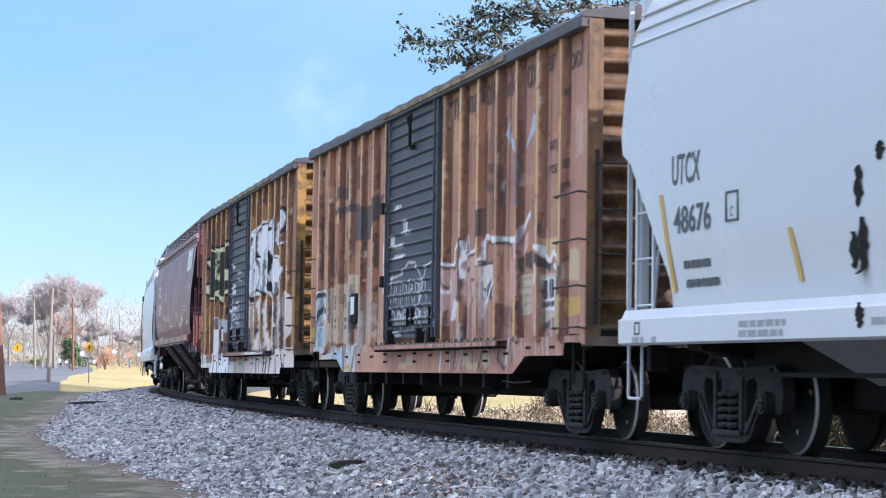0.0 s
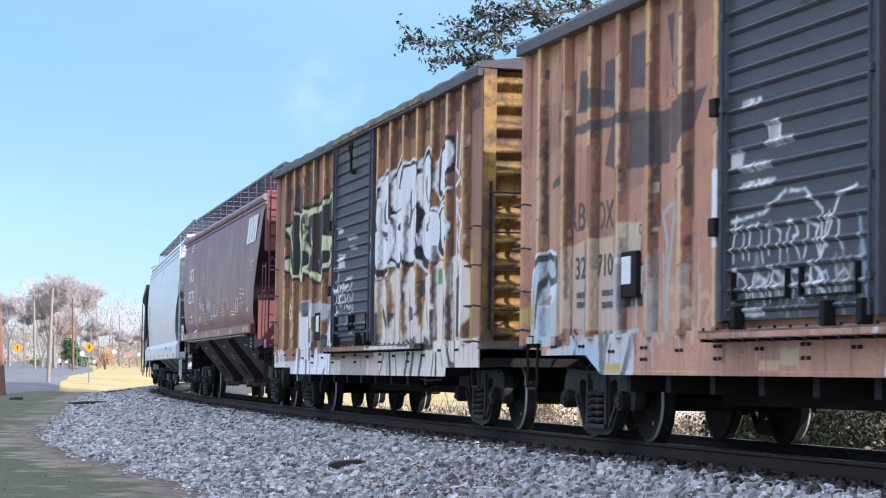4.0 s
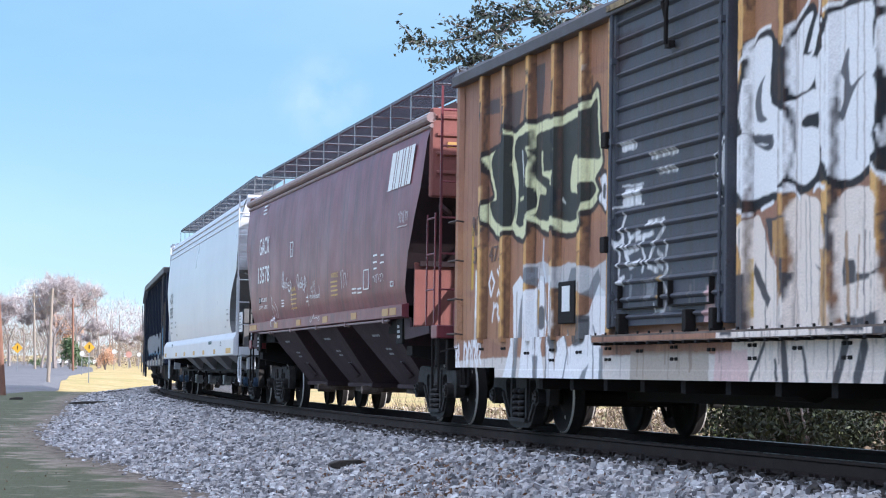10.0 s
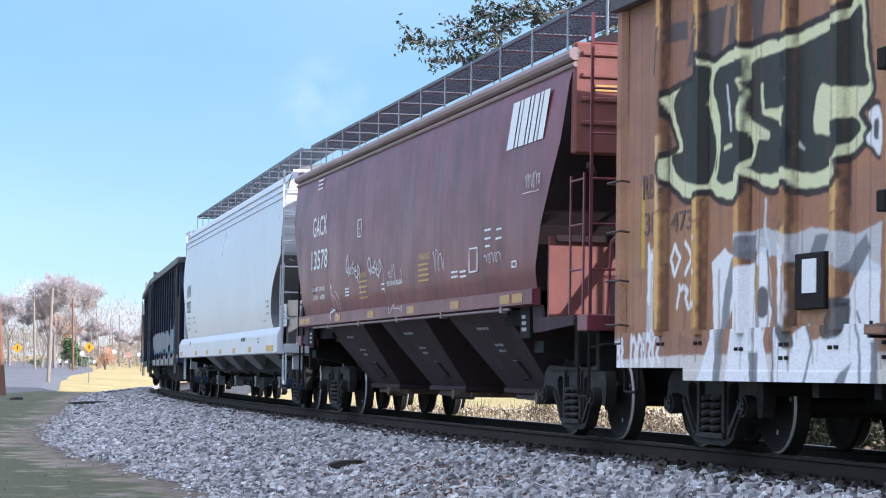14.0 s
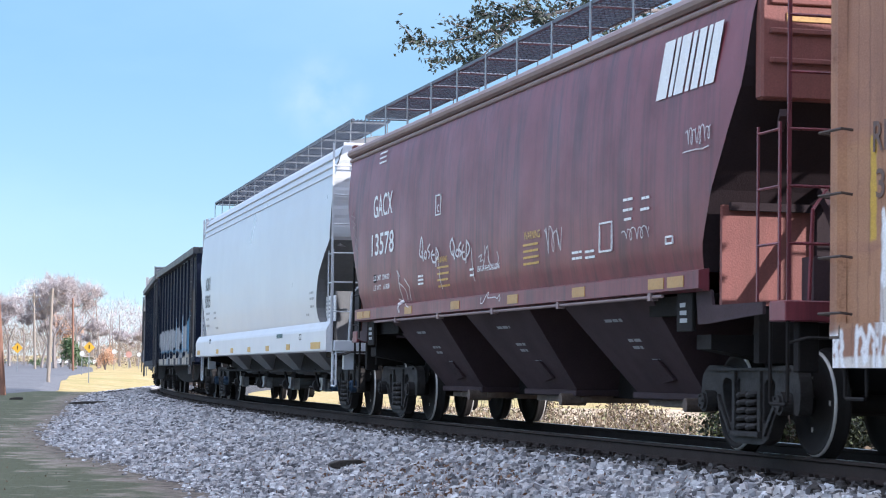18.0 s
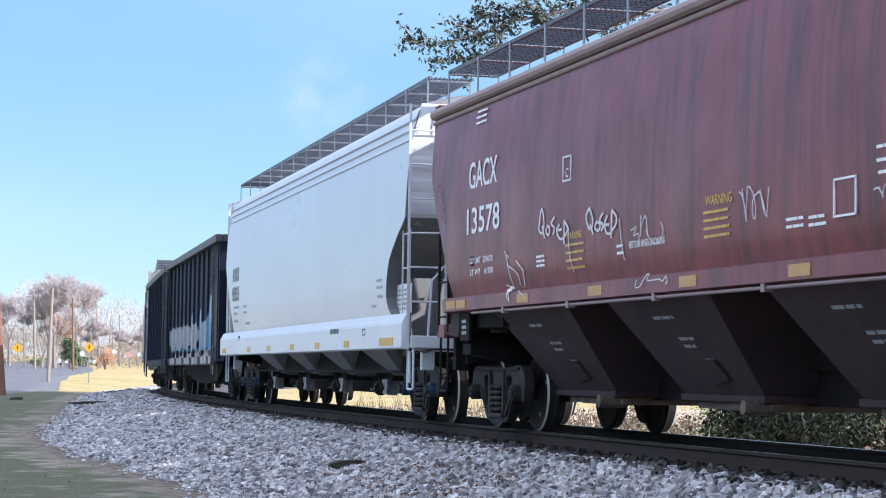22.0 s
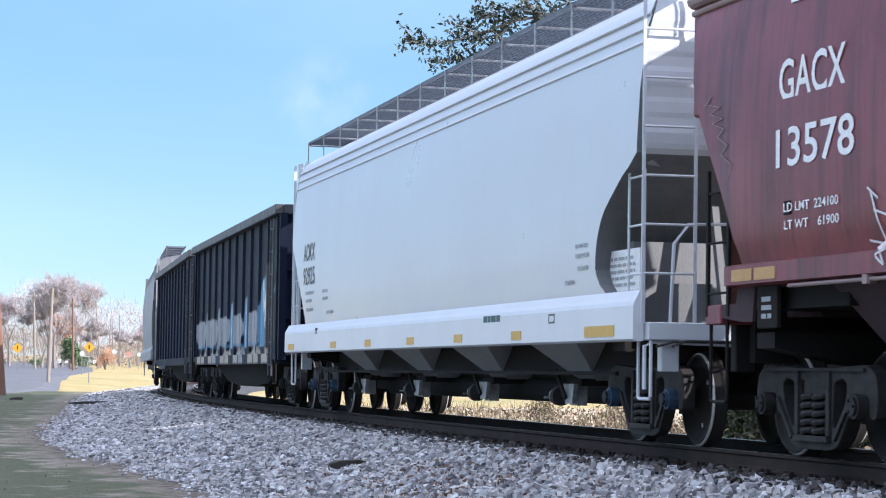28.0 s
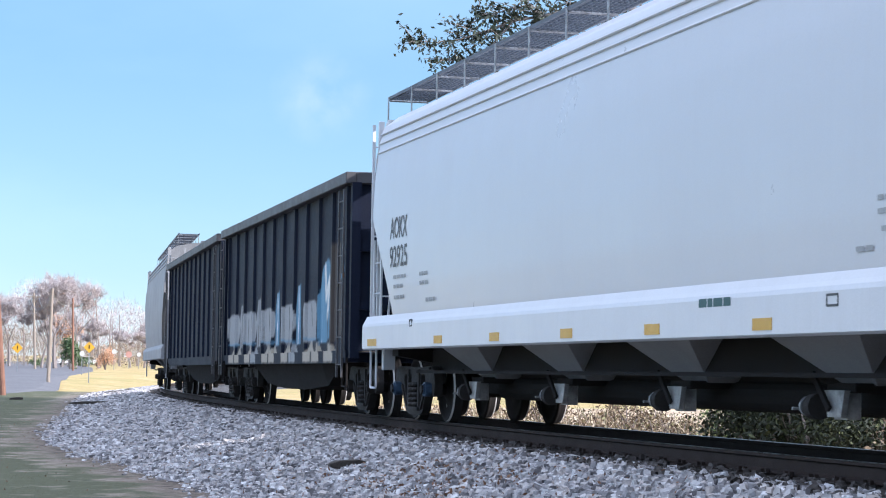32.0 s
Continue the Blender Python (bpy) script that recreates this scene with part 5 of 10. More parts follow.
    s.area([(3.36, 1.98), (3.46, 1.95), (3.47, 1.68), (3.42, 1.63)], (0.06, 0.058, 0.066), 0.97)
    s.area([(4.48, 1.18), (4.76, 1.12), (5.07, 0.98), (4.45, 0.99)], (0.06, 0.058, 0.066), 0.97)
    s.area([(2.17, 1.98), (2.59, 1.98), (2.60, 1.65), (2.18, 1.69)], (0.56, 0.31, 0.11), 0.85)
    s.area([(3.11, 1.70), (3.44, 1.68), (3.45, 1.05), (3.35, 1.05)], (0.56, 0.31, 0.11), 0.85)
    s.area([(4.26, 1.88), (4.33, 1.88), (4.33, 1.71), (4.27, 1.71)], (0.56, 0.31, 0.11), 0.85)
    s.area([(1.76, 1.68), (1.78, 1.68), (1.79, 1.18), (1.76, 1.18)], (0.64, 0.40, 0.07), 0.92)
    s.area([(4.37, 1.70), (4.41, 1.70), (4.44, 1.27), (4.37, 1.27)], (0.64, 0.40, 0.07), 0.92)
    s.line([(2.51, 0.94), (2.57, 0.65)], 0.12, (0.06, 0.058, 0.066), 0.97)
    s.line([(3.70, 0.95), (3.53, 0.65)], 0.12, (0.06, 0.058, 0.066), 0.97)
    s.line([(4.02, 0.92), (3.90, 0.66)], 0.14, (0.06, 0.058, 0.066), 0.97)
    s.line([(4.55, 0.91), (4.41, 0.65)], 0.12, (0.06, 0.058, 0.066), 0.97)
    s.line([(2.90, 0.90), (3.00, 0.62)], 0.05, (0.06, 0.058, 0.066), 0.97)
    s.line([(5.23, 0.92), (5.14, 0.65)], 0.06, (0.06, 0.058, 0.066), 0.97)
    s.line([(5.37, 0.92), (5.40, 0.65)], 0.10, (0.06, 0.058, 0.066), 0.97)
    s.line([(2.12, 0.96), (1.84, 0.65)], 0.05, (0.06, 0.058, 0.066), 0.97)
    s.line([(2.34, 0.81), (2.38, 0.66)], 0.05, (0.06, 0.058, 0.066), 0.97)
    s.line([(6.00, 0.97), (6.14, 0.80), (6.38, 0.76)], 0.10, (0.06, 0.058, 0.066), 0.97)
    s.line([(5.67, 0.93), (5.75, 0.76)], 0.03, (0.06, 0.058, 0.066), 0.97)
    s.area([(-5.36, 1.69), (-5.06, 1.80), (-4.88, 1.73), (-4.78, 1.55), (-4.90, 1.26), (-5.10, 1.02), (-5.19, 0.61), (-5.61, 0.61), (-5.30, 1.02), (-5.32, 1.39)], W, 0.93)
    s.area([(-4.72, 1.60), (-4.40, 1.65), (-4.31, 1.77), (-4.17, 1.76), (-4.08, 1.58), (-4.05, 1.23), (-4.13, 1.00), (-3.96, 0.58), (-4.96, 0.59), (-4.80, 1.25)], W, 0.93)
    s.area([(-3.95, 1.80), (-3.67, 1.74), (-3.60, 1.22), (-3.67, 0.99), (-3.29, 1.11), (-3.17, 0.87), (-3.32, 0.58), (-3.90, 0.57), (-3.94, 1.23)], W, 0.93)
    s.area([(-2.46, 1.48), (-2.31, 1.62), (-2.05, 1.50), (-2.10, 0.55), (-3.12, 0.55), (-3.10, 0.98), (-2.83, 1.03), (-2.64, 1.27)], W, 0.93)
    s.area([(-3.35, 0.59), (-3.19, 0.98), (-3.03, 0.98), (-3.06, 0.55)], W, 0.93)
    s.area([(-4.83, 1.90), (-4.21, 1.93), (-3.60, 1.84), (-3.26, 1.88), (-2.90, 1.84), (-2.46, 1.78), (-2.04, 1.85), (-2.06, 1.47), (-2.63, 1.52), (-3.10, 1.64), (-3.61, 1.61), (-4.14, 1.70), (-4.50, 1.76), (-4.79, 1.66)], (0.66, 0.70, 0.74), 0.72)
    s.line([(-4.17, 2.16), (-4.20, 1.93), (-4.09, 1.70)], 0.05, (0.66, 0.70, 0.76), 0.8)
    s.line([(-4.86, 1.64), (-5.00, 1.38), (-5.08, 1.02), (-5.15, 0.61)], 0.16, (0.17, 0.18, 0.20), 0.85)
    s.line([(-4.14, 1.73), (-4.09, 1.35), (-3.95, 1.11), (-3.93, 0.61)], 0.04, (0.17, 0.18, 0.20), 0.9)
    s.line([(-3.31, 1.14), (-3.18, 0.93), (-3.34, 0.59)], 0.04, (0.17, 0.18, 0.20), 0.9)
    s.line([(-2.45, 1.18), (-2.34, 0.97), (-2.31, 0.57)], 0.04, (0.17, 0.18, 0.20), 0.9)
    s.area([(-3.37, 1.59), (-3.20, 1.81), (-2.95, 1.81), (-3.10, 1.59)], (0.17, 0.18, 0.20), 0.88)
    s.area([(-4.74, 1.74), (-4.64, 1.88), (-4.38, 1.88), (-4.40, 1.64)], (0.17, 0.18, 0.20), 0.88)
    s.area([(-2.66, 1.51), (-2.48, 1.68), (-2.30, 1.77), (-2.22, 1.66), (-2.47, 1.45)], (0.17, 0.18, 0.20), 0.88)
    s.area([(-2.83, 0.58), (-2.66, 0.72), (-2.47, 0.79), (-2.50, 0.75), (-2.62, 0.57)], (0.17, 0.18, 0.20), 0.88)
    s.area([(-2.14, 0.96), (-2.02, 0.96), (-2.01, 0.56), (-2.13, 0.56)], (0.17, 0.18, 0.20), 0.88)
    s.area([(-4.44, 0.89), (-4.24, 0.89), (-4.25, 0.61), (-4.40, 0.60)], (0.17, 0.18, 0.20), 0.88)
    s.area(s.soft([(-3.90, 1.08), (-3.72, 1.11), (-3.54, 1.02), (-3.55, 0.92), (-3.76, 0.93)]), (0.05, 0.05, 0.055), 0.9)
    s.area(s.soft([(-2.99, 1.19), (-2.79, 1.27), (-2.58, 1.24), (-2.63, 1.03), (-2.96, 0.98), (-3.05, 1.08)]), (0.05, 0.05, 0.055), 0.9)
    s.area(s.soft([(-4.33, 1.41), (-4.14, 1.41), (-4.15, 1.20), (-4.34, 1.20)]), (0.05, 0.05, 0.055), 0.9)
    s.area(s.soft([(-2.96, 1.28), (-2.61, 1.30), (-2.61, 1.23), (-2.93, 1.21)]), (0.05, 0.05, 0.055), 0.9)
    s.area([(-4.39, 1.62), (-4.32, 1.62), (-4.34, 1.23), (-4.39, 1.22)], (0.62, 0.36, 0.06), 0.9)
    s.runs(-4.5, -1.6, 1.9, 0.72, SLATE, 5, 0.6, 0.025)
    s.runs(1.5, 7.2, 1.9, 0.7, (0.50, 0.46, 0.44), 16, 0.5, 0.014)
    s.runs(-7.4, -1.6, 1.5, 0.72, (0.26, 0.14, 0.07), 14, 0.6, 0.03)
    s.runs(1.5, 7.2, 1.9, 1.0, (0.36, 0.19, 0.07), 8, 0.7, 0.04)
    # bubble letters
    s.area([(1.42, 2.75), (1.17, 2.65), (1.11, 2.41), (1.44, 2.15), (1.74, 2.07), (2.14, 2.12), (2.59, 2.23), (2.70, 2.13), (3.08, 2.21), (3.49, 2.21), (3.87, 2.19), (4.21, 2.26), (4.43, 2.10), (4.86, 2.05), (5.19, 2.14), (5.24, 2.29), (5.50, 2.19), (5.70, 2.23), (6.02, 2.41), (6.00, 2.67), (5.59, 2.83), (5.33, 2.79), (5.15, 2.85), (5.14, 3.39), (4.61, 3.61), (4.29, 3.40), (4.25, 3.51), (3.35, 3.50), (2.87, 3.65), (2.59, 3.38), (2.17, 3.52), (1.75, 3.38), (1.64, 3.20)], K, 0.95)
    glyph_s1 = s.soft([(2.13, 3.52), (1.88, 3.54), (1.76, 3.47), (1.74, 3.34), (1.74, 3.24), (1.70, 3.19), (1.65, 3.07), (1.62, 2.91), (1.70, 2.79), (1.75, 2.74), (2.18, 2.70), (2.53, 2.86), (2.14, 2.97), (2.14, 3.31)], 4)
    glyph_s2 = s.soft([(1.75, 2.74), (1.58, 2.72), (1.43, 2.65), (1.40, 2.50), (1.48, 2.33), (1.68, 2.22), (1.76, 2.18), (2.03, 2.20), (2.54, 2.27), (2.61, 2.42), (2.63, 2.58), (2.62, 2.73), (2.60, 2.80), (2.53, 2.86), (2.18, 2.70), (2.15, 2.59), (1.98, 2.60), (1.80, 2.66)], 4)
    glyph_e1 = s.soft([(2.94, 3.62), (2.76, 3.56), (2.63, 3.46), (2.60, 3.32), (2.60, 3.17), (2.61, 3.04), (2.63, 2.98), (2.72, 2.98), (2.91, 3.00), (3.02, 3.08), (3.04, 3.17), (3.03, 3.24), (2.79, 3.26), (2.80, 3.33), (2.88, 3.47), (2.97, 3.58)], 4)
    glyph_e2 = s.soft([(2.61, 2.93), (2.78, 2.96), (3.06, 2.97), (3.34, 2.81), (3.00, 2.79), (2.82, 2.77), (2.78, 2.71), (3.09, 2.66), (3.11, 2.59), (3.11, 2.44), (3.07, 2.32), (2.97, 2.26), (2.82, 2.23), (2.66, 2.27), (2.62, 2.34), (2.63, 2.48), (2.65, 2.58), (2.64, 2.73), (2.62, 2.84), (2.60, 2.89)], 4)
    glyph_c = s.soft([(4.24, 3.50), (3.72, 3.55), (3.49, 3.54), (3.42, 3.46), (3.33, 3.36), (3.07, 3.25), (3.03, 3.00), (3.09, 2.79), (3.11, 2.54), (3.39, 2.34), (3.47, 2.24), (3.56, 2.21), (3.81, 2.22), (3.99, 2.29), (4.26, 2.37), (4.22, 2.49), (4.27, 2.60), (4.29, 2.86), (4.24, 2.93), (4.32, 3.02), (4.23, 3.24)], 4)
    glyph_g1 = s.soft([(5.10, 3.49), (4.77, 3.58), (4.61, 3.60), (4.46, 3.57), (4.36, 3.49), (4.35, 3.39), (4.33, 3.37), (4.29, 3.30), (4.26, 3.19), (4.31, 3.07), (4.34, 2.98), (4.36, 2.92), (4.51, 2.82), (4.74, 2.82), (5.08, 2.84), (5.10, 2.99), (5.14, 3.21), (5.11, 3.40)], 4)
    glyph_g2 = s.soft([(4.51, 2.81), (4.39, 2.76), (4.36, 2.67), (4.35, 2.55), (4.36, 2.41), (4.43, 2.30), (4.61, 2.21), (4.80, 2.19), (5.19, 2.19), (5.22, 2.27), (5.30, 2.37), (5.36, 2.50), (5.35, 2.64), (5.28, 2.75), (5.21, 2.80), (5.13, 2.81), (4.74, 2.82)], 4)
    glyph_d = s.soft([(5.59, 2.82), (5.46, 2.80), (5.39, 2.72), (5.41, 2.59), (5.44, 2.43), (5.52, 2.31), (5.63, 2.29), (5.74, 2.36), (5.99, 2.46), (5.98, 2.61), (5.72, 2.75)], 4)
    glyph_x = s.soft([(5.40, 3.53), (5.48, 3.58), (5.63, 3.61), (6.05, 3.65), (6.05, 3.31), (5.73, 3.24), (5.71, 3.15), (5.97, 3.09), (5.51, 2.99), (5.47, 3.05), (5.34, 3.09), (5.38, 3.28)], 4)
    for b in (glyph_s1, glyph_s2, glyph_e1, glyph_e2, glyph_c, glyph_g1, glyph_g2, glyph_d, glyph_x):
        s.line([*b, b[0]], 0.14, K, 0.97)
    for b in (glyph_s1, glyph_s2, glyph_e1, glyph_e2, glyph_c, glyph_g1, glyph_g2, glyph_d, glyph_x):
        s.area(b, W, 0.97)
    s.area(s.soft([(2.01, 3.22), (1.94, 3.12), (1.94, 2.93), (2.05, 2.83), (1.85, 2.85), (1.80, 3.00), (1.86, 3.13)], 3), (0.075, 0.08, 0.095), 0.93)
    s.area(s.soft([(1.76, 2.73), (2.17, 2.69), (2.15, 2.58), (1.93, 2.61)], 3), (0.075, 0.08, 0.095), 0.93)
    s.area(s.soft([(3.64, 3.23), (3.55, 3.14), (3.49, 3.02), (3.48, 2.88), (3.49, 2.70), (3.55, 2.67), (3.62, 2.74), (3.71, 2.85), (3.82, 2.94), (3.95, 3.00), (3.82, 2.97), (3.71, 2.93), (3.67, 2.98), (3.65, 3.10)], 3), (0.075, 0.08, 0.095), 0.93)
    s.area(s.soft([(4.58, 3.33), (4.51, 3.26), (4.52, 3.09), (4.60, 2.98), (4.73, 2.93), (5.06, 2.93), (5.10, 2.97), (4.79, 2.98), (4.68, 2.97), (4.60, 3.06), (4.59, 3.22)], 3), (0.075, 0.08, 0.095), 0.93)
    s.area(s.soft([(5.08, 2.74), (4.72, 2.71), (4.58, 2.65), (4.57, 2.57), (4.74, 2.59), (5.06, 2.63)], 3), (0.075, 0.08, 0.095), 0.93)
    s.area([(3.50, 3.05), (3.49, 2.88), (3.50, 2.75), (3.56, 2.82), (3.57, 2.97)], W, 0.95)
    s.area([(4.79, 2.70), (4.66, 2.64), (4.64, 2.60), (4.78, 2.63)], W, 0.95)
    s.area([(1.83, 2.65), (2.09, 2.63), (1.98, 2.62)], W, 0.95)
    s.area([(3.05, 3.57), (2.96, 3.44), (2.88, 3.30), (3.00, 3.29), (3.09, 3.44)], W, 0.95)
    s.area([(4.28, 2.53), (4.32, 2.43), (4.34, 2.39), (4.33, 2.53), (4.32, 2.57)], W, 0.95)
    s.area([(1.34, 2.72), (1.20, 2.65), (1.14, 2.52), (1.19, 2.41), (1.34, 2.33), (1.37, 2.53)], W, 0.95)
    s.line(s.curve([(2.11, 3.62), (1.88, 3.61), (1.75, 3.51), (1.72, 3.41), (1.64, 3.37), (1.57, 3.21), (1.53, 2.95), (1.53, 2.81), (1.39, 2.76), (1.23, 2.74), (1.12, 2.66), (1.06, 2.53), (1.12, 2.36), (1.44, 2.13)]), 0.04, W, 0.93)
    s.line(s.curve([(1.52, 2.10), (1.69, 2.08)]), 0.04, W, 0.93)
    s.line(s.curve([(1.73, 2.05), (1.76, 2.06)]), 0.04, W, 0.93)
    s.line(s.curve([(1.96, 2.09), (2.18, 2.13)]), 0.04, W, 0.93)
    s.line(s.curve([(2.20, 2.25), (2.59, 2.20), (2.60, 2.24), (2.74, 2.13)]), 0.04, W, 0.93)
    s.line(s.curve([(3.01, 2.17), (3.10, 2.21), (3.38, 2.16)]), 0.04, W, 0.93)
    s.line(s.curve([(2.57, 3.40), (2.63, 3.56), (2.87, 3.70), (3.04, 3.84), (3.11, 3.79), (3.09, 3.59), (2.97, 3.28), (2.77, 3.27)]), 0.04, W, 0.93)
    s.line(s.curve([(3.12, 3.52), (3.48, 3.59), (3.72, 3.63), (4.25, 3.56)]), 0.04, W, 0.93)
    s.line(s.curve([(4.33, 3.46), (4.36, 3.56), (4.50, 3.68), (4.72, 3.70), (5.14, 3.62)]), 0.04, W, 0.93)
    s.line(s.curve([(4.21, 2.27), (4.34, 2.18), (4.43, 2.09), (4.69, 2.04), (5.07, 2.02)]), 0.04, W, 0.93)
    s.line(s.curve([(5.13, 2.14), (5.16, 2.18), (5.19, 2.17)]), 0.04, W, 0.93)
    s.line(s.curve([(5.20, 2.15), (5.24, 2.30), (5.39, 2.21), (5.52, 2.18), (5.68, 2.21), (5.96, 2.27), (6.03, 2.46), (6.02, 2.63), (5.71, 2.78), (5.57, 2.85), (5.44, 2.85), (5.28, 2.79), (5.22, 2.85), (5.15, 2.83)]), 0.04, W, 0.93)
    s.line(s.curve([(5.36, 3.60), (5.25, 3.47), (5.23, 3.36), (5.23, 3.07), (5.36, 2.95), (5.45, 2.97)]), 0.04, W, 0.93)
    s.line(s.curve([(5.28, 2.80), (5.49, 2.91), (6.06, 3.05)]), 0.04, W, 0.93)
    # thin white tags beside them
    for ln in ([(6.22, 3.74), (6.18, 3.29), (6.35, 3.19), (6.45, 3.69), (6.51, 3.29), (6.66, 3.26), (6.80, 3.78)], [(6.20, 3.06), (6.48, 3.16), (6.82, 3.04)], [(6.26, 2.90), (6.29, 2.60)], [(6.24, 2.90), (6.38, 2.85), (6.31, 2.75), (6.43, 2.61)], [(6.45, 2.87), (6.47, 2.63), (6.55, 2.65), (6.57, 2.88)],
               [(6.66, 2.89), (6.66, 2.63)], [(6.62, 2.80), (6.80, 2.84)], [(6.29, 2.21), (6.31, 2.51), (6.43, 2.22), (6.45, 2.53)], [(6.54, 2.35), (6.62, 2.40), (6.60, 2.25), (6.52, 2.27)], [(6.68, 2.55), (6.70, 2.25), (6.84, 2.57)], [(6.38, 2.14), (6.64, 2.12), (6.85, 1.96)]):
        s.line(ln, 0.055, W, 0.9)
    # older slate blocks, and black letters with a pale edge
    s.area([(-6.81, 3.96), (-6.52, 3.96), (-6.62, 3.52), (-6.87, 3.53)], SLATE, 0.82)
    s.area([(-6.41, 3.98), (-5.99, 3.94), (-5.99, 3.77), (-6.46, 3.80)], SLATE, 0.82)
    s.area([(-5.88, 3.92), (-5.61, 3.93), (-5.57, 3.83), (-5.92, 3.85)], SLATE, 0.82)
    s.area([(-5.88, 3.82), (-5.57, 3.81), (-5.63, 3.50), (-6.00, 3.51)], SLATE, 0.82)
    s.area([(-5.49, 3.95), (-5.05, 3.94), (-5.19, 3.45), (-5.57, 3.53)], SLATE, 0.82)
    s.area([(-4.98, 3.92), (-4.59, 3.95), (-4.64, 3.50), (-5.05, 3.46)], SLATE, 0.82)
    s.area([(-4.91, 4.05), (-4.86, 4.12), (-4.58, 4.10), (-4.58, 4.04)], SLATE, 0.82)
    s.area([(-4.52, 4.14), (-4.21, 4.15), (-4.22, 3.87), (-4.30, 3.58), (-4.13, 3.44), (-3.73, 3.46), (-3.64, 3.90), (-3.79, 3.85), (-3.84, 3.60), (-4.05, 3.51), (-4.46, 3.45)], SLATE, 0.82)
    word = s.soft([(-5.57, 3.51), (-5.60, 3.38), (-6.12, 3.34), (-6.43, 3.30), (-6.46, 3.21), (-6.31, 2.99), (-6.17, 2.78), (-6.48, 2.70), (-6.50, 2.55), (-6.27, 2.42), (-5.95, 2.30), (-5.63, 2.33), (-5.43, 2.35), (-5.20, 2.26), (-4.68, 2.21), (-4.59, 2.38), (-4.59, 2.41), (-4.23, 2.29), (-4.00, 2.25), (-3.65, 2.30), (-3.55, 2.22), (-3.26, 2.19), (-2.75, 2.22), (-2.72, 2.34), (-2.71, 2.38), (-2.49, 2.42), (-2.31, 2.50), (-2.29, 2.57), (-2.43, 2.70), (-2.24, 2.81), (-2.20, 2.90), (-2.29, 3.20), (-2.36, 3.62), (-2.53, 3.59), (-2.65, 3.52), (-3.36, 3.49), (-3.79, 3.44), (-4.11, 3.50), (-4.55, 3.48), (-4.69, 3.52), (-5.02, 3.52), (-5.34, 3.46), (-5.57, 3.54)], 3)
    s.line([*word, word[0]], 0.13, K, 0.93)
    s.area(word, PALE, 0.97)
    s.area(s.soft([(-5.63, 3.47), (-5.42, 3.44), (-5.40, 3.26), (-5.46, 3.11), (-5.35, 2.90), (-5.27, 2.71), (-5.33, 2.52), (-5.44, 2.42), (-5.53, 2.39), (-6.07, 2.47), (-6.33, 2.63), (-6.34, 2.74), (-6.08, 2.75), (-6.15, 2.91), (-6.25, 3.05), (-6.32, 3.22), (-6.19, 3.32), (-5.96, 3.41)], 3), K, 0.97)
    s.area(s.soft([(-5.22, 3.41), (-4.64, 3.41), (-4.54, 3.37), (-4.55, 3.24), (-4.53, 3.15), (-4.54, 3.06), (-4.64, 2.98), (-4.63, 2.81), (-4.49, 2.75), (-4.45, 2.63), (-4.53, 2.50), (-4.59, 2.45), (-4.89, 2.38), (-5.18, 2.37), (-5.31, 2.49), (-5.23, 2.67), (-5.17, 2.87), (-5.26, 3.08), (-5.36, 3.25)], 3), K, 0.97)
    s.area(s.soft([(-4.50, 3.35), (-4.21, 3.38), (-3.68, 3.33), (-3.64, 3.05), (-3.67, 2.87), (-4.24, 2.91), (-4.29, 3.12), (-4.25, 2.91), (-4.06, 2.84), (-3.61, 2.70), (-3.59, 2.54), (-3.66, 2.40), (-4.09, 2.37), (-4.41, 2.41), (-4.53, 2.47), (-4.41, 2.56), (-4.34, 2.68), (-4.13, 2.66), (-4.42, 2.77), (-4.53, 2.91), (-4.54, 3.06), (-4.53, 3.23)], 3), K, 0.97)
    s.line(s.curve([(-5.36, 3.41), (-5.42, 3.23), (-5.32, 3.04), (-5.21, 2.83), (-5.23, 2.58), (-5.31, 2.41)]), 0.05, PALE, 0.9)
    s.line(s.curve([(-5.04, 3.22), (-4.99, 3.05), (-4.93, 2.83)]), 0.04, (0.70, 0.74, 0.72), 0.9)
    s.line(s.curve([(-5.08, 2.68), (-4.92, 2.69)]), 0.04, PALE, 0.9)
    s.line(s.curve([(-4.28, 3.13), (-4.25, 2.97), (-4.19, 2.90), (-3.67, 2.86)]), 0.06, PALE, 0.9)
    s.line(s.curve([(-4.54, 2.84), (-4.42, 2.80), (-4.13, 2.70)]), 0.07, PALE, 0.9)
    s.line(s.curve([(-4.49, 2.75), (-4.41, 2.62), (-4.52, 2.50), (-4.63, 2.45)]), 0.05, PALE, 0.9)
    s.line(s.curve([(-4.54, 3.37), (-4.53, 3.23), (-4.64, 3.22), (-4.53, 3.11), (-4.61, 2.99)]), 0.04, PALE, 0.9)
    s.area(s.soft([(-3.78, 3.31), (-3.43, 3.38), (-2.76, 3.43), (-2.65, 3.44), (-2.41, 3.54), (-2.37, 3.36), (-2.31, 3.05), (-2.28, 2.90), (-2.86, 2.96), (-3.08, 3.01), (-3.19, 2.92), (-3.24, 2.74), (-3.18, 2.62), (-2.76, 2.57), (-2.85, 2.65), (-2.55, 2.69), (-2.38, 2.60), (-2.47, 2.53), (-2.65, 2.47), (-2.74, 2.39), (-3.01, 2.33), (-3.20, 2.31), (-3.46, 2.33), (-3.68, 2.40), (-3.73, 2.51), (-3.66, 2.66), (-3.69, 2.79), (-3.65, 2.93), (-3.75, 3.07), (-3.63, 3.12)], 3), K, 0.97)
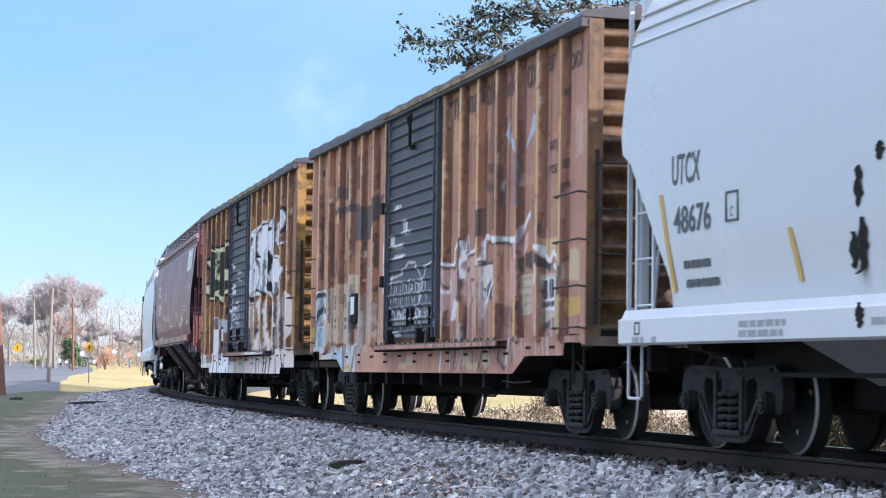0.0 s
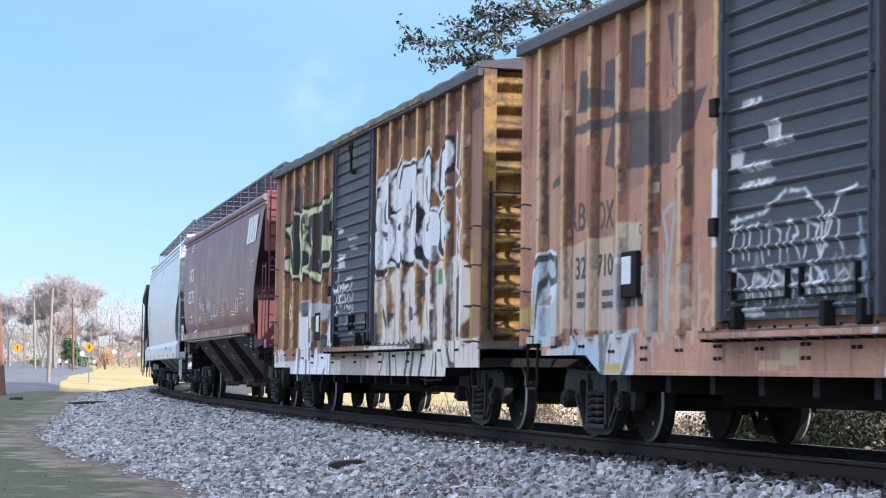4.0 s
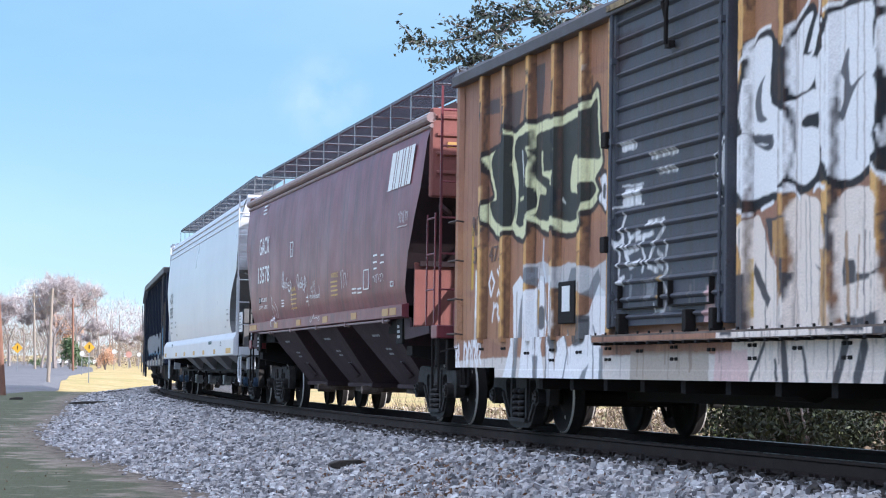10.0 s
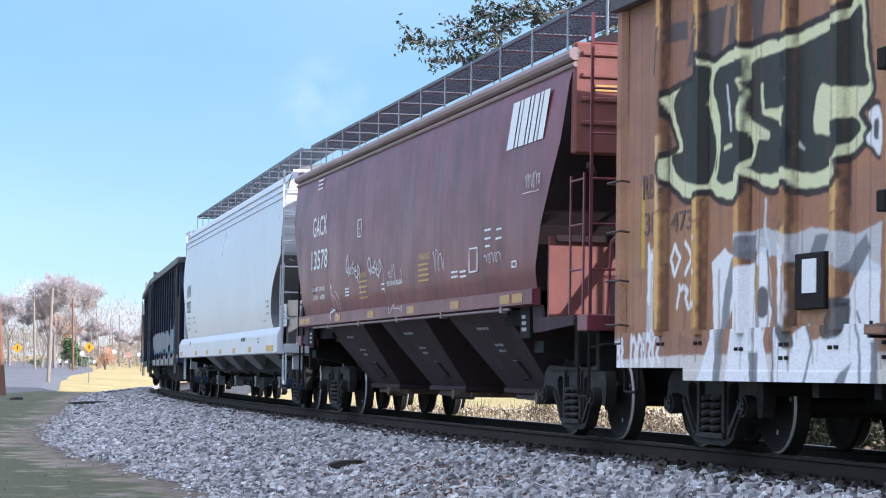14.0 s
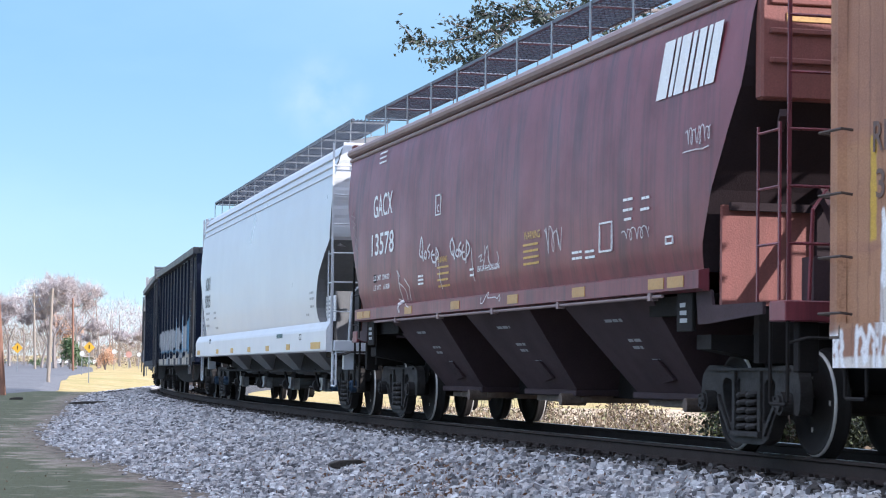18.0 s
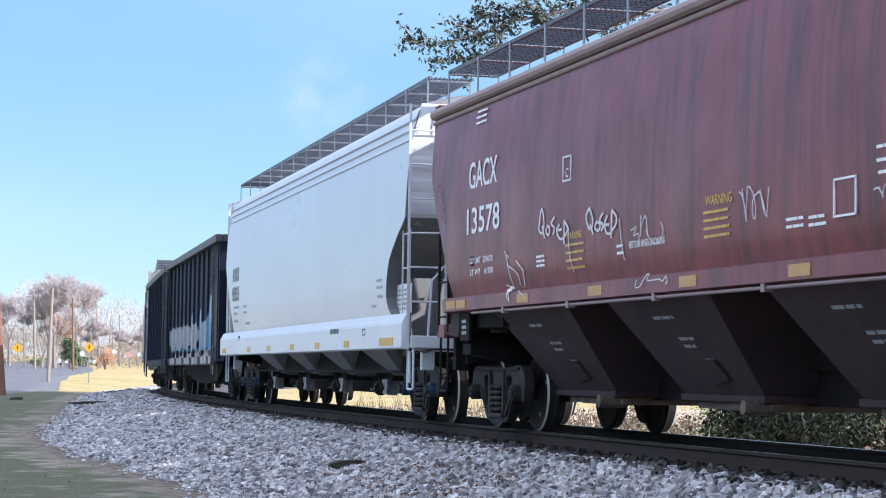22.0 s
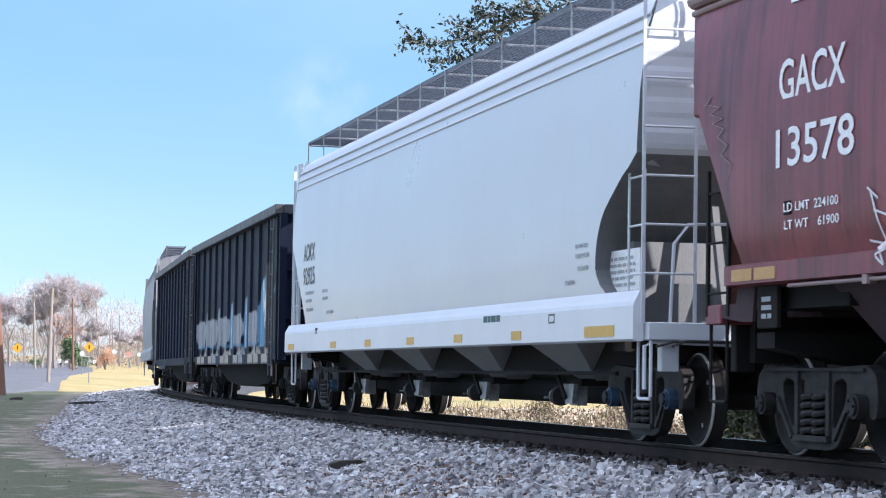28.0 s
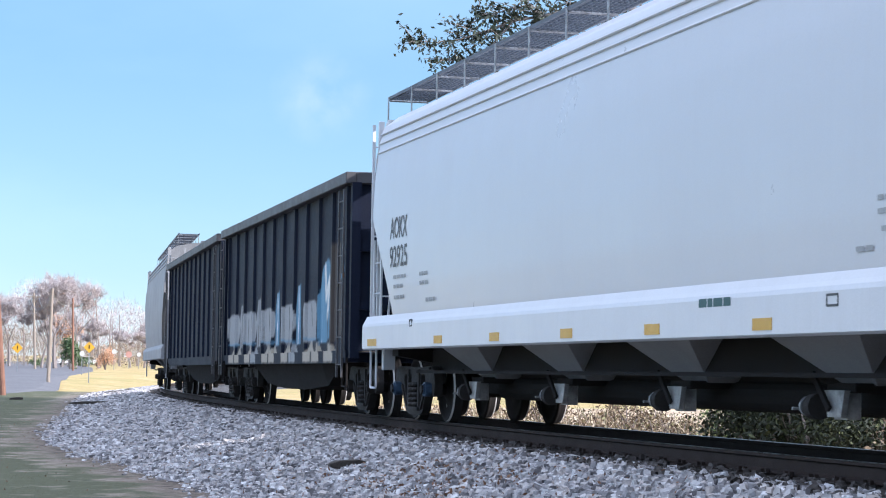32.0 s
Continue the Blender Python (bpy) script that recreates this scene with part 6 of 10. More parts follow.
    s.line([(-3.53, 2.57), (-3.42, 2.52)], 0.035, (0.62, 0.64, 0.60), 0.85)
    s.area(s.soft([(-2.30, 2.75), (-2.07, 2.75), (-2.06, 2.33), (-2.20, 2.37), (-2.36, 2.51), (-2.24, 2.62)]), K, 0.9)
    s.area(s.soft([(-2.26, 2.69), (-2.07, 2.70), (-2.06, 2.37), (-2.19, 2.41), (-2.30, 2.50), (-2.20, 2.57)]), W, 0.93)
    s.area(s.soft([(-2.17, 2.61), (-2.11, 2.62), (-2.10, 2.48), (-2.17, 2.50)]), K, 0.9)
    # number patches and tape
    s.area([(7.01, 2.22), (7.14, 2.21), (7.10, 1.03), (7.00, 1.03)], (0.6, 0.38, 0.05), 0.9)
    s.area([(-7.16, 2.50), (-7.06, 2.50), (-7.05, 1.71), (-7.16, 1.71)], (0.6, 0.38, 0.05), 0.85)
    s.area([(5.30, 2.04), (5.53, 2.04), (5.53, 1.84), (5.29, 1.84)], (0.08, 0.34, 0.12), 0.95)
    s.area([(-6.99, 1.02), (-6.97, 1.86), (-6.70, 1.91), (-6.62, 1.42), (-6.72, 0.97)], (0.78, 0.76, 0.76), 0.7)
    s.tag(-6.98, -6.64, 1.37, 1.91, W, 1, 0.07)
    s.line([(-6.26, 1.89), (-6.36, 1.76), (-6.26, 1.61), (-6.13, 1.76), (-6.26, 1.89)], 0.05, W)
    s.line([(-6.00, 1.90), (-5.64, 1.61)], 0.05, W)
    s.line([(-6.00, 1.61), (-5.64, 1.92)], 0.05, W)
    s.tag(-6.20, -5.59, 1.30, 1.53, W, 2, 0.05)
    s.tag(-7.95, -7.49, 0.74, 1.03, W, 3, 0.06)
    s.tag(-7.33, -6.51, 0.77, 1.07, W, 4, 0.06)
    s.runs(-7.5, 7.5, 4.2, 0.7, (0.13, 0.06, 0.045), 70, 0.55, 0.014)
    s.runs(1.5, 7.4, 2.0, 0.7, (0.08, 0.07, 0.075), 22, 0.85, 0.014)
    s.runs(-7.4, 7.4, 1.3, 0.66, (0.20, 0.12, 0.09), 50, 0.55, 0.02)
    rust_shade_feet(s, POSTS_POOL, 1.1, 0.35)
    return s


def spray_pool_door():
    s = Spray(5)
    s.area([(1.42, 2.77), (1.23, 2.74), (1.12, 2.66), (1.06, 2.53), (1.12, 2.36), (1.25, 2.21), (1.44, 2.13)], K, 0.95)
    s.area([(1.34, 2.72), (1.20, 2.65), (1.14, 2.52), (1.19, 2.41), (1.34, 2.33), (1.37, 2.53)], W, 0.85)
    s.line(s.curve([(1.39, 2.76), (1.23, 2.74), (1.12, 2.66), (1.06, 2.53), (1.12, 2.36), (1.25, 2.21), (1.44, 2.13)]), 0.035, W, 0.93)
    s.line([(-1.71, 2.04), (-1.55, 1.96), (-1.48, 1.86), (-1.50, 1.68)], 0.055, W, 0.85)
    s.line([(-1.55, 1.96), (-1.38, 2.02), (-1.44, 2.10), (-1.31, 2.25)], 0.055, W, 0.85)
    s.line([(-1.41, 2.02), (-1.33, 1.90), (-1.25, 1.79)], 0.055, W, 0.85)
    s.line([(-1.24, 2.09), (-1.17, 2.01), (-1.28, 1.87), (-1.17, 1.73), (-0.89, 1.78)], 0.055, W, 0.85)
    s.line([(-1.17, 2.01), (-0.90, 2.07)], 0.055, W, 0.85)
    s.line([(-1.22, 1.88), (-0.94, 1.91)], 0.055, W, 0.85)
    s.line([(-1.00, 2.00), (-0.53, 2.03)], 0.055, W, 0.85)
    s.line([(-0.77, 2.01), (-0.85, 1.92), (-0.75, 1.81), (-0.82, 1.69)], 0.055, W, 0.85)
    s.line([(-0.66, 2.13), (-0.24, 2.14), (-0.21, 2.08), (-0.49, 1.92), (-0.62, 1.80), (-0.65, 1.72), (-0.40, 1.67)], 0.055, W, 0.85)
    s.line([(-0.14, 1.92), (-0.20, 1.77), (-0.14, 1.68), (-0.26, 1.57), (-0.16, 1.47)], 0.055, W, 0.85)
    s.line([(-0.39, 1.85), (-0.28, 1.80), (-0.40, 1.73), (-0.27, 1.69)], 0.055, W, 0.85)
    s.line([(-1.40, 2.92), (-1.33, 2.92)], 0.09, W, 0.8)
    s.line([(-1.30, 2.92), (-1.23, 2.92)], 0.09, W, 0.8)
    s.line([(-1.20, 2.92), (-1.14, 2.92)], 0.09, W, 0.8)
    s.line([(-1.11, 2.92), (-1.04, 2.92)], 0.09, W, 0.8)
    s.line([(-0.57, 2.76), (-0.52, 2.76)], 0.06, W, 0.8)
    s.line([(-0.49, 2.76), (-0.44, 2.76)], 0.06, W, 0.8)
    s.line([(-0.42, 2.76), (-0.36, 2.76)], 0.06, W, 0.8)
    s.line([(-0.33, 2.76), (-0.27, 2.76)], 0.06, W, 0.8)
    s.line([(-0.25, 2.76), (-0.20, 2.76)], 0.06, W, 0.8)
    s.line([(-0.18, 2.76), (-0.12, 2.76)], 0.06, W, 0.8)
    s.line([(-0.10, 2.76), (-0.05, 2.76)], 0.06, W, 0.8)
    s.line([(-0.03, 2.76), (0.03, 2.76)], 0.06, W, 0.8)
    s.line([(0.06, 2.76), (0.11, 2.76)], 0.06, W, 0.8)
    s.line([(-0.34, 2.60), (-0.28, 2.60)], 0.06, W, 0.8)
    s.line([(-0.26, 2.60), (-0.21, 2.60)], 0.06, W, 0.8)
    s.line([(-0.18, 2.60), (-0.13, 2.60)], 0.06, W, 0.8)
    s.line([(-0.11, 2.60), (-0.06, 2.60)], 0.06, W, 0.8)
    s.line([(-0.03, 2.60), (0.03, 2.60)], 0.06, W, 0.8)
    s.line([(0.05, 2.60), (0.10, 2.59)], 0.06, W, 0.8)
    s.line([(-1.30, 2.46), (-1.22, 2.46)], 0.09, W, 0.8)
    s.line([(-1.18, 2.46), (-1.10, 2.46)], 0.09, W, 0.8)
    s.line([(-1.07, 2.46), (-0.97, 2.46)], 0.09, W, 0.8)
    s.line([(-0.94, 2.46), (-0.86, 2.46)], 0.09, W, 0.8)
    s.line([(-1.36, 2.38), (-1.27, 2.38)], 0.09, W, 0.8)
    s.line([(-1.23, 2.38), (-1.15, 2.38)], 0.09, W, 0.8)
    s.line([(-1.11, 2.38), (-1.02, 2.38)], 0.09, W, 0.8)
    s.line([(-0.98, 2.38), (-0.90, 2.37)], 0.09, W, 0.8)
    s.line([(-1.49, 1.63), (-1.43, 1.63)], 0.05, W, 0.8)
    s.line([(-1.41, 1.63), (-1.35, 1.64)], 0.05, W, 0.8)
    s.line([(-1.50, 1.58), (-1.43, 1.58)], 0.05, W, 0.8)
    s.line([(-1.41, 1.58), (-1.35, 1.58)], 0.05, W, 0.8)
    s.line([(-1.30, 1.08), (-1.24, 1.08)], 0.05, W, 0.8)
    s.line([(-1.22, 1.08), (-1.16, 1.09)], 0.05, W, 0.8)
    s.line([(-1.14, 1.09), (-1.09, 1.09)], 0.05, W, 0.8)
    s.line([(-1.07, 1.09), (-1.01, 1.10)], 0.05, W, 0.8)
    s.line([(-0.99, 1.10), (-0.93, 1.10)], 0.05, W, 0.8)
    s.line([(-0.91, 1.10), (-0.85, 1.10)], 0.05, W, 0.8)
    s.line([(-1.42, 2.54), (-0.81, 2.52)], 0.02, W, 0.8)
    s.line([(-1.72, 2.34), (-0.78, 2.33)], 0.02, W, 0.8)
    s.line([(-1.31, 1.12), (-0.82, 1.14), (-0.82, 1.06), (-1.31, 1.03), (-1.31, 1.12)], 0.015, W, 0.8)
    s.area([(-0.37, 1.62), (-0.27, 1.62), (-0.29, 1.54), (-0.37, 1.55)], (0.62, 0.40, 0.14), 0.8)
    s.area([(-0.38, 1.48), (-0.25, 1.48), (-0.27, 1.38), (-0.37, 1.37)], (0.62, 0.40, 0.14), 0.8)
    s.line([(-0.49, 1.36), (-0.44, 1.28), (-0.20, 1.29), (-0.18, 1.35)], 0.03, W, 0.7)
    s.area([(-1.17, 1.66), (-1.10, 1.66), (-1.13, 1.38), (-1.20, 1.40)], (0.45, 0.46, 0.48), 0.4)
    s.area([(-0.71, 1.59), (-0.45, 1.60), (-0.51, 1.41), (-0.70, 1.39)], (0.45, 0.46, 0.48), 0.4)
    s.area([(0.77, 1.05), (0.87, 1.49), (1.06, 1.49), (1.03, 1.04)], PINK, 0.85)
    s.area([(-1.73, 4.07), (-0.80, 4.06), (-0.90, 3.87), (-1.31, 3.77), (-1.72, 3.58)], (0.06, 0.04, 0.045), 0.6)
    s.runs(-1.3, 1.2, 4.0, 1.2, (0.08, 0.075, 0.075), 22, 0.45, 0.06)
    s.runs(-1.3, 1.2, 1.6, 1.2, (0.22, 0.2, 0.19), 9, 0.5, 0.04)
    return s


def spray_dull_car():
    """A dull brown side with slate blocks, a faded pink and white piece, pale blue and beige patches."""
    s = Spray(8)
    panel_tones(s, POSTS_DULL, ((0.26, 0.13, 0.12), (0.62, 0.38, 0.24), (0.36, 0.19, 0.17), (0.45, 0.22, 0.14), (0.30, 0.13, 0.09)))
    worn_lit_posts(s, ((0.80, 0.50, 0.23), (0.76, 0.44, 0.18), (0.74, 0.50, 0.30), (0.62, 0.34, 0.16)), POSTS_DULL)
    chipped(s, 130, 1.1, 4.2, POSTS_DULL)
    for a in ([(-5.84, 3.87), (-5.37, 3.85), (-5.40, 3.45), (-5.87, 3.45)], [(-5.04, 3.87), (-4.58, 3.87), (-4.61, 3.34), (-5.06, 3.41)], [(-4.26, 4.03), (-3.76, 4.01), (-3.79, 3.46), (-4.28, 3.51)], [(-6.02, 3.31), (-3.79, 3.27), (-3.80, 3.16), (-6.02, 3.21)],
              [(-4.30, 3.20), (-3.14, 3.19), (-3.17, 2.67), (-4.32, 2.71)], [(-3.14, 3.25), (-2.25, 3.29), (-2.54, 2.98), (-2.86, 2.73), (-3.15, 2.77)], [(-6.56, 3.42), (-6.35, 3.80), (-6.13, 3.76), (-6.32, 3.38)],
              [(-5.01, 2.81), (-4.72, 3.40), (-4.47, 3.38), (-4.63, 2.72)], [(-5.91, 3.44), (-5.77, 3.71), (-4.57, 3.51), (-4.58, 3.42), (-5.73, 3.42)], [(-6.21, 3.01), (-6.35, 2.74), (-6.71, 2.69), (-6.71, 2.77), (-6.40, 2.86)], [(-3.29, 4.09), (-3.08, 4.09), (-3.13, 3.40), (-3.05, 3.34)]):
        s.area(a, SLATE, 0.82)
    # near half: faded marks high up
    s.area([(4.37, 3.50), (4.59, 3.67), (4.62, 3.59), (4.53, 3.53), (4.82, 3.34), (4.75, 3.25)], (0.46, 0.57, 0.66), 0.85)
    s.area([(5.55, 3.62), (5.93, 3.52), (5.52, 3.37), (5.26, 3.24), (5.23, 3.24), (5.38, 3.39)], (0.46, 0.57, 0.66), 0.85)
    s.area([(5.07, 3.21), (5.19, 3.19), (5.19, 2.59), (5.08, 2.60)], (0.15, 0.21, 0.25), 0.85)
    s.area([(4.32, 3.10), (4.36, 3.07), (4.37, 2.60), (4.32, 2.62)], (0.09, 0.06, 0.06), 0.75)
    s.area([(3.09, 2.66), (3.49, 2.68), (3.48, 2.34), (3.10, 2.34)], INK, 0.85)
    s.tag(7.20, 7.61, 2.91, 3.50, (0.74, 0.60, 0.52), 4, 0.018, 0.85)
    # pink and white piece with dark edges, patches and a framed notice
    s.area([(1.31, 2.01), (2.16, 2.00), (2.17, 1.75), (1.85, 1.37), (1.67, 1.29), (1.23, 1.73)], (0.66, 0.42, 0.37), 0.92)
    s.line(s.curve([(1.27, 2.12), (1.96, 2.06), (2.02, 2.25), (2.19, 2.35)]), 0.06, W, 0.92)
    s.line(s.curve([(1.27, 2.12), (1.17, 1.96), (1.32, 1.83), (1.77, 1.72), (1.80, 1.87)]), 0.05, W, 0.92)
    s.line(s.curve([(1.35, 2.07), (2.03, 2.02)]), 0.03, INK, 0.92)
    s.line(s.curve([(1.35, 2.04), (1.60, 1.88), (1.76, 1.77)]), 0.03, INK, 0.92)
    s.area([(2.19, 2.35), (2.60, 2.38), (2.60, 1.57), (2.14, 1.61)], INK, 0.88)
    s.area([(2.01, 1.64), (2.14, 1.58), (2.10, 1.37), (1.82, 1.35)], W, 0.92)
    s.area([(2.63, 2.08), (3.33, 2.19), (3.07, 1.76), (2.89, 1.61), (2.66, 1.46), (2.61, 1.67), (2.62, 1.94)], (0.66, 0.42, 0.37), 0.92)
    s.line(s.curve([(2.61, 1.89), (2.63, 2.13), (3.33, 2.21)]), 0.06, W, 0.92)
    s.line(s.curve([(2.64, 2.22), (2.68, 2.40), (2.80, 2.20)]), 0.03, W, 0.92)
    s.line(s.curve([(2.63, 2.13), (3.03, 2.16)]), 0.03, INK, 0.92)
    s.area([(2.65, 1.97), (2.80, 2.02), (2.73, 1.91)], INK, 0.92)
    s.line(s.curve([(2.60, 2.32), (2.62, 2.13)]), 0.05, W, 0.92)
    s.line(s.curve([(3.07, 1.82), (2.84, 1.83), (2.89, 1.61), (3.04, 1.59)]), 0.025, INK, 0.92)
    s.area([(3.03, 2.19), (3.33, 2.17), (3.39, 1.23), (3.04, 1.24)], (0.74, 0.56, 0.34), 0.92)
    s.area([(3.46, 1.98), (3.95, 2.00), (3.92, 1.62), (3.63, 1.53), (3.50, 1.33), (3.48, 1.23), (3.46, 1.64)], (0.88, 0.76, 0.72), 0.92)
    s.line(s.curve([(3.41, 2.03), (3.50, 2.08), (3.57, 2.33), (3.94, 2.25)]), 0.07, W, 0.92)
    s.line(s.curve([(3.46, 2.03), (3.62, 2.05), (3.66, 2.25), (3.90, 2.22)]), 0.03, INK, 0.92)
    s.line(s.curve([(3.50, 2.01), (3.91, 2.00)]), 0.03, INK, 0.92)
    s.area([(3.49, 1.72), (3.63, 1.71), (3.53, 1.64)], INK, 0.92)
    s.area([(3.63, 1.74), (3.87, 1.83), (3.85, 1.57), (3.59, 1.56)], INK, 0.92)
    s.line(s.curve([(3.59, 1.53), (3.88, 1.80)]), 0.05, W, 0.92)
    s.area([(4.26, 2.20), (4.71, 2.15), (4.66, 1.49), (4.28, 1.51)], (0.58, 0.31, 0.21), 0.92)
    s.line(s.curve([(3.83, 2.29), (4.64, 2.24), (5.17, 2.21)]), 0.07, W, 0.92)
    s.line(s.curve([(4.32, 2.22), (4.65, 2.19), (4.73, 2.08)]), 0.03, INK, 0.92)
    s.area([(4.77, 2.22), (5.19, 2.14), (5.28, 2.23), (5.42, 2.31), (5.40, 2.13), (5.22, 2.00), (5.12, 1.98)], (0.80, 0.53, 0.50), 0.85)
    s.line(s.curve([(5.17, 2.19), (5.23, 2.33), (5.45, 2.48)]), 0.07, W, 0.92)
    s.area([(4.65, 1.98), (5.19, 1.97), (5.19, 1.57), (4.66, 1.54)], (0.68, 0.37, 0.33), 0.8)
    s.area([(5.20, 1.96), (5.26, 1.97), (5.26, 1.83), (5.20, 1.83)], (0.06, 0.22, 0.07), 0.92)
    s.area([(5.28, 2.04), (5.58, 2.07), (5.58, 1.86), (5.31, 1.89)], INK, 0.85)
    s.area([(5.21, 1.81), (5.64, 1.81), (5.67, 1.36), (5.21, 1.35)], (0.64, 0.52, 0.38), 0.9)
    s.line(s.curve([(5.22, 1.76), (5.55, 1.76)]), 0.03, (0.36, 0.30, 0.22), 0.7)
    s.line(s.curve([(5.22, 1.66), (5.55, 1.66)]), 0.03, (0.36, 0.30, 0.22), 0.7)
    s.line(s.curve([(5.22, 1.57), (5.55, 1.57)]), 0.03, (0.36, 0.30, 0.22), 0.7)
    s.line(s.curve([(5.22, 1.47), (5.55, 1.48)]), 0.03, (0.36, 0.30, 0.22), 0.7)
    s.area([(6.06, 1.78), (6.49, 1.78), (6.49, 1.21), (6.07, 1.21)], (0.66, 0.56, 0.46), 0.85)
    s.area([(6.06, 2.17), (6.51, 2.16), (6.48, 2.01), (6.27, 1.93), (6.06, 2.08)], (0.74, 0.54, 0.28), 0.9)
    s.area([(6.98, 2.01), (7.33, 2.00), (7.33, 1.67), (6.98, 1.68)], (0.70, 0.55, 0.33), 0.9)
    s.area([(6.95, 1.50), (7.41, 1.50), (7.41, 1.31), (6.95, 1.30)], (0.70, 0.42, 0.11), 0.92)
    s.area([(5.70, 2.06), (6.06, 2.01), (6.21, 1.91), (6.38, 1.88), (6.32, 1.79), (6.08, 1.85), (5.70, 1.94)], INK, 0.92)
    s.line(s.curve([(5.61, 2.11), (6.05, 2.07), (6.10, 1.99), (6.27, 1.92), (6.41, 2.01), (6.54, 1.91)]), 0.06, W, 0.92)
    s.area([(5.66, 1.92), (5.98, 1.90), (5.98, 1.67), (5.67, 1.71)], W, 0.8)
    s.area([(6.38, 1.86), (6.49, 1.90), (6.52, 1.78)], W, 0.92)
    s.area([(6.56, 1.87), (6.91, 1.84), (6.89, 1.54), (6.56, 1.56)], INK, 0.85)
    s.area([(6.93, 1.87), (6.94, 1.84), (6.94, 1.67), (6.92, 1.71)], W, 0.8)
    s.area([(6.08, 1.74), (6.46, 1.73), (6.46, 1.38), (6.08, 1.39)], W, 0.97)
    s.area([(6.08, 1.71), (6.19, 1.72), (6.20, 1.51), (6.08, 1.50)], INK, 0.97)
    s.area([(6.25, 1.72), (6.43, 1.72), (6.43, 1.52), (6.25, 1.51)], INK, 0.97)
    s.area([(6.08, 1.48), (6.44, 1.48), (6.44, 1.42), (6.08, 1.41)], INK, 0.97)
    s.area([(6.09, 1.24), (6.44, 1.30), (6.44, 1.21), (6.11, 1.17)], INK, 0.92)
    s.area([(6.57, 1.51), (6.91, 1.50), (6.91, 1.15), (6.57, 1.16)], (0.68, 0.48, 0.18), 0.85)
    s.area([(4.28, 1.46), (4.79, 1.46), (5.13, 1.28), (4.67, 1.20), (4.28, 1.26)], (0.16, 0.08, 0.07), 0.65)
    s.area([(5.47, 1.56), (5.70, 1.69), (6.05, 1.44), (5.97, 1.26), (5.59, 1.18)], (0.60, 0.30, 0.27), 0.6)
    s.line([(1.55, 1.07), (1.44, 0.73)], 0.08, W, 0.8)
    s.line([(2.01, 1.04), (1.90, 0.76)], 0.06, (0.62, 0.44, 0.38), 0.8)
    s.line([(2.31, 1.03), (2.15, 0.73)], 0.06, INK, 0.8)
    s.line([(2.63, 1.03), (2.40, 0.73)], 0.07, (0.62, 0.44, 0.38), 0.8)
    s.line([(3.61, 1.02), (3.40, 0.74)], 0.07, INK, 0.8)
    s.line([(3.85, 1.01), (3.72, 0.74)], 0.05, (0.70, 0.60, 0.56), 0.8)
    s.line([(4.40, 1.06), (4.27, 0.86), (4.58, 0.74)], 0.06, INK, 0.8)
    s.line([(4.77, 1.08), (4.64, 0.81)], 0.06, W, 0.8)
    s.line([(5.08, 1.10), (4.90, 0.83)], 0.05, INK, 0.8)
    s.area([(-0.94, 0.82), (-0.52, 0.82), (-0.52, 0.73), (-0.94, 0.73)], (0.66, 0.46, 0.26), 0.85)
    s.area([(2.79, 0.83), (3.35, 0.82), (3.35, 0.73), (2.79, 0.73)], (0.66, 0.46, 0.26), 0.85)
    # far half: beige patch, pale blue letter, white sill
    s.area([(-6.16, 2.03), (-5.64, 2.07), (-5.65, 1.29), (-5.70, 1.17), (-6.20, 1.16)], BEIGE, 0.9)
    s.area([(-5.31, 2.07), (-4.69, 2.08), (-4.71, 1.14), (-5.34, 1.13)], BEIGE, 0.9)
    s.area([(-4.43, 2.19), (-3.93, 2.17), (-3.94, 1.88), (-4.44, 1.87)], (0.66, 0.54, 0.40), 0.9)
    s.area([(-5.62, 2.02), (-5.31, 2.03), (-5.33, 1.72), (-5.61, 1.74)], (0.30, 0.17, 0.11), 0.7)
    s.area([(-5.63, 1.69), (-5.33, 1.70), (-5.35, 1.37), (-5.63, 1.36)], (0.13, 0.10, 0.09), 0.85)
    s.area([(-5.60, 1.33), (-5.38, 1.37), (-5.36, 1.00), (-5.61, 1.03)], (0.62, 0.58, 0.55), 0.85)
    s.area([(-5.47, 1.28), (-5.37, 1.19), (-5.36, 0.98), (-5.45, 1.00)], K, 0.85)
    s.area([(-7.39, 1.00), (-7.37, 1.80), (-7.20, 1.88), (-7.01, 1.95), (-6.79, 1.99), (-6.57, 1.94), (-6.52, 1.70), (-6.62, 0.98)], (0.55, 0.66, 0.70), 0.9)
    s.line([(-7.44, 1.01), (-7.44, 1.56), (-7.39, 1.82), (-7.20, 1.91), (-6.97, 1.99), (-6.77, 2.02), (-6.59, 1.98)], 0.05, W, 0.9)
    s.line([(-7.26, 0.99), (-7.23, 1.81)], 0.07, K, 0.9)
    s.line([(-7.17, 1.84), (-6.97, 1.94), (-6.79, 1.97), (-6.59, 1.92), (-6.54, 1.80), (-6.56, 1.70), (-6.75, 1.68), (-6.84, 1.77), (-6.95, 1.63), (-7.08, 1.20)], 0.075, K, 0.9)
    s.area([(-6.95, 1.41), (-6.77, 1.63), (-6.57, 1.65), (-6.61, 1.51), (-6.81, 1.41)], W, 0.9)
    s.area([(-6.94, 1.44), (-6.87, 1.53), (-6.71, 1.54), (-6.78, 1.43)], (0.35, 0.17, 0.12), 0.8)
    s.area([(-6.48, 1.91), (-6.20, 1.91), (-6.22, 1.37), (-6.47, 1.36)], (0.52, 0.66, 0.78), 0.9)
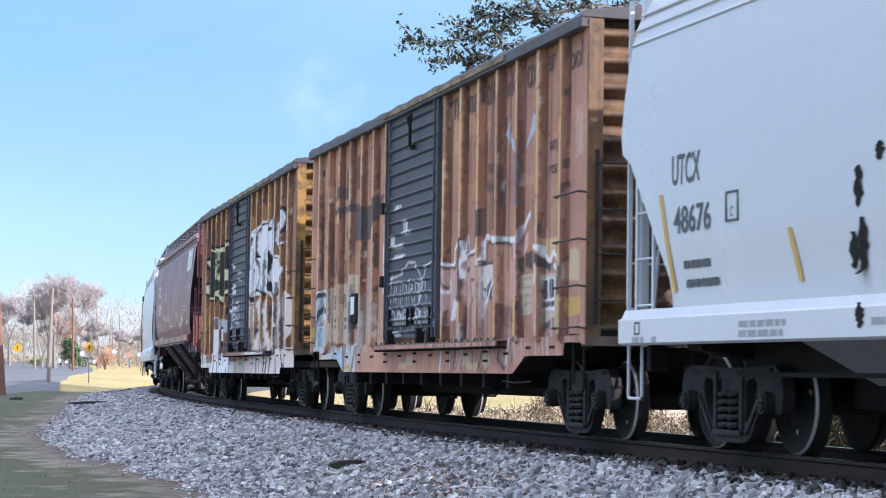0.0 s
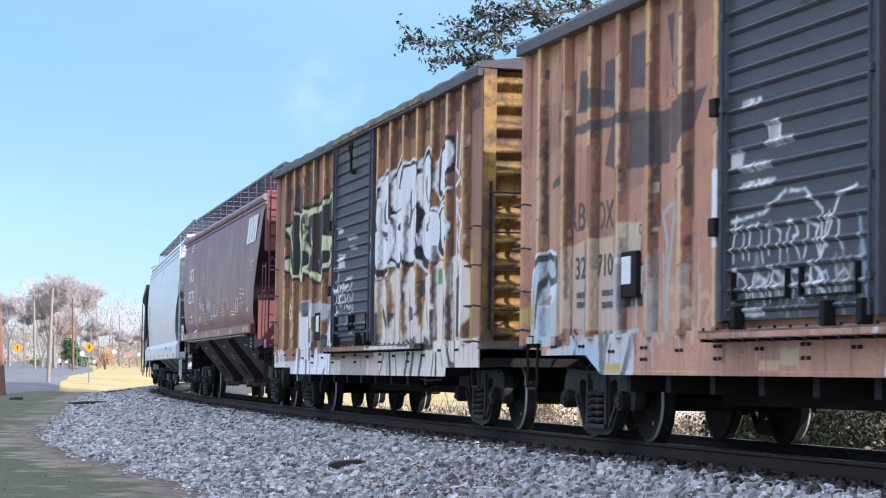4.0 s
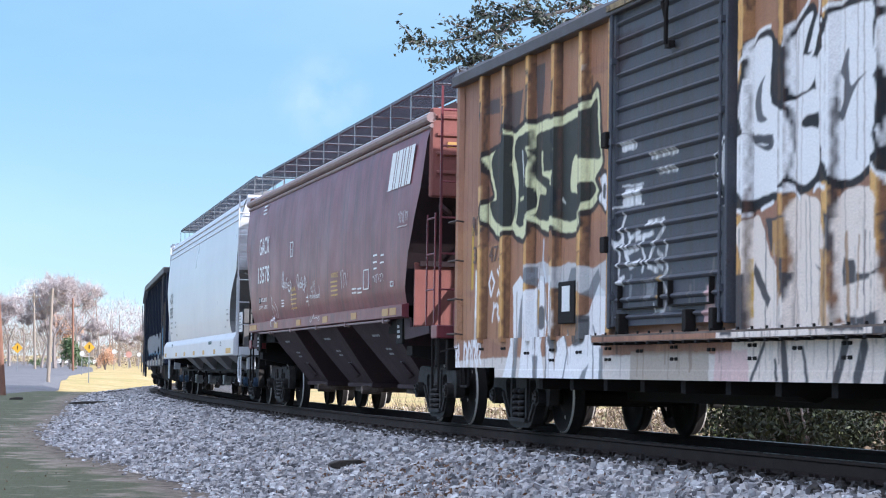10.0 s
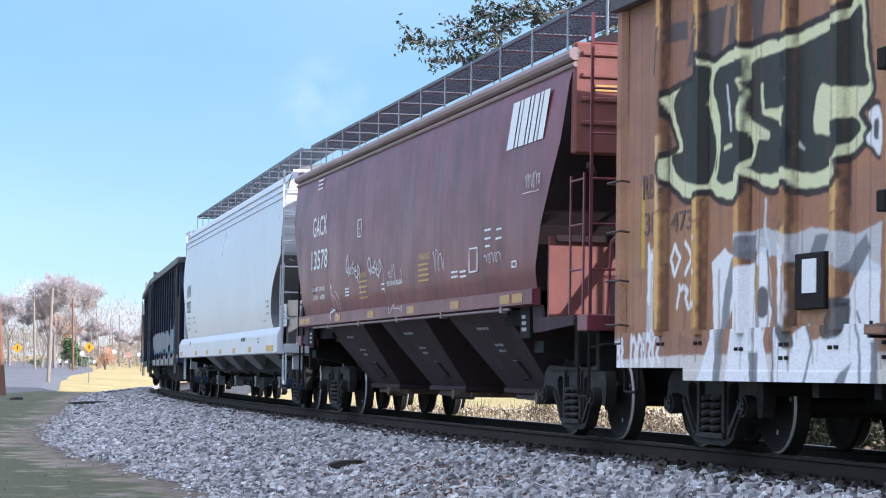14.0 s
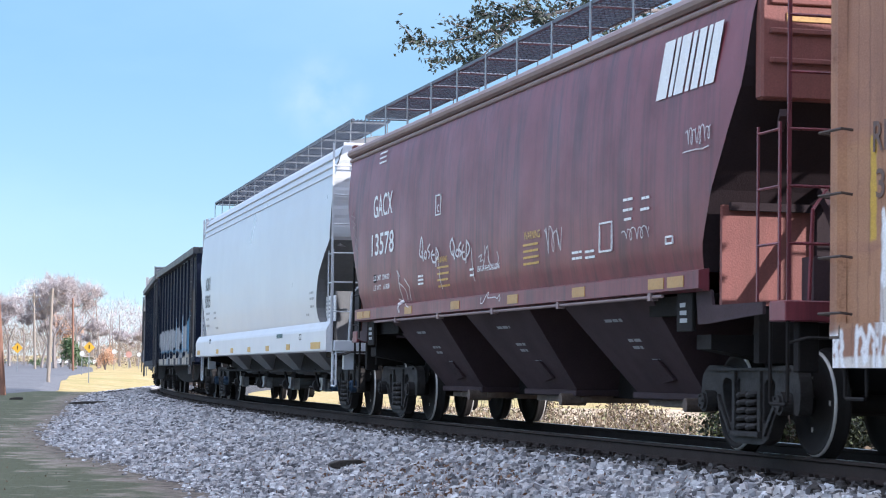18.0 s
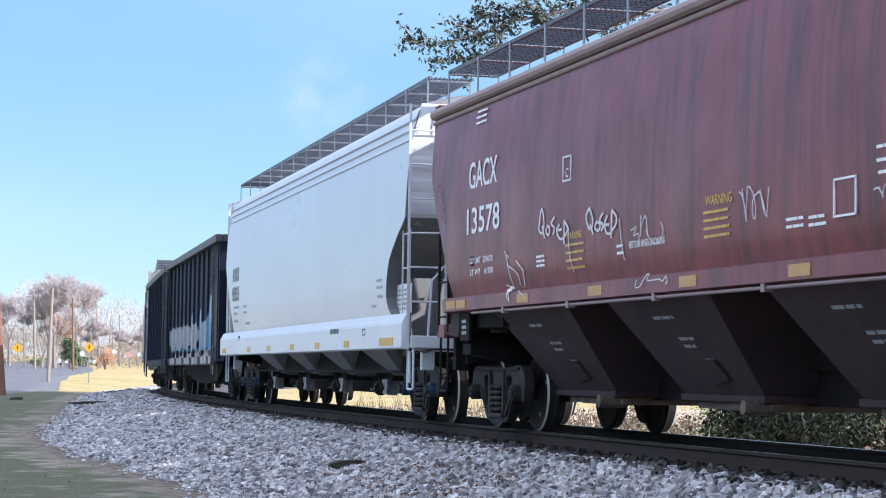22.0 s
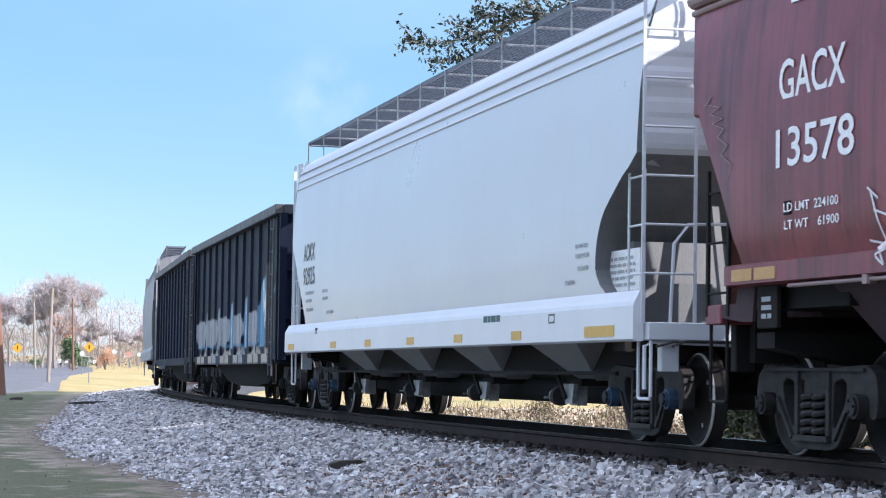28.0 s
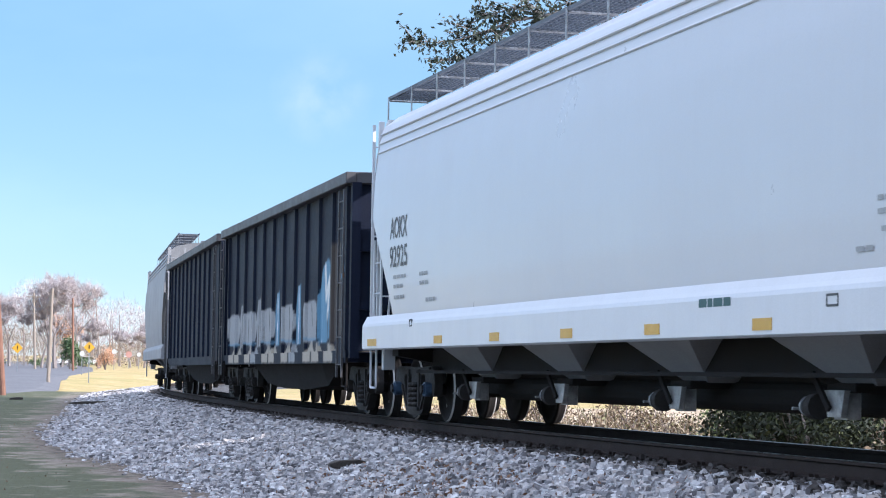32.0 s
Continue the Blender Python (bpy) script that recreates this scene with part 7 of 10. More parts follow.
    s.area([(-6.44, 1.88), (-6.22, 1.88), (-6.20, 1.70), (-6.43, 1.71)], K, 0.93)
    s.area([(-6.45, 1.60), (-6.23, 1.60), (-6.21, 1.48), (-6.44, 1.49)], K, 0.93)
    s.area([(-6.46, 1.37), (-6.24, 1.37), (-6.23, 0.97), (-6.47, 0.97)], K, 0.93)
    s.area([(-4.69, 1.78), (-4.45, 1.79), (-4.47, 0.99), (-4.71, 0.98)], (0.42, 0.58, 0.74), 0.9)
    s.area([(-4.69, 1.82), (-4.44, 1.82), (-4.44, 1.78), (-4.69, 1.78)], K, 0.85)
    s.line([(-4.71, 1.81), (-4.71, 1.33), (-4.69, 1.08)], 0.03, K, 0.9)
    s.line([(-4.45, 1.81), (-4.35, 1.81)], 0.06, W, 0.9)
    s.area([(-6.80, 0.81), (-6.76, 0.95), (-6.11, 0.98), (-5.12, 1.08), (-3.98, 1.14), (-4.00, 0.59), (-5.15, 0.59), (-5.36, 0.64), (-5.76, 0.80)], (0.66, 0.66, 0.66), 0.88)
    s.area([(-5.97, 1.12), (-5.72, 1.00), (-5.24, 1.00), (-5.05, 0.88), (-4.99, 0.61), (-5.25, 0.63), (-5.68, 0.76), (-5.89, 0.83)], (0.46, 0.60, 0.72), 0.85)
    s.line([(-5.93, 1.14), (-5.73, 1.01), (-5.88, 0.81)], 0.05, K, 0.9)
    s.area([(-5.07, 1.12), (-4.70, 1.12), (-4.81, 0.90), (-4.88, 0.61), (-5.00, 0.61), (-5.03, 0.91)], (0.15, 0.15, 0.165), 0.9)
    s.area([(-4.07, 1.12), (-3.95, 1.07), (-4.20, 0.73), (-4.30, 0.60), (-4.39, 0.67)], (0.15, 0.15, 0.165), 0.9)
    s.line([(-4.69, 0.99), (-4.73, 0.82)], 0.03, K, 0.9)
    s.area([(-4.83, 0.80), (-4.37, 0.80), (-4.37, 0.70), (-4.84, 0.70)], (0.62, 0.40, 0.12), 0.9)
    s.area([(-7.72, 1.43), (-7.34, 1.45), (-7.38, 1.23), (-7.74, 1.22)], (0.60, 0.42, 0.14), 0.9)
    s.area([(-4.40, 1.77), (-3.77, 1.76), (-3.79, 1.35), (-4.42, 1.35)], (0.03, 0.03, 0.032), 0.95)
    s.area([(-4.17, 1.73), (-3.87, 1.74), (-3.88, 1.47), (-4.18, 1.47)], (0.7, 0.7, 0.71), 0.97)
    s.line([(-3.20, 1.91), (-3.33, 2.20), (-3.05, 2.30), (-3.04, 2.20), (-3.20, 1.53)], 0.06, (0.45, 0.47, 0.48), 0.85)
    s.tag(-3.71, -2.03, 0.97, 1.52, BEIGE, 4, 0.07, 0.6)
    for x in (-0.5, 2.6, 3.6):
        s.area([(x, 0.78), (x + 0.35, 0.78), (x + 0.35, 0.92), (x, 0.92)], (0.6, 0.45, 0.3), 0.85)
    s.area([(-1.93, 2.50), (-1.78, 2.50), (-1.77, 1.81), (-1.93, 1.81)], W, 0.85)
    s.runs(-7.4, -1.6, 1.9, 0.72, (0.5, 0.48, 0.46), 22, 0.6, 0.05)
    s.runs(1.6, 7.2, 1.25, 0.72, (0.66, 0.55, 0.52), 22, 0.7, 0.03)
    s.runs(1.6, 7.2, 4.2, 1.6, (0.10, 0.05, 0.04), 12, 0.5, 0.06)
    s.runs(-7.5, 7.5, 4.2, 0.8, (0.13, 0.05, 0.042), 50, 0.6, 0.016)
    s.runs(1.5, 7.4, 1.5, 0.7, (0.10, 0.045, 0.042), 40, 0.65, 0.02)
    s.runs(1.5, 7.4, 1.4, 0.7, (0.05, 0.04, 0.042), 30, 0.7, 0.018)
    s.runs(-7.4, 7.4, 1.9, 0.7, (0.74, 0.60, 0.54), 60, 0.55, 0.016)
    rust_shade_feet(s, POSTS_DULL, 1.1, 0.9)
    return s


def panel_tones(s, posts, tones):
    """Each sheet between two posts has aged in its own way, and its lower part again."""
    ps = sorted([-7.7, *posts, 7.7])
    for a, b in zip(ps, ps[1:]):
        if b - a > 1.5:
            continue
        z = 1.08
        while z < 4.2:
            h = s.rng.uniform(0.5, 1.9)
            top = min(z + h, 4.36)
            j = [s.rng.uniform(-0.1, 0.1) for _ in range(4)]
            s.area([(a, z + j[0]), (b, z + j[1]), (b, top + j[2]), ((a + b) / 2, top + j[3]), (a, top + j[0])], tones[s.rng.integers(0, len(tones))], s.rng.uniform(0.12, 0.45))
            z = top


def worn_lit_posts(s, tones, posts):
    """Long strips of brighter, less rusted paint, with light put into the posts' faces."""
    for x in posts:
        z = 1.1
        while z < 4.3:
            h = s.rng.uniform(0.4, 1.3)
            if s.rng.random() < 0.93:
                a, b = s.rng.uniform(-0.068, -0.055), s.rng.uniform(0.035, 0.062)
                s.area([(x + a, z), (x + b, z + 0.02), (x + b + s.rng.uniform(-0.015, 0.01), z + h * 0.5), (x + b, z + h), (x + a, z + h - 0.02), (x + a + 0.006, z + h * 0.6)], tones[s.rng.integers(0, len(tones))], 0.9)
            z += h


def chipped(s, count, z0, z1, posts):
    """Chips along the posts' edges, dark bare steel and pale flakes, and rust that runs down beside the posts."""
    for x in posts:
        for _ in range(4):
            a, z = x + s.rng.choice([-0.13, 0.13, 0.15, -0.10]), s.rng.uniform(2.2, 4.3)
            s.line([(a, z), (a + s.rng.uniform(-0.02, 0.02), z - s.rng.uniform(0.5, 1.8))], s.rng.uniform(0.02, 0.07), (0.085, 0.045, 0.038), s.rng.uniform(0.45, 0.85))
    for _ in range(count):
        x = posts[s.rng.integers(0, len(posts))] + s.rng.choice([-0.1, 0.1, -0.06, 0.06])
        z, h = s.rng.uniform(z0, z1), s.rng.uniform(0.04, 0.16)
        s.area([(x - 0.025, z), (x + 0.02, z + 0.01), (x + 0.025, z + h), (x - 0.015, z + h * 0.9)], GREY_BROWN if s.rng.random() < 0.7 else (0.66, 0.52, 0.42), 0.85)


def rust_shade_feet(s, posts, low, much):
    """Rust along the feet of the posts, and the shade there painted in with it, in thin lines that fade and thicken."""
    for x in posts:
        for off, w, keep in ((0.088, 0.034, 0.9), (0.118, 0.016, 0.8), (-0.118, 0.016, 0.8)):
            z = low
            while z < 4.3:
                h = s.rng.uniform(0.3, 1.2)
                if s.rng.random() < keep * much:
                    a = x + off + s.rng.uniform(-0.006, 0.006)
                    s.line([(a, z), (a + s.rng.uniform(-0.008, 0.008), z + h)], w * s.rng.uniform(0.5, 1.4), ((0.06, 0.034, 0.03), (0.11, 0.052, 0.035), (0.04, 0.03, 0.032))[s.rng.integers(0, 3)], s.rng.uniform(0.45, 0.85))
                z += h


def spray_dull_door():
    s = Spray(11)
    s.area([(-1.68, 3.09), (-1.42, 3.09), (-1.41, 1.12), (-1.66, 1.12)], (0.05, 0.045, 0.045), 0.5)
    s.tag(-1.51, 0.76, 1.63, 2.01, W, 6, 0.03, 0.85)
    s.tag(-1.46, 0.45, 1.28, 1.60, W, 5, 0.04, 0.75)
    s.tag(-1.10, 0.87, 1.32, 1.52, W, 6, 0.025, 0.6)
    s.line([(-1.51, 2.01), (-0.79, 2.05), (-0.38, 2.20), (0.03, 2.18), (0.35, 2.00), (0.30, 1.60), (0.65, 2.09), (0.96, 2.14)], 0.035, W, 0.8)
    s.area([(-0.75, 2.79), (-0.44, 2.81), (-0.49, 2.61), (-0.69, 2.61)], W, 0.85)
    s.area([(-1.52, 2.60), (-1.21, 2.62), (-1.26, 2.48), (-1.52, 2.46)], W, 0.7)
    for x, z, w in ((-1.25, 3.0, 0.35), (-0.7, 2.62, 0.5), (-1.25, 2.45, 0.6), (-1.25, 2.3, 0.65), (-1.2, 1.22, 0.4)):
        s.line([(x, z), (x + w, z)], 0.07, W, 0.75)
    s.line([(1.02, 1.89), (1.18, 1.20)], 0.07, (0.35, 0.45, 0.55), 0.8)
    s.runs(-1.3, 1.2, 4.1, 1.2, (0.09, 0.08, 0.08), 24, 0.4, 0.06)
    s.runs(-1.3, 1.2, 1.6, 1.15, (0.4, 0.38, 0.37), 12, 0.5, 0.05)
    return s


def belly_dull(x):
    """Lower edge of the sill that is cut up in slopes before the trucks."""
    a = abs(x)
    return 0.685 if a < 4.95 else min(0.685 + (a - 4.95) * 0.40, 0.885) if a < 6.95 else 1.02


def belly_pool(x):
    return 0.64 if abs(x) < 5.93 else 0.755


def plain_cars():
    dull, h1 = box_car("weathered red-brown boxcar with a black plug door and faded spray paint", spray_dull_car(), spray_dull_door(), BOX_PAINT_DULL, belly_dull, RUSTY, BOX_POST_DULL, POSTS_DULL)
    pool, h2 = box_car("orange-brown boxcar with a black plug door and white bubble letters", spray_pool_car(), spray_pool_door(), BOX_PAINT, belly_pool, RUSTY, BOX_POST, POSTS_POOL)
    y = SHEET_Y - 0.0065
    for word, x, z, h, w in (("RB", -6.10, 2.19, 0.29, 0.50), ("OX", -5.22, 2.16, 0.29, 0.50)):
        lettering(word, x, z, h, w, FADED_INK, dull, y)
    for word, x, z, h, w in (("32", -5.90, 1.68, 0.23, 0.34), ("710", -5.20, 1.68, 0.23, 0.46)):
        lettering(word, x, z, h, w, GREY_INK, dull, y)
    for word, x, z, h, w in (("38", -7.05, 2.02, 0.22, 0.34), ("473", -6.36, 2.01, 0.19, 0.55), ("RB", -7.10, 2.37, 0.23, 0.32)):
        lettering(word, x, z, h, w, FADED_INK, pool, y)
    lettering("C", -3.98, 2.05, 0.1, 0.07, GREY_INK, dull, y)
    # the slogan runs over sheets and posts, the posts' share in plain blocks
    for car in (pool, dull):
        for word, x, w in (("The", 2.0, 0.58), ("nat", 2.86, 0.56), ("onw", 3.70, 0.6), ("ide", 4.57, 0.55), ("ox", 5.47, 0.42), ("ar p", 6.29, 0.6), ("ool", 7.13, 0.45)):
            lettering(word, x - 0.19, 3.92, 0.27, w, FADED_INK, car, y)
        for word, x, z, w in () if car is pool else (("next", 3.74, 3.20, 0.46), ("load", 3.74, 2.98, 0.48), ("any", 6.33, 3.20, 0.38), ("road", 6.33, 2.98, 0.48)):
            lettering(word, x - 0.12, z - 0.12, 0.16, w, FADED_INK, car, y)
    bars("small_stencil", [(-5.85, 1.48, 0.5), (-5.85, 1.38, 0.4), (-5.05, 1.48, 0.35), (-5.05, 1.36, 0.4)], GREY_INK, dull, y, 0.06)
    for car, x, z in ((pool, -3.2, 1.22), (dull, -4.2, 1.44)):
        bm = bmesh.new()
        box(bm, x - 0.28, x + 0.28, -1.47, SHEET_Y, z, z + 0.45)
        ob = part("placard_board", bevelled(bm, 0.01), UNDER, car)
        bm = bmesh.new()
        box(bm, x - 0.12, x + 0.14, -1.478, -1.471, z + 0.13, z + 0.40)
        part("paper_notice", fixed(bm), WHITE, ob)
    return dull, h1, pool, h2


# ---- covered hoppers ----
def lerp_table(z, table):
    return float(np.interp(z, [a for a, _ in table], [b for _, b in table]))


def hopper_body(t, profile, ends, material, end_material, nx=40, tail=None):
    """A rounded body: profile (y, z) from the near sill over the roof to the far one; ends(z) is half its length at that height, tail(z) that of its rear half where it differs."""
    tail = tail or ends
    bm = bmesh.new()
    n = len(profile)
    cols = []
    for y, z in profile:
        e, q = ends(z), tail(z)
        cols.append([bm.verts.new((-q + (e + q) * k / nx, y, z)) for k in range(nx + 1)])
    for a, b in zip(cols, cols[1:]):
        for k in range(nx):
            bm.faces.new((a[k], a[k + 1], b[k + 1], b[k])).smooth = True
    body = part("body", fixed(bm), material, t)
    for s, reach in ((-1, tail), (1, ends)):
        bm = bmesh.new()
        half = n // 2
        for i in range(half - 1):
            (y0, z0), (y1, z1) = profile[i], profile[i + 1]
            (y2, z2), (y3, z3) = profile[n - 2 - i], profile[n - 1 - i]
            k = 0.004
            bm.faces.new([bm.verts.new(c) for c in ((s * (reach(z0) - k), y0, z0), (s * (reach(z1) - k), y1, z1), (s * (reach(z2) - k), y2, z2), (s * (reach(z3) - k), y3, z3))])
        bmesh.ops.remove_doubles(bm, verts=bm.verts, dist=1e-4)
        part("end_slope_sheet", fixed(bm), end_material, t)
    return body


def round_profile(z0, ys, zs, n=3):
    """Mirrors the near half of a section and adds points between."""
    near = [(-y, z) for y, z in zip(ys, zs)]
    fine = []
    for (a, b), (c, d) in zip(near, near[1:]):
        fine += [(a + (c - a) * k / n, b + (d - b) * k / n) for k in range(n)]
    fine.append(near[-1])
    return fine + [(-y, z) for y, z in reversed(fine) if abs(y) > 1e-6]


def bay(t, x, top, low, ytop, ylow, ztop, zlow, material, name="hopper_bay"):
    """One discharge bay: an inverted pyramid of sloping sheets."""
    bm = bmesh.new()
    r = [[(x - h, -y, z), (x + h, -y, z), (x + h, y, z), (x - h, y, z)] for h, y, z in ((top, ytop, ztop), (low, ylow, zlow))]
    loft(bm, r)
    return part(name, fixed(bm), material, t)


def roof_walk(t, half, y0, y1, z, foot, material, mesh_material, step=1.5, beyond=0.0):
    """A running board of open grating on posts along the roof, drawn out past its leading end."""
    lead = -half - beyond
    for s in (-1, 1):
        bm = bmesh.new()
        for k in range(int((y1 - y0) / 0.062) + 1):
            y = s * (y0 + k * 0.062)
            box(bm, lead, half, y - 0.006, y + 0.006, z - 0.03, z)
        x = lead
        while x <= half:
            box(bm, x - 0.006, x + 0.006, min(s * y0, s * y1), max(s * y0, s * y1), z - 0.026, z - 0.012)
            x += 0.16
        part("running_board", bm, mesh_material, t, "open steel grating running board")
        bm = bmesh.new()
        for y in (y0 - 0.02, y1 + 0.02):
            box(bm, lead - 0.02, half + 0.02, s * y - 0.015, s * y + 0.015, z - 0.035, z + 0.008)
        part("running_board_edge", fixed(bm), mesh_material, t)
    first = None
    for x in np.linspace(lead + 0.05, half - 0.05, round((half - lead) / step) + 1):
        for s in (-1, 1):
            if first is None:
                bm = bmesh.new()
                tube(bm, [(0, -y1 - 0.02, z - 0.05), (0, -y0, z - 0.05), (0, -y0, foot + 0.05)], 0.016, 4)
                box(bm, -0.028, 0.028, -y1 - 0.045, -y1 - 0.033, foot - 0.05, z)
                first = part("board_bracket", fixed(bm), material, t)
                first.location = (x, 0, 0)
            else:
                share("board_bracket", first, pose(x, 0, 0, 0, 0, 0 if s < 0 else 180), t)


def ladder(t, x, y, z0, z1, w, axis, material, step=0.42, rail=0.028, name="ladder", first=0.2, thick=0.012):
    """A ladder in the plane of the side (axis x) or of the end (axis y): two rails and their rungs."""
    d = Vector((w, 0, 0)) if axis == "x" else Vector((0, w, 0))
    bm = bmesh.new()
    bar(bm, Vector((0, 0, z0)), Vector((0, 0, z1)), rail * 1.6, rail, (0, 1, 0) if axis == "x" else (1, 0, 0))
    body = part(name, fixed(bm), material, t)
    body.location = (x, y, 0)
    share("rail", body, pose(*d), body)
    bm = bmesh.new()
    tube(bm, [Vector((0, 0, 0)), d], thick, 6)
    rung = part("rung", fixed(bm), material, body)
    rung.location = (0, 0, z0 + first)
    z = z0 + first + step
    while z < z1:
        share("rung", rung, pose(0, 0, z), body)
        z += step
    return body


def end_platform(t, length, half, zt, material, dark, inner, ztop, rung_material, step_material, short=(), bracket=None, reach=None, slim=(), rail_y=-1.46):
    """The open end of a hopper: end sill, corner posts, ladders, slope-sheet props and brake stand; short ends keep low ladders."""
    for s in (-1, 1):
        low = s in short
        L = (reach or {}).get(s, length)
        x0, x1 = sorted((s * (L - 0.34), s * L))
        bm = bmesh.new()
        box(bm, x0, x1, -1.50, 1.50, zt - 0.17, zt)
        part("end_sill", bevelled(bm, 0.01), material, t)
        bm = bmesh.new()
        box(bm, *sorted((s * inner, s * (L - 0.1))), -0.9, 0.9, zt - 0.10, zt - 0.03)
        part("platform", fixed(bm), dark, t)
        top = zt + 1.30 if low else ztop
        rung = UNDER if low else rung_material
        for y in () if low or s in slim else (-1.42, 1.42):
            bm = bmesh.new()
            box(bm, *sorted((s * (L - 0.36), s * (L - 0.30))), y - 0.04, y + 0.04, zt, top)
            part("corner_post", bevelled(bm, 0.006), UNDER if low else material, t)
        if low:
            ladder(t, s * (L - 0.03), -1.49, zt - 0.1, zt + 1.18, -s * 0.46, "x", rung, 0.44)
        elif s in slim:
            ladder(t, s * (L - 0.03), rail_y, zt - 0.02, top - 0.02, 0.52, "y", rung, 0.465, 0.020, first=0.48, thick=0.014)
            ladder(t, s * (L - 0.08), -1.52, zt, zt + 1.45, -s * 0.46, "x", rung, 0.465, 0.018, first=0.46, thick=0.012)
        else:
            ladder(t, s * (L - 0.03), -1.46, zt - 0.02, top - 0.02, 0.48, "y", rung, 0.44)
            ladder(t, s * (L - 0.33), -1.49, zt, zt + 1.42, -s * 0.44, "x", rung, 0.44)
        ladder(t, s * (L - 0.03), 0.98, zt - 0.02, top - 0.02, 0.48, "y", rung, 0.44)
        for y in (-0.55, 0.55):
            bm = bmesh.new()
            bar(bm, (s * (L - 0.45), y, zt - 0.05), (s * (inner + 0.35), y, zt + 1.35), 0.07, 0.09)
            part("slope_prop", fixed(bm), GREY_DARK if dark is GREY_SHADE else dark, t)
        bm = bmesh.new()
        bar(bm, (s * (L - 0.3), -1.4, zt + 1.55), (s * (inner + 0.5), -0.9, zt + 1.5), 0.06)
        part("corner_brace", fixed(bm), dark, t)
        bm = bmesh.new()
        tube(bm, [(s * (L - 0.1), -1.25, zt), (s * (L - 0.15), -1.2, zt + 0.75), (s * (L - 0.3), -1.0, zt + 0.95), (s * (L - 0.4), -0.3, zt + 0.98)], 0.018, 6)
        part("hand_rail", bm, rung, t)
        bm = bmesh.new()
        tube(bm, [(s * (L - 0.1), 0.2, zt), (s * (L - 0.12), 0.2, zt + 1.0), (s * (L - 0.12), 0.9, zt + 1.0)], 0.018, 6)
        part("hand_rail", bm, rung, t)
        bm = bmesh.new()
        disc(bm, (s * (L - 0.75), -0.35, zt + 0.2), (0, 1, 0), 0.17, 0.5, 16)
        box(bm, *sorted((s * (L - 0.95), s * (L - 0.7))), -0.95, -0.6, zt - 0.03, zt + 0.4)
        part("brake_valve", fixed(bm), GREY_DARK if dark is GREY_SHADE else dark, t)
        bm = bmesh.new()
        disc(bm, (s * (L - 0.95), 0.5, zt + 0.2), (0, 1, 0), 0.2, 0.7, 16)
        part("air_reservoir", fixed(bm), GREY_DARK if dark is GREY_SHADE else dark, t)
        step_iron(t, s * (L - 0.22), -1.46, zt - 0.15, 0.46, 0.36, step_material)
        step_iron(t, s * (L - 0.22), 1.46, zt - 0.15, 0.46, 0.36, step_material)
        bm = bmesh.new()
        box(bm, *sorted((s * (L - 0.26), s * (L - 0.14))), -1.32, -1.14, 0.72, zt - 0.17)
        part("step_bracket", bevelled(bm, 0.01), bracket or step_material, t)


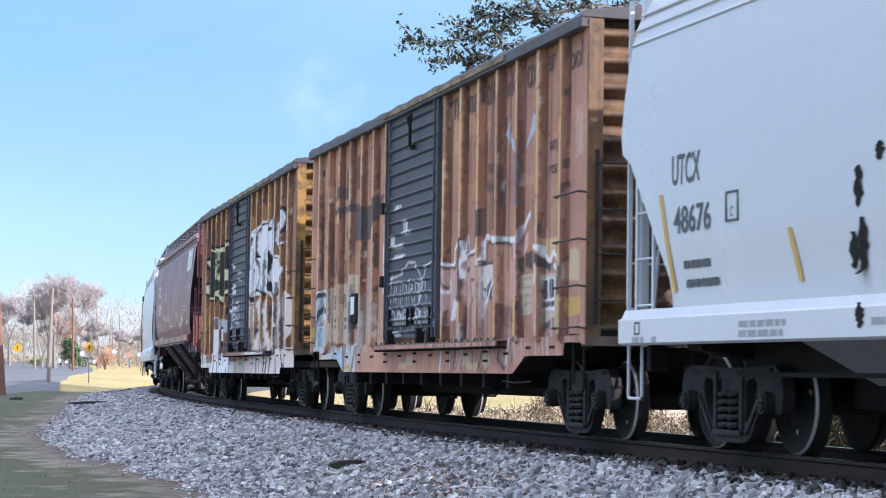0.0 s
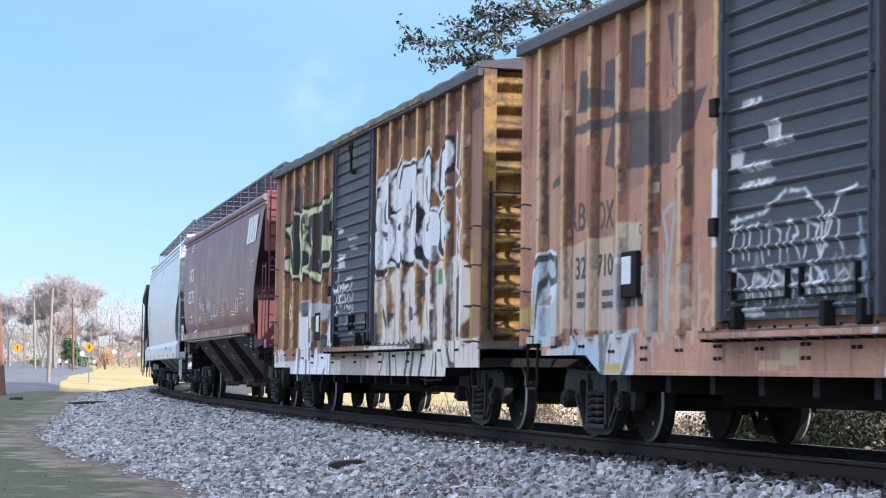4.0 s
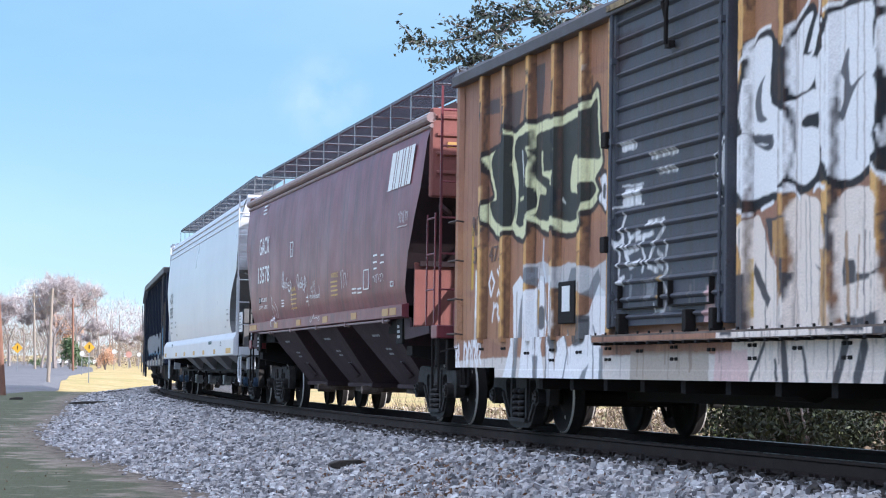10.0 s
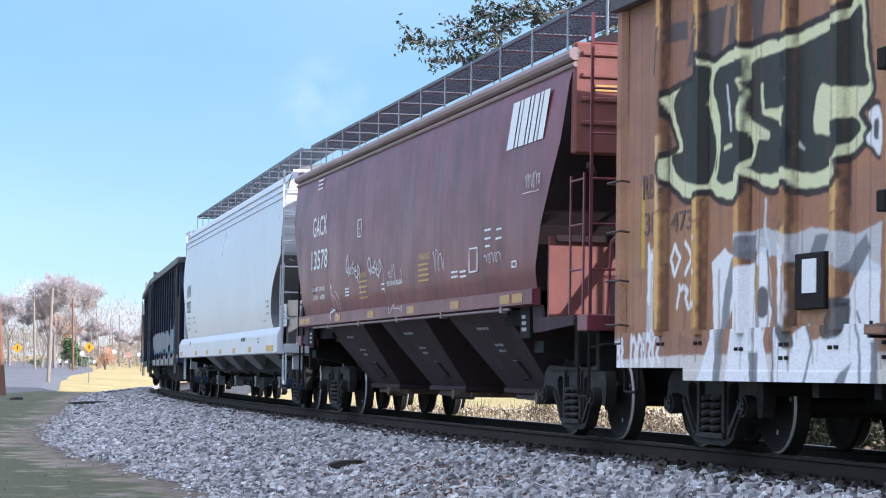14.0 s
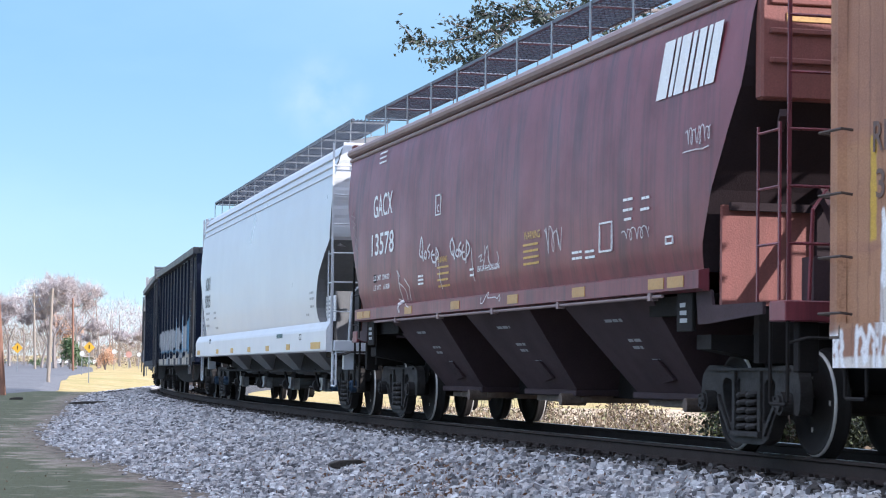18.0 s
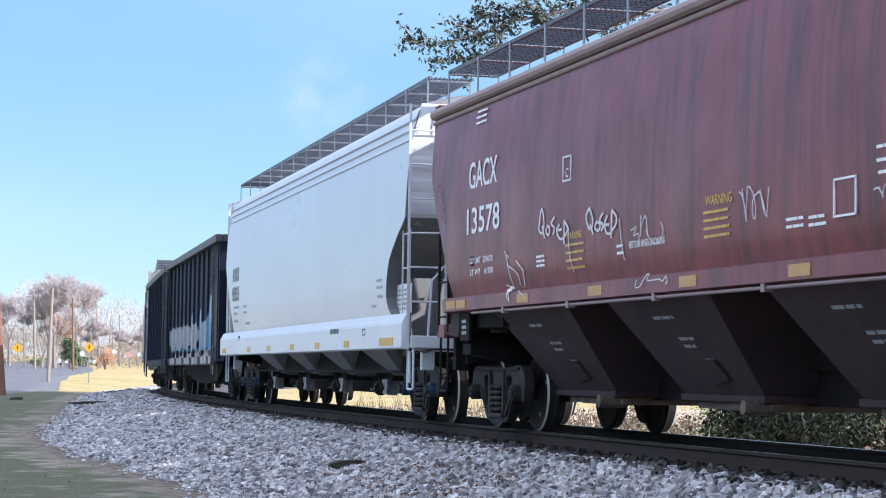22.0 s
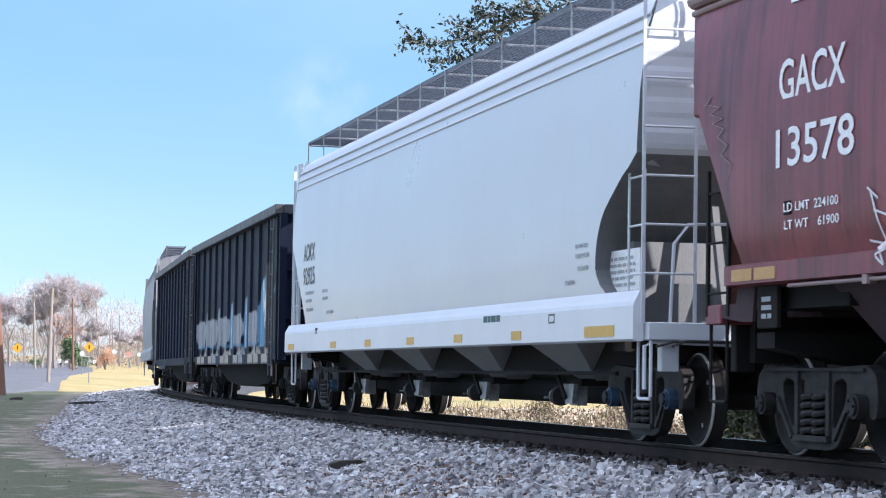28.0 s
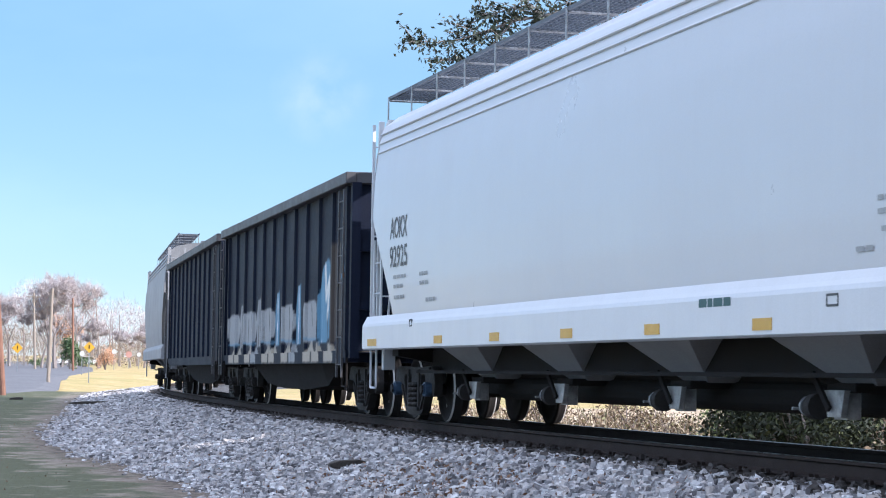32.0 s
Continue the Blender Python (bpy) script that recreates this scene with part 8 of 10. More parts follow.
def round_hopper(label, L, half, sill_l, zsill, ztop, body_ends, bays, material, sill_material, dark, walk_half, cap, group="train of freight cars", outlets=True, bracket=None, reach=None, slim=(), sill_h=0.36, shift=0.0, rail_y=-1.46, tail=None, sill_tail=None, walk_beyond=0.0):
    """A round-sided covered hopper with a deep side sill and small outlets under its bays."""
    t = thing("hopper_car", label, "hopper car", group)
    prof = round_profile(0, [1.535, 1.54, 1.568, 1.58, 1.575, 1.55, 1.50, 1.47, 1.475, 1.44, 1.445, 1.40, 1.22, 0.8, 0.0], [zsill + sill_h + 0.06, 1.5, 1.9, 2.4, 2.9, 3.4, 3.85, 3.98, 4.02, 4.12, 4.16, 4.26, 4.40, 4.50, 4.56], 5)
    tail, sill_tail = tail or body_ends, sill_tail or sill_l
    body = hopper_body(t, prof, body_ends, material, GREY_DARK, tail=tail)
    bm = bmesh.new()
    for z, y in ((4.0, 1.475), (4.14, 1.45), (3.86, 1.50)):
        for s in (-1, 1):
            tube(bm, [(-tail(z) + 0.02, s * y, z), (body_ends(z) - 0.02, s * y, z)], 0.016, 6)
    part("roof_moulding", bm, material, body)
    for s in (-1, 1):
        bm = bmesh.new()
        y = s * 1.585
        loft(bm, [[(x, y, zsill), (x, y + s * 0.03, zsill + 0.02), (x, y + s * 0.03, zsill + sill_h * (0.95 if sill_h < 0.3 else 0.84)), (x, y + s * 0.018, zsill + sill_h * (0.985 if sill_h < 0.3 else 0.94)), (x, y - s * 0.005, zsill + sill_h * 1.04), (x, s * 1.545, zsill + sill_h + 0.085), (x, s * 1.51, zsill + sill_h + 0.085), (x, s * 1.51, zsill)] for x in np.linspace(-sill_tail, sill_l, 9)])
        part("side_sill", fixed(bm), sill_material, t)
    for x in bays:
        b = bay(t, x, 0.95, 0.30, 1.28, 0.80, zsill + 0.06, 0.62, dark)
        if outlets:
            bm = bmesh.new()
            box(bm, x - 0.28, x + 0.28, -0.98, 0.98, 0.56, 0.64)
            part("outlet_flange", bevelled(bm, 0.01), UNDER, b)
            bm = bmesh.new()
            plate(bm, [(x - 0.20, 0.58), (x + 0.20, 0.58), (x + 0.13, 0.36), (x - 0.13, 0.36)], 0.05, lambda p, q, d: (p, -0.99 - d, q))
            box(bm, x - 0.13, x + 0.13, -0.98, -0.86, 0.34, 0.58)
            part("outlet_box", fixed(bm), PALE_STEEL, b, "bright cast outlet frame")
            bm = bmesh.new()
            disc(bm, (x - 0.38, -1.02, 0.44), (1, 0, 0), 0.11, 0.12, 18)
            disc(bm, (x - 0.48, -1.02, 0.44), (1, 0, 0), 0.07, 0.10, 18)
            part("outlet_valve", fixed(bm), CAST, b)
            bm = bmesh.new()
            disc(bm, (x - 0.55, -1.02, 0.44), (1, 0, 0), 0.085, 0.03, 18)
            tube(bm, [(x - 0.62, -1.02, 0.42), (x - 0.70, -1.02, 0.42)], 0.03, 8)
            tube(bm, [(x - 0.62, -1.14, 0.42), (x - 0.62, -0.9, 0.42)], 0.015, 6)
            part("outlet_cap", fixed(bm), PALE_STEEL, b)
            bm = bmesh.new()
            bar(bm, (x - 0.30, -1.10, 0.72), (x - 0.05, -1.06, 0.42), 0.03, 0.05)
            part("outlet_lever", fixed(bm), UNDER, b)
    bm = bmesh.new()
    tube(bm, [(bays[0] - 0.4, -0.45, 0.5), (bays[-1] + 0.4, -0.45, 0.5)], 0.15, 14)
    tube(bm, [(bays[0] - 0.4, 0.45, 0.5), (bays[-1] + 0.4, 0.45, 0.5)], 0.15, 14)
    box(bm, -half + 0.6, half - 0.6, -1.24, -1.2, 0.68, 0.72)
    part("discharge_pipe", fixed(bm), UNDER, t)
    bm = bmesh.new()
    box(bm, -half, half, -0.9, 0.9, 0.72, zsill + 0.3)
    box(bm, -half + 1.4, half - 1.4, -0.5, 0.5, 0.42, 0.72)
    part("keel", fixed(bm), UNDER, t)
    roof_walk(t, walk_half, 0.55, 1.12, 4.80, 4.40, PALE_STEEL, WALK_STEEL, beyond=walk_beyond)
    for k in range(5):
        bm = bmesh.new()
        x = (k - 2) * walk_half * 0.38
        disc(bm, (x, 0, 4.62), (0, 0, 1), 0.38, 0.14, 20)
        part("roof_hatch", bevelled(bm, 0.015), material, t)
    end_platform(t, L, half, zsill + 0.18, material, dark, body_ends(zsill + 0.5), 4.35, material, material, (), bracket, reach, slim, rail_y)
    # the end panel's shade is in its paint, darker than the body
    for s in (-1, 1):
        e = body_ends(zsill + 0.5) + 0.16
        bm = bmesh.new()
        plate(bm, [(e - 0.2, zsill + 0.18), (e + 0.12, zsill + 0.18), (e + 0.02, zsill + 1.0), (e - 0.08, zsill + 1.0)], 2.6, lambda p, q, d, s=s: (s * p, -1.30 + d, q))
        part("end_panel", fixed(bm), GREY_DARK, t, "lower end panel in shade-darkened grey")
    underframe(t, L - 0.05, half, 1.0)
    truck(t, -half + shift, 0.457, cap)
    truck(t, half + shift, 0.457, cap)
    return t


def tapes(t, xs, y, z, w, h, material=None):
    for x in xs:
        bm = bmesh.new()
        box(bm, x - w / 2, x + w / 2, y - 0.006, y + 0.02, z, z + h)
        part("reflector", fixed(bm), material or YELLOW, t)


def panel_frame(t, x, z, w, h, y, material, name="stencil_frame"):
    bm = bmesh.new()
    b = 0.018
    for x0, x1, z0, z1 in ((x, x + w, z, z + b), (x, x + w, z + h - b, z + h), (x, x + b, z, z + h), (x + w - b, x + w, z, z + h)):
        box(bm, x0, x1, y - 0.003, y + 0.01, z0, z1)
    return part(name, fixed(bm), material, t)


def side_y(z):
    """Depth of the round hopper's near side at a height, a little proud of it."""
    return -lerp_table(z, ((1.5, 1.545), (1.9, 1.568), (2.4, 1.58), (2.9, 1.575), (3.4, 1.55), (3.85, 1.50))) - 0.006


TEAL_INK = surface("dark green stencil paint", (0.03, 0.09, 0.09), (0.06, 0.13, 0.13), rough=0.5, scale=4)


def long_grey_hopper():
    ends = lambda z: lerp_table(z, ((1.4, 8.45), (1.5, 8.40), (1.6, 8.2), (1.75, 8.12), (2.0, 8.2), (2.17, 8.3), (2.31, 8.46), (2.46, 8.74), (2.6, 9.0), (2.72, 9.3), (2.78, 9.44), (4.2, 9.46), (4.6, 9.26)))
    rear = lambda z: lerp_table(z, ((1.4, 8.05), (1.6, 8.1), (1.9, 8.3), (2.3, 8.65), (2.7, 9.05), (2.85, 9.2), (3.0, 9.25), (4.2, 9.3), (4.6, 9.1)))
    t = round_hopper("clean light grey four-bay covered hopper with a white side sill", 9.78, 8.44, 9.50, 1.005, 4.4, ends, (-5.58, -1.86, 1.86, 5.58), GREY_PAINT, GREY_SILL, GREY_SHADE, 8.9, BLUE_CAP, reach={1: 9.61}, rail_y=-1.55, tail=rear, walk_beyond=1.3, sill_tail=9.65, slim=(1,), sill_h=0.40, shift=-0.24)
    tapes(t, (-9.0, ), -1.616, 1.06, 0.55, 0.1)
    tapes(t, (-5.2, -2.57, 0.18, 2.8, 5.44), -1.616, 1.06, 0.40, 0.1)
    tapes(t, (8.46,), -1.616, 1.055, 0.95, 0.11)
    lettering("AOKX", -8.1, 2.54, 0.30, 1.0, GREY_INK, t, side_y(2.70))
    lettering("92925", -8.1, 2.14, 0.30, 1.02, GREY_INK, t, side_y(2.30))
    bars("weight_stencil", [(-7.9, 1.98, 0.75), (-7.9, 1.85, 0.55), (-7.9, 1.70, 0.6), (-6.4, 1.97, 0.5), (-6.4, 1.85, 0.5), (-6.1, 1.62, 0.5)], STENCIL, t, side_y, 0.05)
    bars("maker_mark", [(4.0, 1.28, 0.75)], TEAL_INK, t, -1.617, 0.075, gap=0.02)
    panel_frame(t, 6.7, 1.22, 0.22, 0.1, -1.616, GREY_INK)
    panel_frame(t, -6.75, 1.30, 0.14, 0.1, -1.616, GREY_INK)
    bars("side_stencil", [(7.5, 1.98, 0.4), (7.5, 1.88, 0.45), (7.55, 1.75, 0.35), (7.1, 1.62, 0.3)], STENCIL, t, side_y, 0.04)
    for sgn in (-1, 1):
        bm = bmesh.new()
        prof = [(9.43, 2.79)]
        for k in range(5):
            z = 2.84 + k * 0.295
            prof += [(9.485, z), (9.493, z + 0.05), (9.493, z + 0.15), (9.485, z + 0.20)]
        prof += [(9.47, 4.32), (9.40, 4.36)]
        wide = lambda q: 1.52 if q < 3.8 else 1.52 - (q - 3.8) * 0.28
        plate(bm, prof, 2.0, lambda p, q, d, sgn=sgn, wide=wide: (sgn * (p if sgn > 0 else p - 0.15), wide(q) * (d - 1.0), q))
        part("end_hood", fixed(bm), GREY_PAINT, t, "ribbed pale grey end panel")
    bm = bmesh.new()
    box(bm, 8.06, 9.05, -1.40, -1.38, 1.51, 1.92)
    board = part("notice_board", fixed(bm), WHITE, t)
    bars("notice_line", [(8.14, 1.82 - 0.065 * k, 0.79) for k in range(5)], STENCIL, board, -1.406, 0.03)
    bm = bmesh.new()
    tube(bm, [(9.50, -1.50, 0.55), (9.50, -1.50, 0.96), (9.50, -1.42, 1.0), (9.52, -0.6, 0.98), (9.56, 0.0, 0.88)], 0.02, 6)
    part("uncoupling_lever", bm, GREY_PAINT, t)
    return t


def near_grey_hopper():
    ends = lambda z: lerp_table(z, ((1.2, 7.1), (1.6, 7.25), (2.2, 7.75), (2.7, 8.2), (2.8, 8.42), (3.0, 8.48), (3.9, 8.38), (4.6, 8.1)))
    t = round_hopper("pale grey covered hopper with black scuffs on its side", 8.55, 6.97, 8.39, 0.965, 4.4, ends, (-4.2, 0.0, 4.2), GREY_PAINT, GREY_SILL, GREY_SHADE, 7.9, CAST, outlets=False, bracket=UNDER, sill_h=0.25)
    lettering("UTCX", -7.1, 2.40, 0.28, 0.67, GREY_INK, t, side_y(2.6))
    lettering("48676", -7.06, 1.96, 0.25, 0.87, GREY_INK, t, side_y(2.15))
    panel_frame(t, -5.85, 2.0, 0.27, 0.26, side_y(2.2), GREY_INK)
    lettering("C", -5.75, 2.04, 0.09, 0.06, GREY_INK, t, side_y(2.15))
    bars("weight_stencil", [(-6.85, 1.64, 0.62), (-6.8, 1.47, 0.75)], GREY_INK, t, side_y, 0.07)
    bars("sill_stencil", [(-5.46, 1.09, 0.95), (-5.46, 1.01, 0.9), (-8.0, 0.985, 0.3), (-7.5, 0.985, 0.12), (-3.0, 1.07, 0.9)], STENCIL, t, -1.618, 0.055)
    panel_frame(t, -7.95, 1.06, 0.14, 0.12, -1.616, GREY_INK)
    for x0, z0, x1, z1 in ((-7.38, 2.34, -7.08, 1.44), (-4.55, 1.88, -4.36, 1.44)):
        bm = bmesh.new()
        rings = []
        for k in range(9):
            f = k / 8
            z = z0 + (z1 - z0) * f
            x = x0 + (x1 - x0) * f
            rings.append([(x - 0.045, side_y(z), z), (x + 0.045, side_y(z), z)])
        loft(bm, rings, cap=False, closed=False)
        part("reflector", bm, YELLOW, t)
    rng = random.Random(4)
    for x, z0, z1 in ((-3.30, 1.96, 2.27), (-3.25, 1.45, 1.88), (-3.4, 1.50, 1.78), (-2.95, 2.28, 2.42), (-3.18, 1.05, 1.24)):
        bm = bmesh.new()
        rings = []
        for k in range(11):
            z = z0 + (z1 - z0) * k / 10
            w = 0.05 * math.sin(math.pi * (k + 0.6) / 11.2) + rng.uniform(0, 0.04)
            y = side_y(z) - 0.002 if z > 1.45 else -1.622
            o = rng.uniform(-0.02, 0.02)
            rings.append([(x - w + o, y, z), (x + w + o, y, z)])
        loft(bm, rings, cap=False, closed=False)
        part("scuff", bm, UNDER, t)
    bm = bmesh.new()
    box(bm, -3.6, -3.1, -0.9, 0.9, 0.45, 0.95)
    disc(bm, (-3.5, -0.95, 0.58), (0, 1, 0), 0.1, 0.4, 14)
    part("outlet_gate", bevelled(bm, 0.02), RUSTY, t)
    return t


def spray_stroke(t, side, pts, w):
    """One stroke of spray paint that follows a hopper's side, or its sill below."""
    bm = bmesh.new()
    fine = Spray.curve(pts, 5)
    old = None
    for k, (x, z) in enumerate(fine):
        (ax, az), (bx, bz) = fine[max(k - 1, 0)], fine[min(k + 1, len(fine) - 1)]
        d = Vector((bx - ax, bz - az))
        d = d.normalized() if d.length > 1e-6 else Vector((1, 0))
        ring = []
        for q in (-w, w):
            zz = z + d.x * q * 0.7
            ring.append(bm.verts.new((x - d.y * q, (side(zz) if zz > 1.64 else -1.606) - 0.003, zz)))
        if old:
            bm.faces.new((old[0], old[1], ring[1], ring[0]))
        old = ring
    return part("scribble", bm, CHALK, t, "white spray-paint stroke")


def maroon_hopper():
    """A three-bay grain hopper with flat sloping sides, a thin side sill and deep dark bays."""
    t = thing("hopper_car", "maroon three-bay grain hopper with white lettering and scribbles", "hopper car", "train of freight cars")
    ends = lambda z: lerp_table(z, ((1.5, 7.05), (1.75, 7.12), (2.0, 7.25), (2.3, 7.42), (2.66, 7.70), (3.0, 7.95), (3.2, 8.1), (4.1, 8.25), (4.5, 8.05)))
    L, half = 8.9, 6.82
    prof = round_profile(0, [1.50, 1.555, 1.575, 1.57, 1.545, 1.50, 1.455, 1.46, 1.455, 1.38, 1.1, 0.6, 0.0], [1.60, 1.85, 2.3, 2.8, 3.3, 3.75, 3.95, 4.0, 4.08, 4.17, 4.30, 4.40, 4.44])
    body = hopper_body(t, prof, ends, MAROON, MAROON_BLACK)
    bm = bmesh.new()
    for s in (-1, 1):
        tube(bm, [(-8.3, s * 1.47, 4.05), (8.3, s * 1.47, 4.05)], 0.07, 10)
        tube(bm, [(-8.3, s * 1.465, 3.94), (8.3, s * 1.465, 3.94)], 0.03, 8)
    part("roof_edge", bm, MAROON_DULL, body, "faded grey-maroon rolled roof edge")
    bm = bmesh.new()
    for s in (-1, 1):
        loft(bm, [[(x, s * 1.50, 1.63), (x, s * 1.60, 1.61), (x, s * 1.60, 1.45), (x, s * 1.50, 1.43)] for x in (-7.25, 0, 7.2)])
    part("side_sill", fixed(bm), MAROON, t)
    bm = bmesh.new()
    tube(bm, [(-6.0, -1.57, 1.41), (6.2, -1.57, 1.41)], 0.017, 8)
    for x in (-4.6, -2.2, 0.4, 3.0, 5.9):
        box(bm, x - 0.04, x + 0.04, -1.60, -1.52, 1.375, 1.445)
    part("gate_rod", fixed(bm), MAROON_DULL, t)
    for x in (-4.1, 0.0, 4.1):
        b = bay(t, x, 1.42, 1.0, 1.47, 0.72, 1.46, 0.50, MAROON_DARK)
        bars("bay_stencil", [(x - 0.4, 1.22, 0.55), (x - 0.1, 1.02, 0.4), (x - 0.1, 0.95, 0.3), (x + 0.2, 0.82, 0.25)], STENCIL, b, lambda z: -(0.72 + (z - 0.50) / 0.96 * 0.75) - 0.006, 0.03)
        bm = bmesh.new()
        box(bm, x - 1.05, x + 1.05, -0.76, 0.76, 0.44, 0.51)
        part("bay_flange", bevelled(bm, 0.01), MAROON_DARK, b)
        bm = bmesh.new()
        box(bm, x - 0.5, x + 0.85, -0.62, 0.62, 0.36, 0.45)
        for y in (-0.62, 0.62):
            box(bm, x - 0.8, x + 1.05, y - 0.05, y + 0.05, 0.37, 0.43)
        disc(bm, (x + 0.9, -0.75, 0.40), (0, 1, 0), 0.07, 0.3, 12)
        part("outlet_gate", fixed(bm), RUSTY, b)
        bm = bmesh.new()
        plate(bm, [(x + 0.05, 0.60), (x + 0.5, 0.64), (x + 0.45, 0.84), (x + 0.05, 0.84)], 0.03, lambda p, q, d: (p, -(0.72 + (q - 0.50) / 0.96 * 0.75) - 0.01 - d, q))
        for dx in (-0.16, 0.02):
            disc(bm, (x + dx + 0.3, -0.94, 0.78), (0, 1, 0.6), 0.035, 0.06, 8)
            disc(bm, (x + dx + 0.35, -0.88, 0.70), (0, 1, 0.6), 0.03, 0.06, 8)
        part("vibrator_bracket", bm, MAROON_DARK, b)
    bm = bmesh.new()
    box(bm, -half, half, -0.35, 0.35, 0.75, 1.5)
    part("keel", fixed(bm), UNDER, t)
    for s in (-1, 1):
        # sill extension that runs out to the end, with its reinforcing plate
        bm = bmesh.new()
        e = 8.4 if s > 0 else 7.72
        plate(bm, [(s * 6.85, 1.44), (s * 7.2, 1.44), (s * 7.25, 1.30), (s * e, 1.30), (s * e, 1.20), (s * 7.1, 1.14), (s * 6.9, 1.14)], 0.03, lambda p, q, d: (p, -1.49 + d, q))
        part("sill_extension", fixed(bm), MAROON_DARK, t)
        bm = bmesh.new()
        box(bm, *sorted((s * 5.3, s * 7.0)), -1.38, 1.38, 1.24, 1.42)
        part("shear_plate", fixed(bm), UNDER, t)
        bm = bmesh.new()
        box(bm, *sorted((s * 5.1, s * 7.7)), 0.30, 0.42, 0.72, 1.26)
        box(bm, *sorted((s * 7.5, s * 7.62)), -1.2, 1.2, 0.80, 1.26)
        part("brake_beam", fixed(bm), UNDER, t)
        bm = bmesh.new()
        box(bm, *sorted((s * 6.38, s * 6.78)), -1.50, -1.46, 1.08, 1.43)
        card = part("stencil_plate", bevelled(bm, 0.006), UNDER, t)
        bars("stencil_line", [(min(s * 6.38, s * 6.78) + 0.1, 1.30 - 0.07 * k, 0.2) for k in range(3)], STENCIL, card, -1.506, 0.04, gap=0.02)
    roof_walk(t, 8.4, 0.45, 1.1, 4.73, 4.30, STEEL, WALK_STEEL, beyond=0.5)
    for k in range(4):
        bm = bmesh.new()
        x = -5.6 + k * 3.75
        box(bm, x - 1.7, x + 1.7, -0.32, 0.32, 4.40, 4.56)
        part("roof_hatch", bevelled(bm, 0.02), MAROON_DULL, t)
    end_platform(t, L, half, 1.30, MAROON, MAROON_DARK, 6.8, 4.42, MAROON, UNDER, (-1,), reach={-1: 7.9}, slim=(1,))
    for s in (-1, 1):
        bm = bmesh.new()
        box(bm, *sorted((s * 8.15, s * 8.3)), -1.47, 1.47, 3.0, 4.18)
        part("end_hood", bevelled(bm, 0.02), MAROON_END, t)
        for z in (3.3, 3.55, 3.8, 4.03):
            bm = bmesh.new()
            box(bm, *sorted((s * 8.29, s * 8.33)), -1.40, 1.40, z, z + 0.05)
            part("hood_rib", bevelled(bm, 0.01), MAROON_END, t)
        bm = bmesh.new()
        box(bm, *sorted((s * 8.30, s * 8.312)), -1.25, -0.7, 3.66, 3.73)
        part("reflector", fixed(bm), AMBER, t)
        bm = bmesh.new()
        plate(bm, [(7.40, 1.30), (7.45, 1.30), (7.45, 2.17), (7.40, 2.17)], 2.96, lambda p, q, d, s=s: (s * p, -1.48 + d, q))
        panel = part("end_panel", fixed(bm), MAROON_END, t, "maroon lower end panel in a sunlit tone")
        for y0, y1, z0, z1 in ((-0.62, -0.48, 1.32, 2.17), (0.48, 0.62, 1.32, 2.17), (-1.42, 1.42, 2.17 - 0.05, 2.17 + 0.02)):
            bm = bmesh.new()
            box(bm, *sorted((s * 7.45, s * 7.51)), y0, y1, z0, z1)
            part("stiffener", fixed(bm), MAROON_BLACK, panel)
    underframe(t, L - 0.05, half, 1.0)
    # lettering
    side = lambda z: -lerp_table(z, ((1.6, 1.503), (1.85, 1.56), (2.3, 1.58), (2.8, 1.575), (3.3, 1.55), (3.8, 1.505), (4.1, 1.46))) - 0.004
    lettering("GACX", -6.22, 2.90, 0.34, 1.22, WHITE, t, side(3.1))
    lettering("13578", -6.24, 2.36, 0.32, 1.42, WHITE, t, side(2.6))
    lettering("LD LMT  224100", -6.1, 2.0, 0.075, 1.0, WHITE, t, side(2.1))
    lettering("LT WT    61900", -6.1, 1.86, 0.075, 1.0, WHITE, t, side(1.95))
    lettering("WARNING", 1.66, 2.17, 0.09, 0.62, YELLOW, t, side(2.25))
    lettering("WARNING", -2.3, 2.09, 0.08, 0.5, YELLOW, t, side(2.2))
    lettering("VENT CAR WHEN UNLOADING", -0.38, 1.90, 0.07, 1.0, WHITE, t, side(1.93))
    bars("warning_line", [(1.6, 2.10 - 0.07 * k, 0.6) for k in range(4)], YELLOW, t, side, 0.026, gap=0.012)
    bars("warning_line", [(-2.35, 2.02 - 0.08 * k, 0.6) for k in range(4)], YELLOW, t, side, 0.026, gap=0.012)
    bars("stencil_line", [(-6.1, 3.84, 0.45), (-6.1, 3.77, 0.45), (-6.1, 3.70, 0.45), (-3.4, 1.95, 0.3), (-3.4, 1.9, 0.3), (-3.4, 1.85, 0.3), (-0.73, 1.93, 0.2), (-0.73, 1.86, 0.22),
                              (5.08, 2.36, 0.28), (5.62, 2.34, 0.22), (5.08, 2.26, 0.28), (5.58, 2.235, 0.26), (5.1, 2.17, 0.26), (3.4, 1.93, 0.34), (3.4, 1.87, 0.34), (3.84, 1.92, 0.3), (3.84, 1.86, 0.34)], WHITE, t, side, 0.026, gap=0.012)
    panel_frame(t, -2.47, 2.71, 0.28, 0.27, side(2.9), WHITE)
    lettering("C", -2.37, 2.75, 0.1, 0.09, WHITE, t, side(2.88))
    panel_frame(t, 4.32, 1.90, 0.40, 0.30, side(2.1), WHITE)
    panel_frame(t, 6.24, 1.88, 0.20, 0.08, side(1.9), WHITE)
    panel_frame(t, -6.1, 1.98, 0.12, 0.11, side(2.0), UNDER)
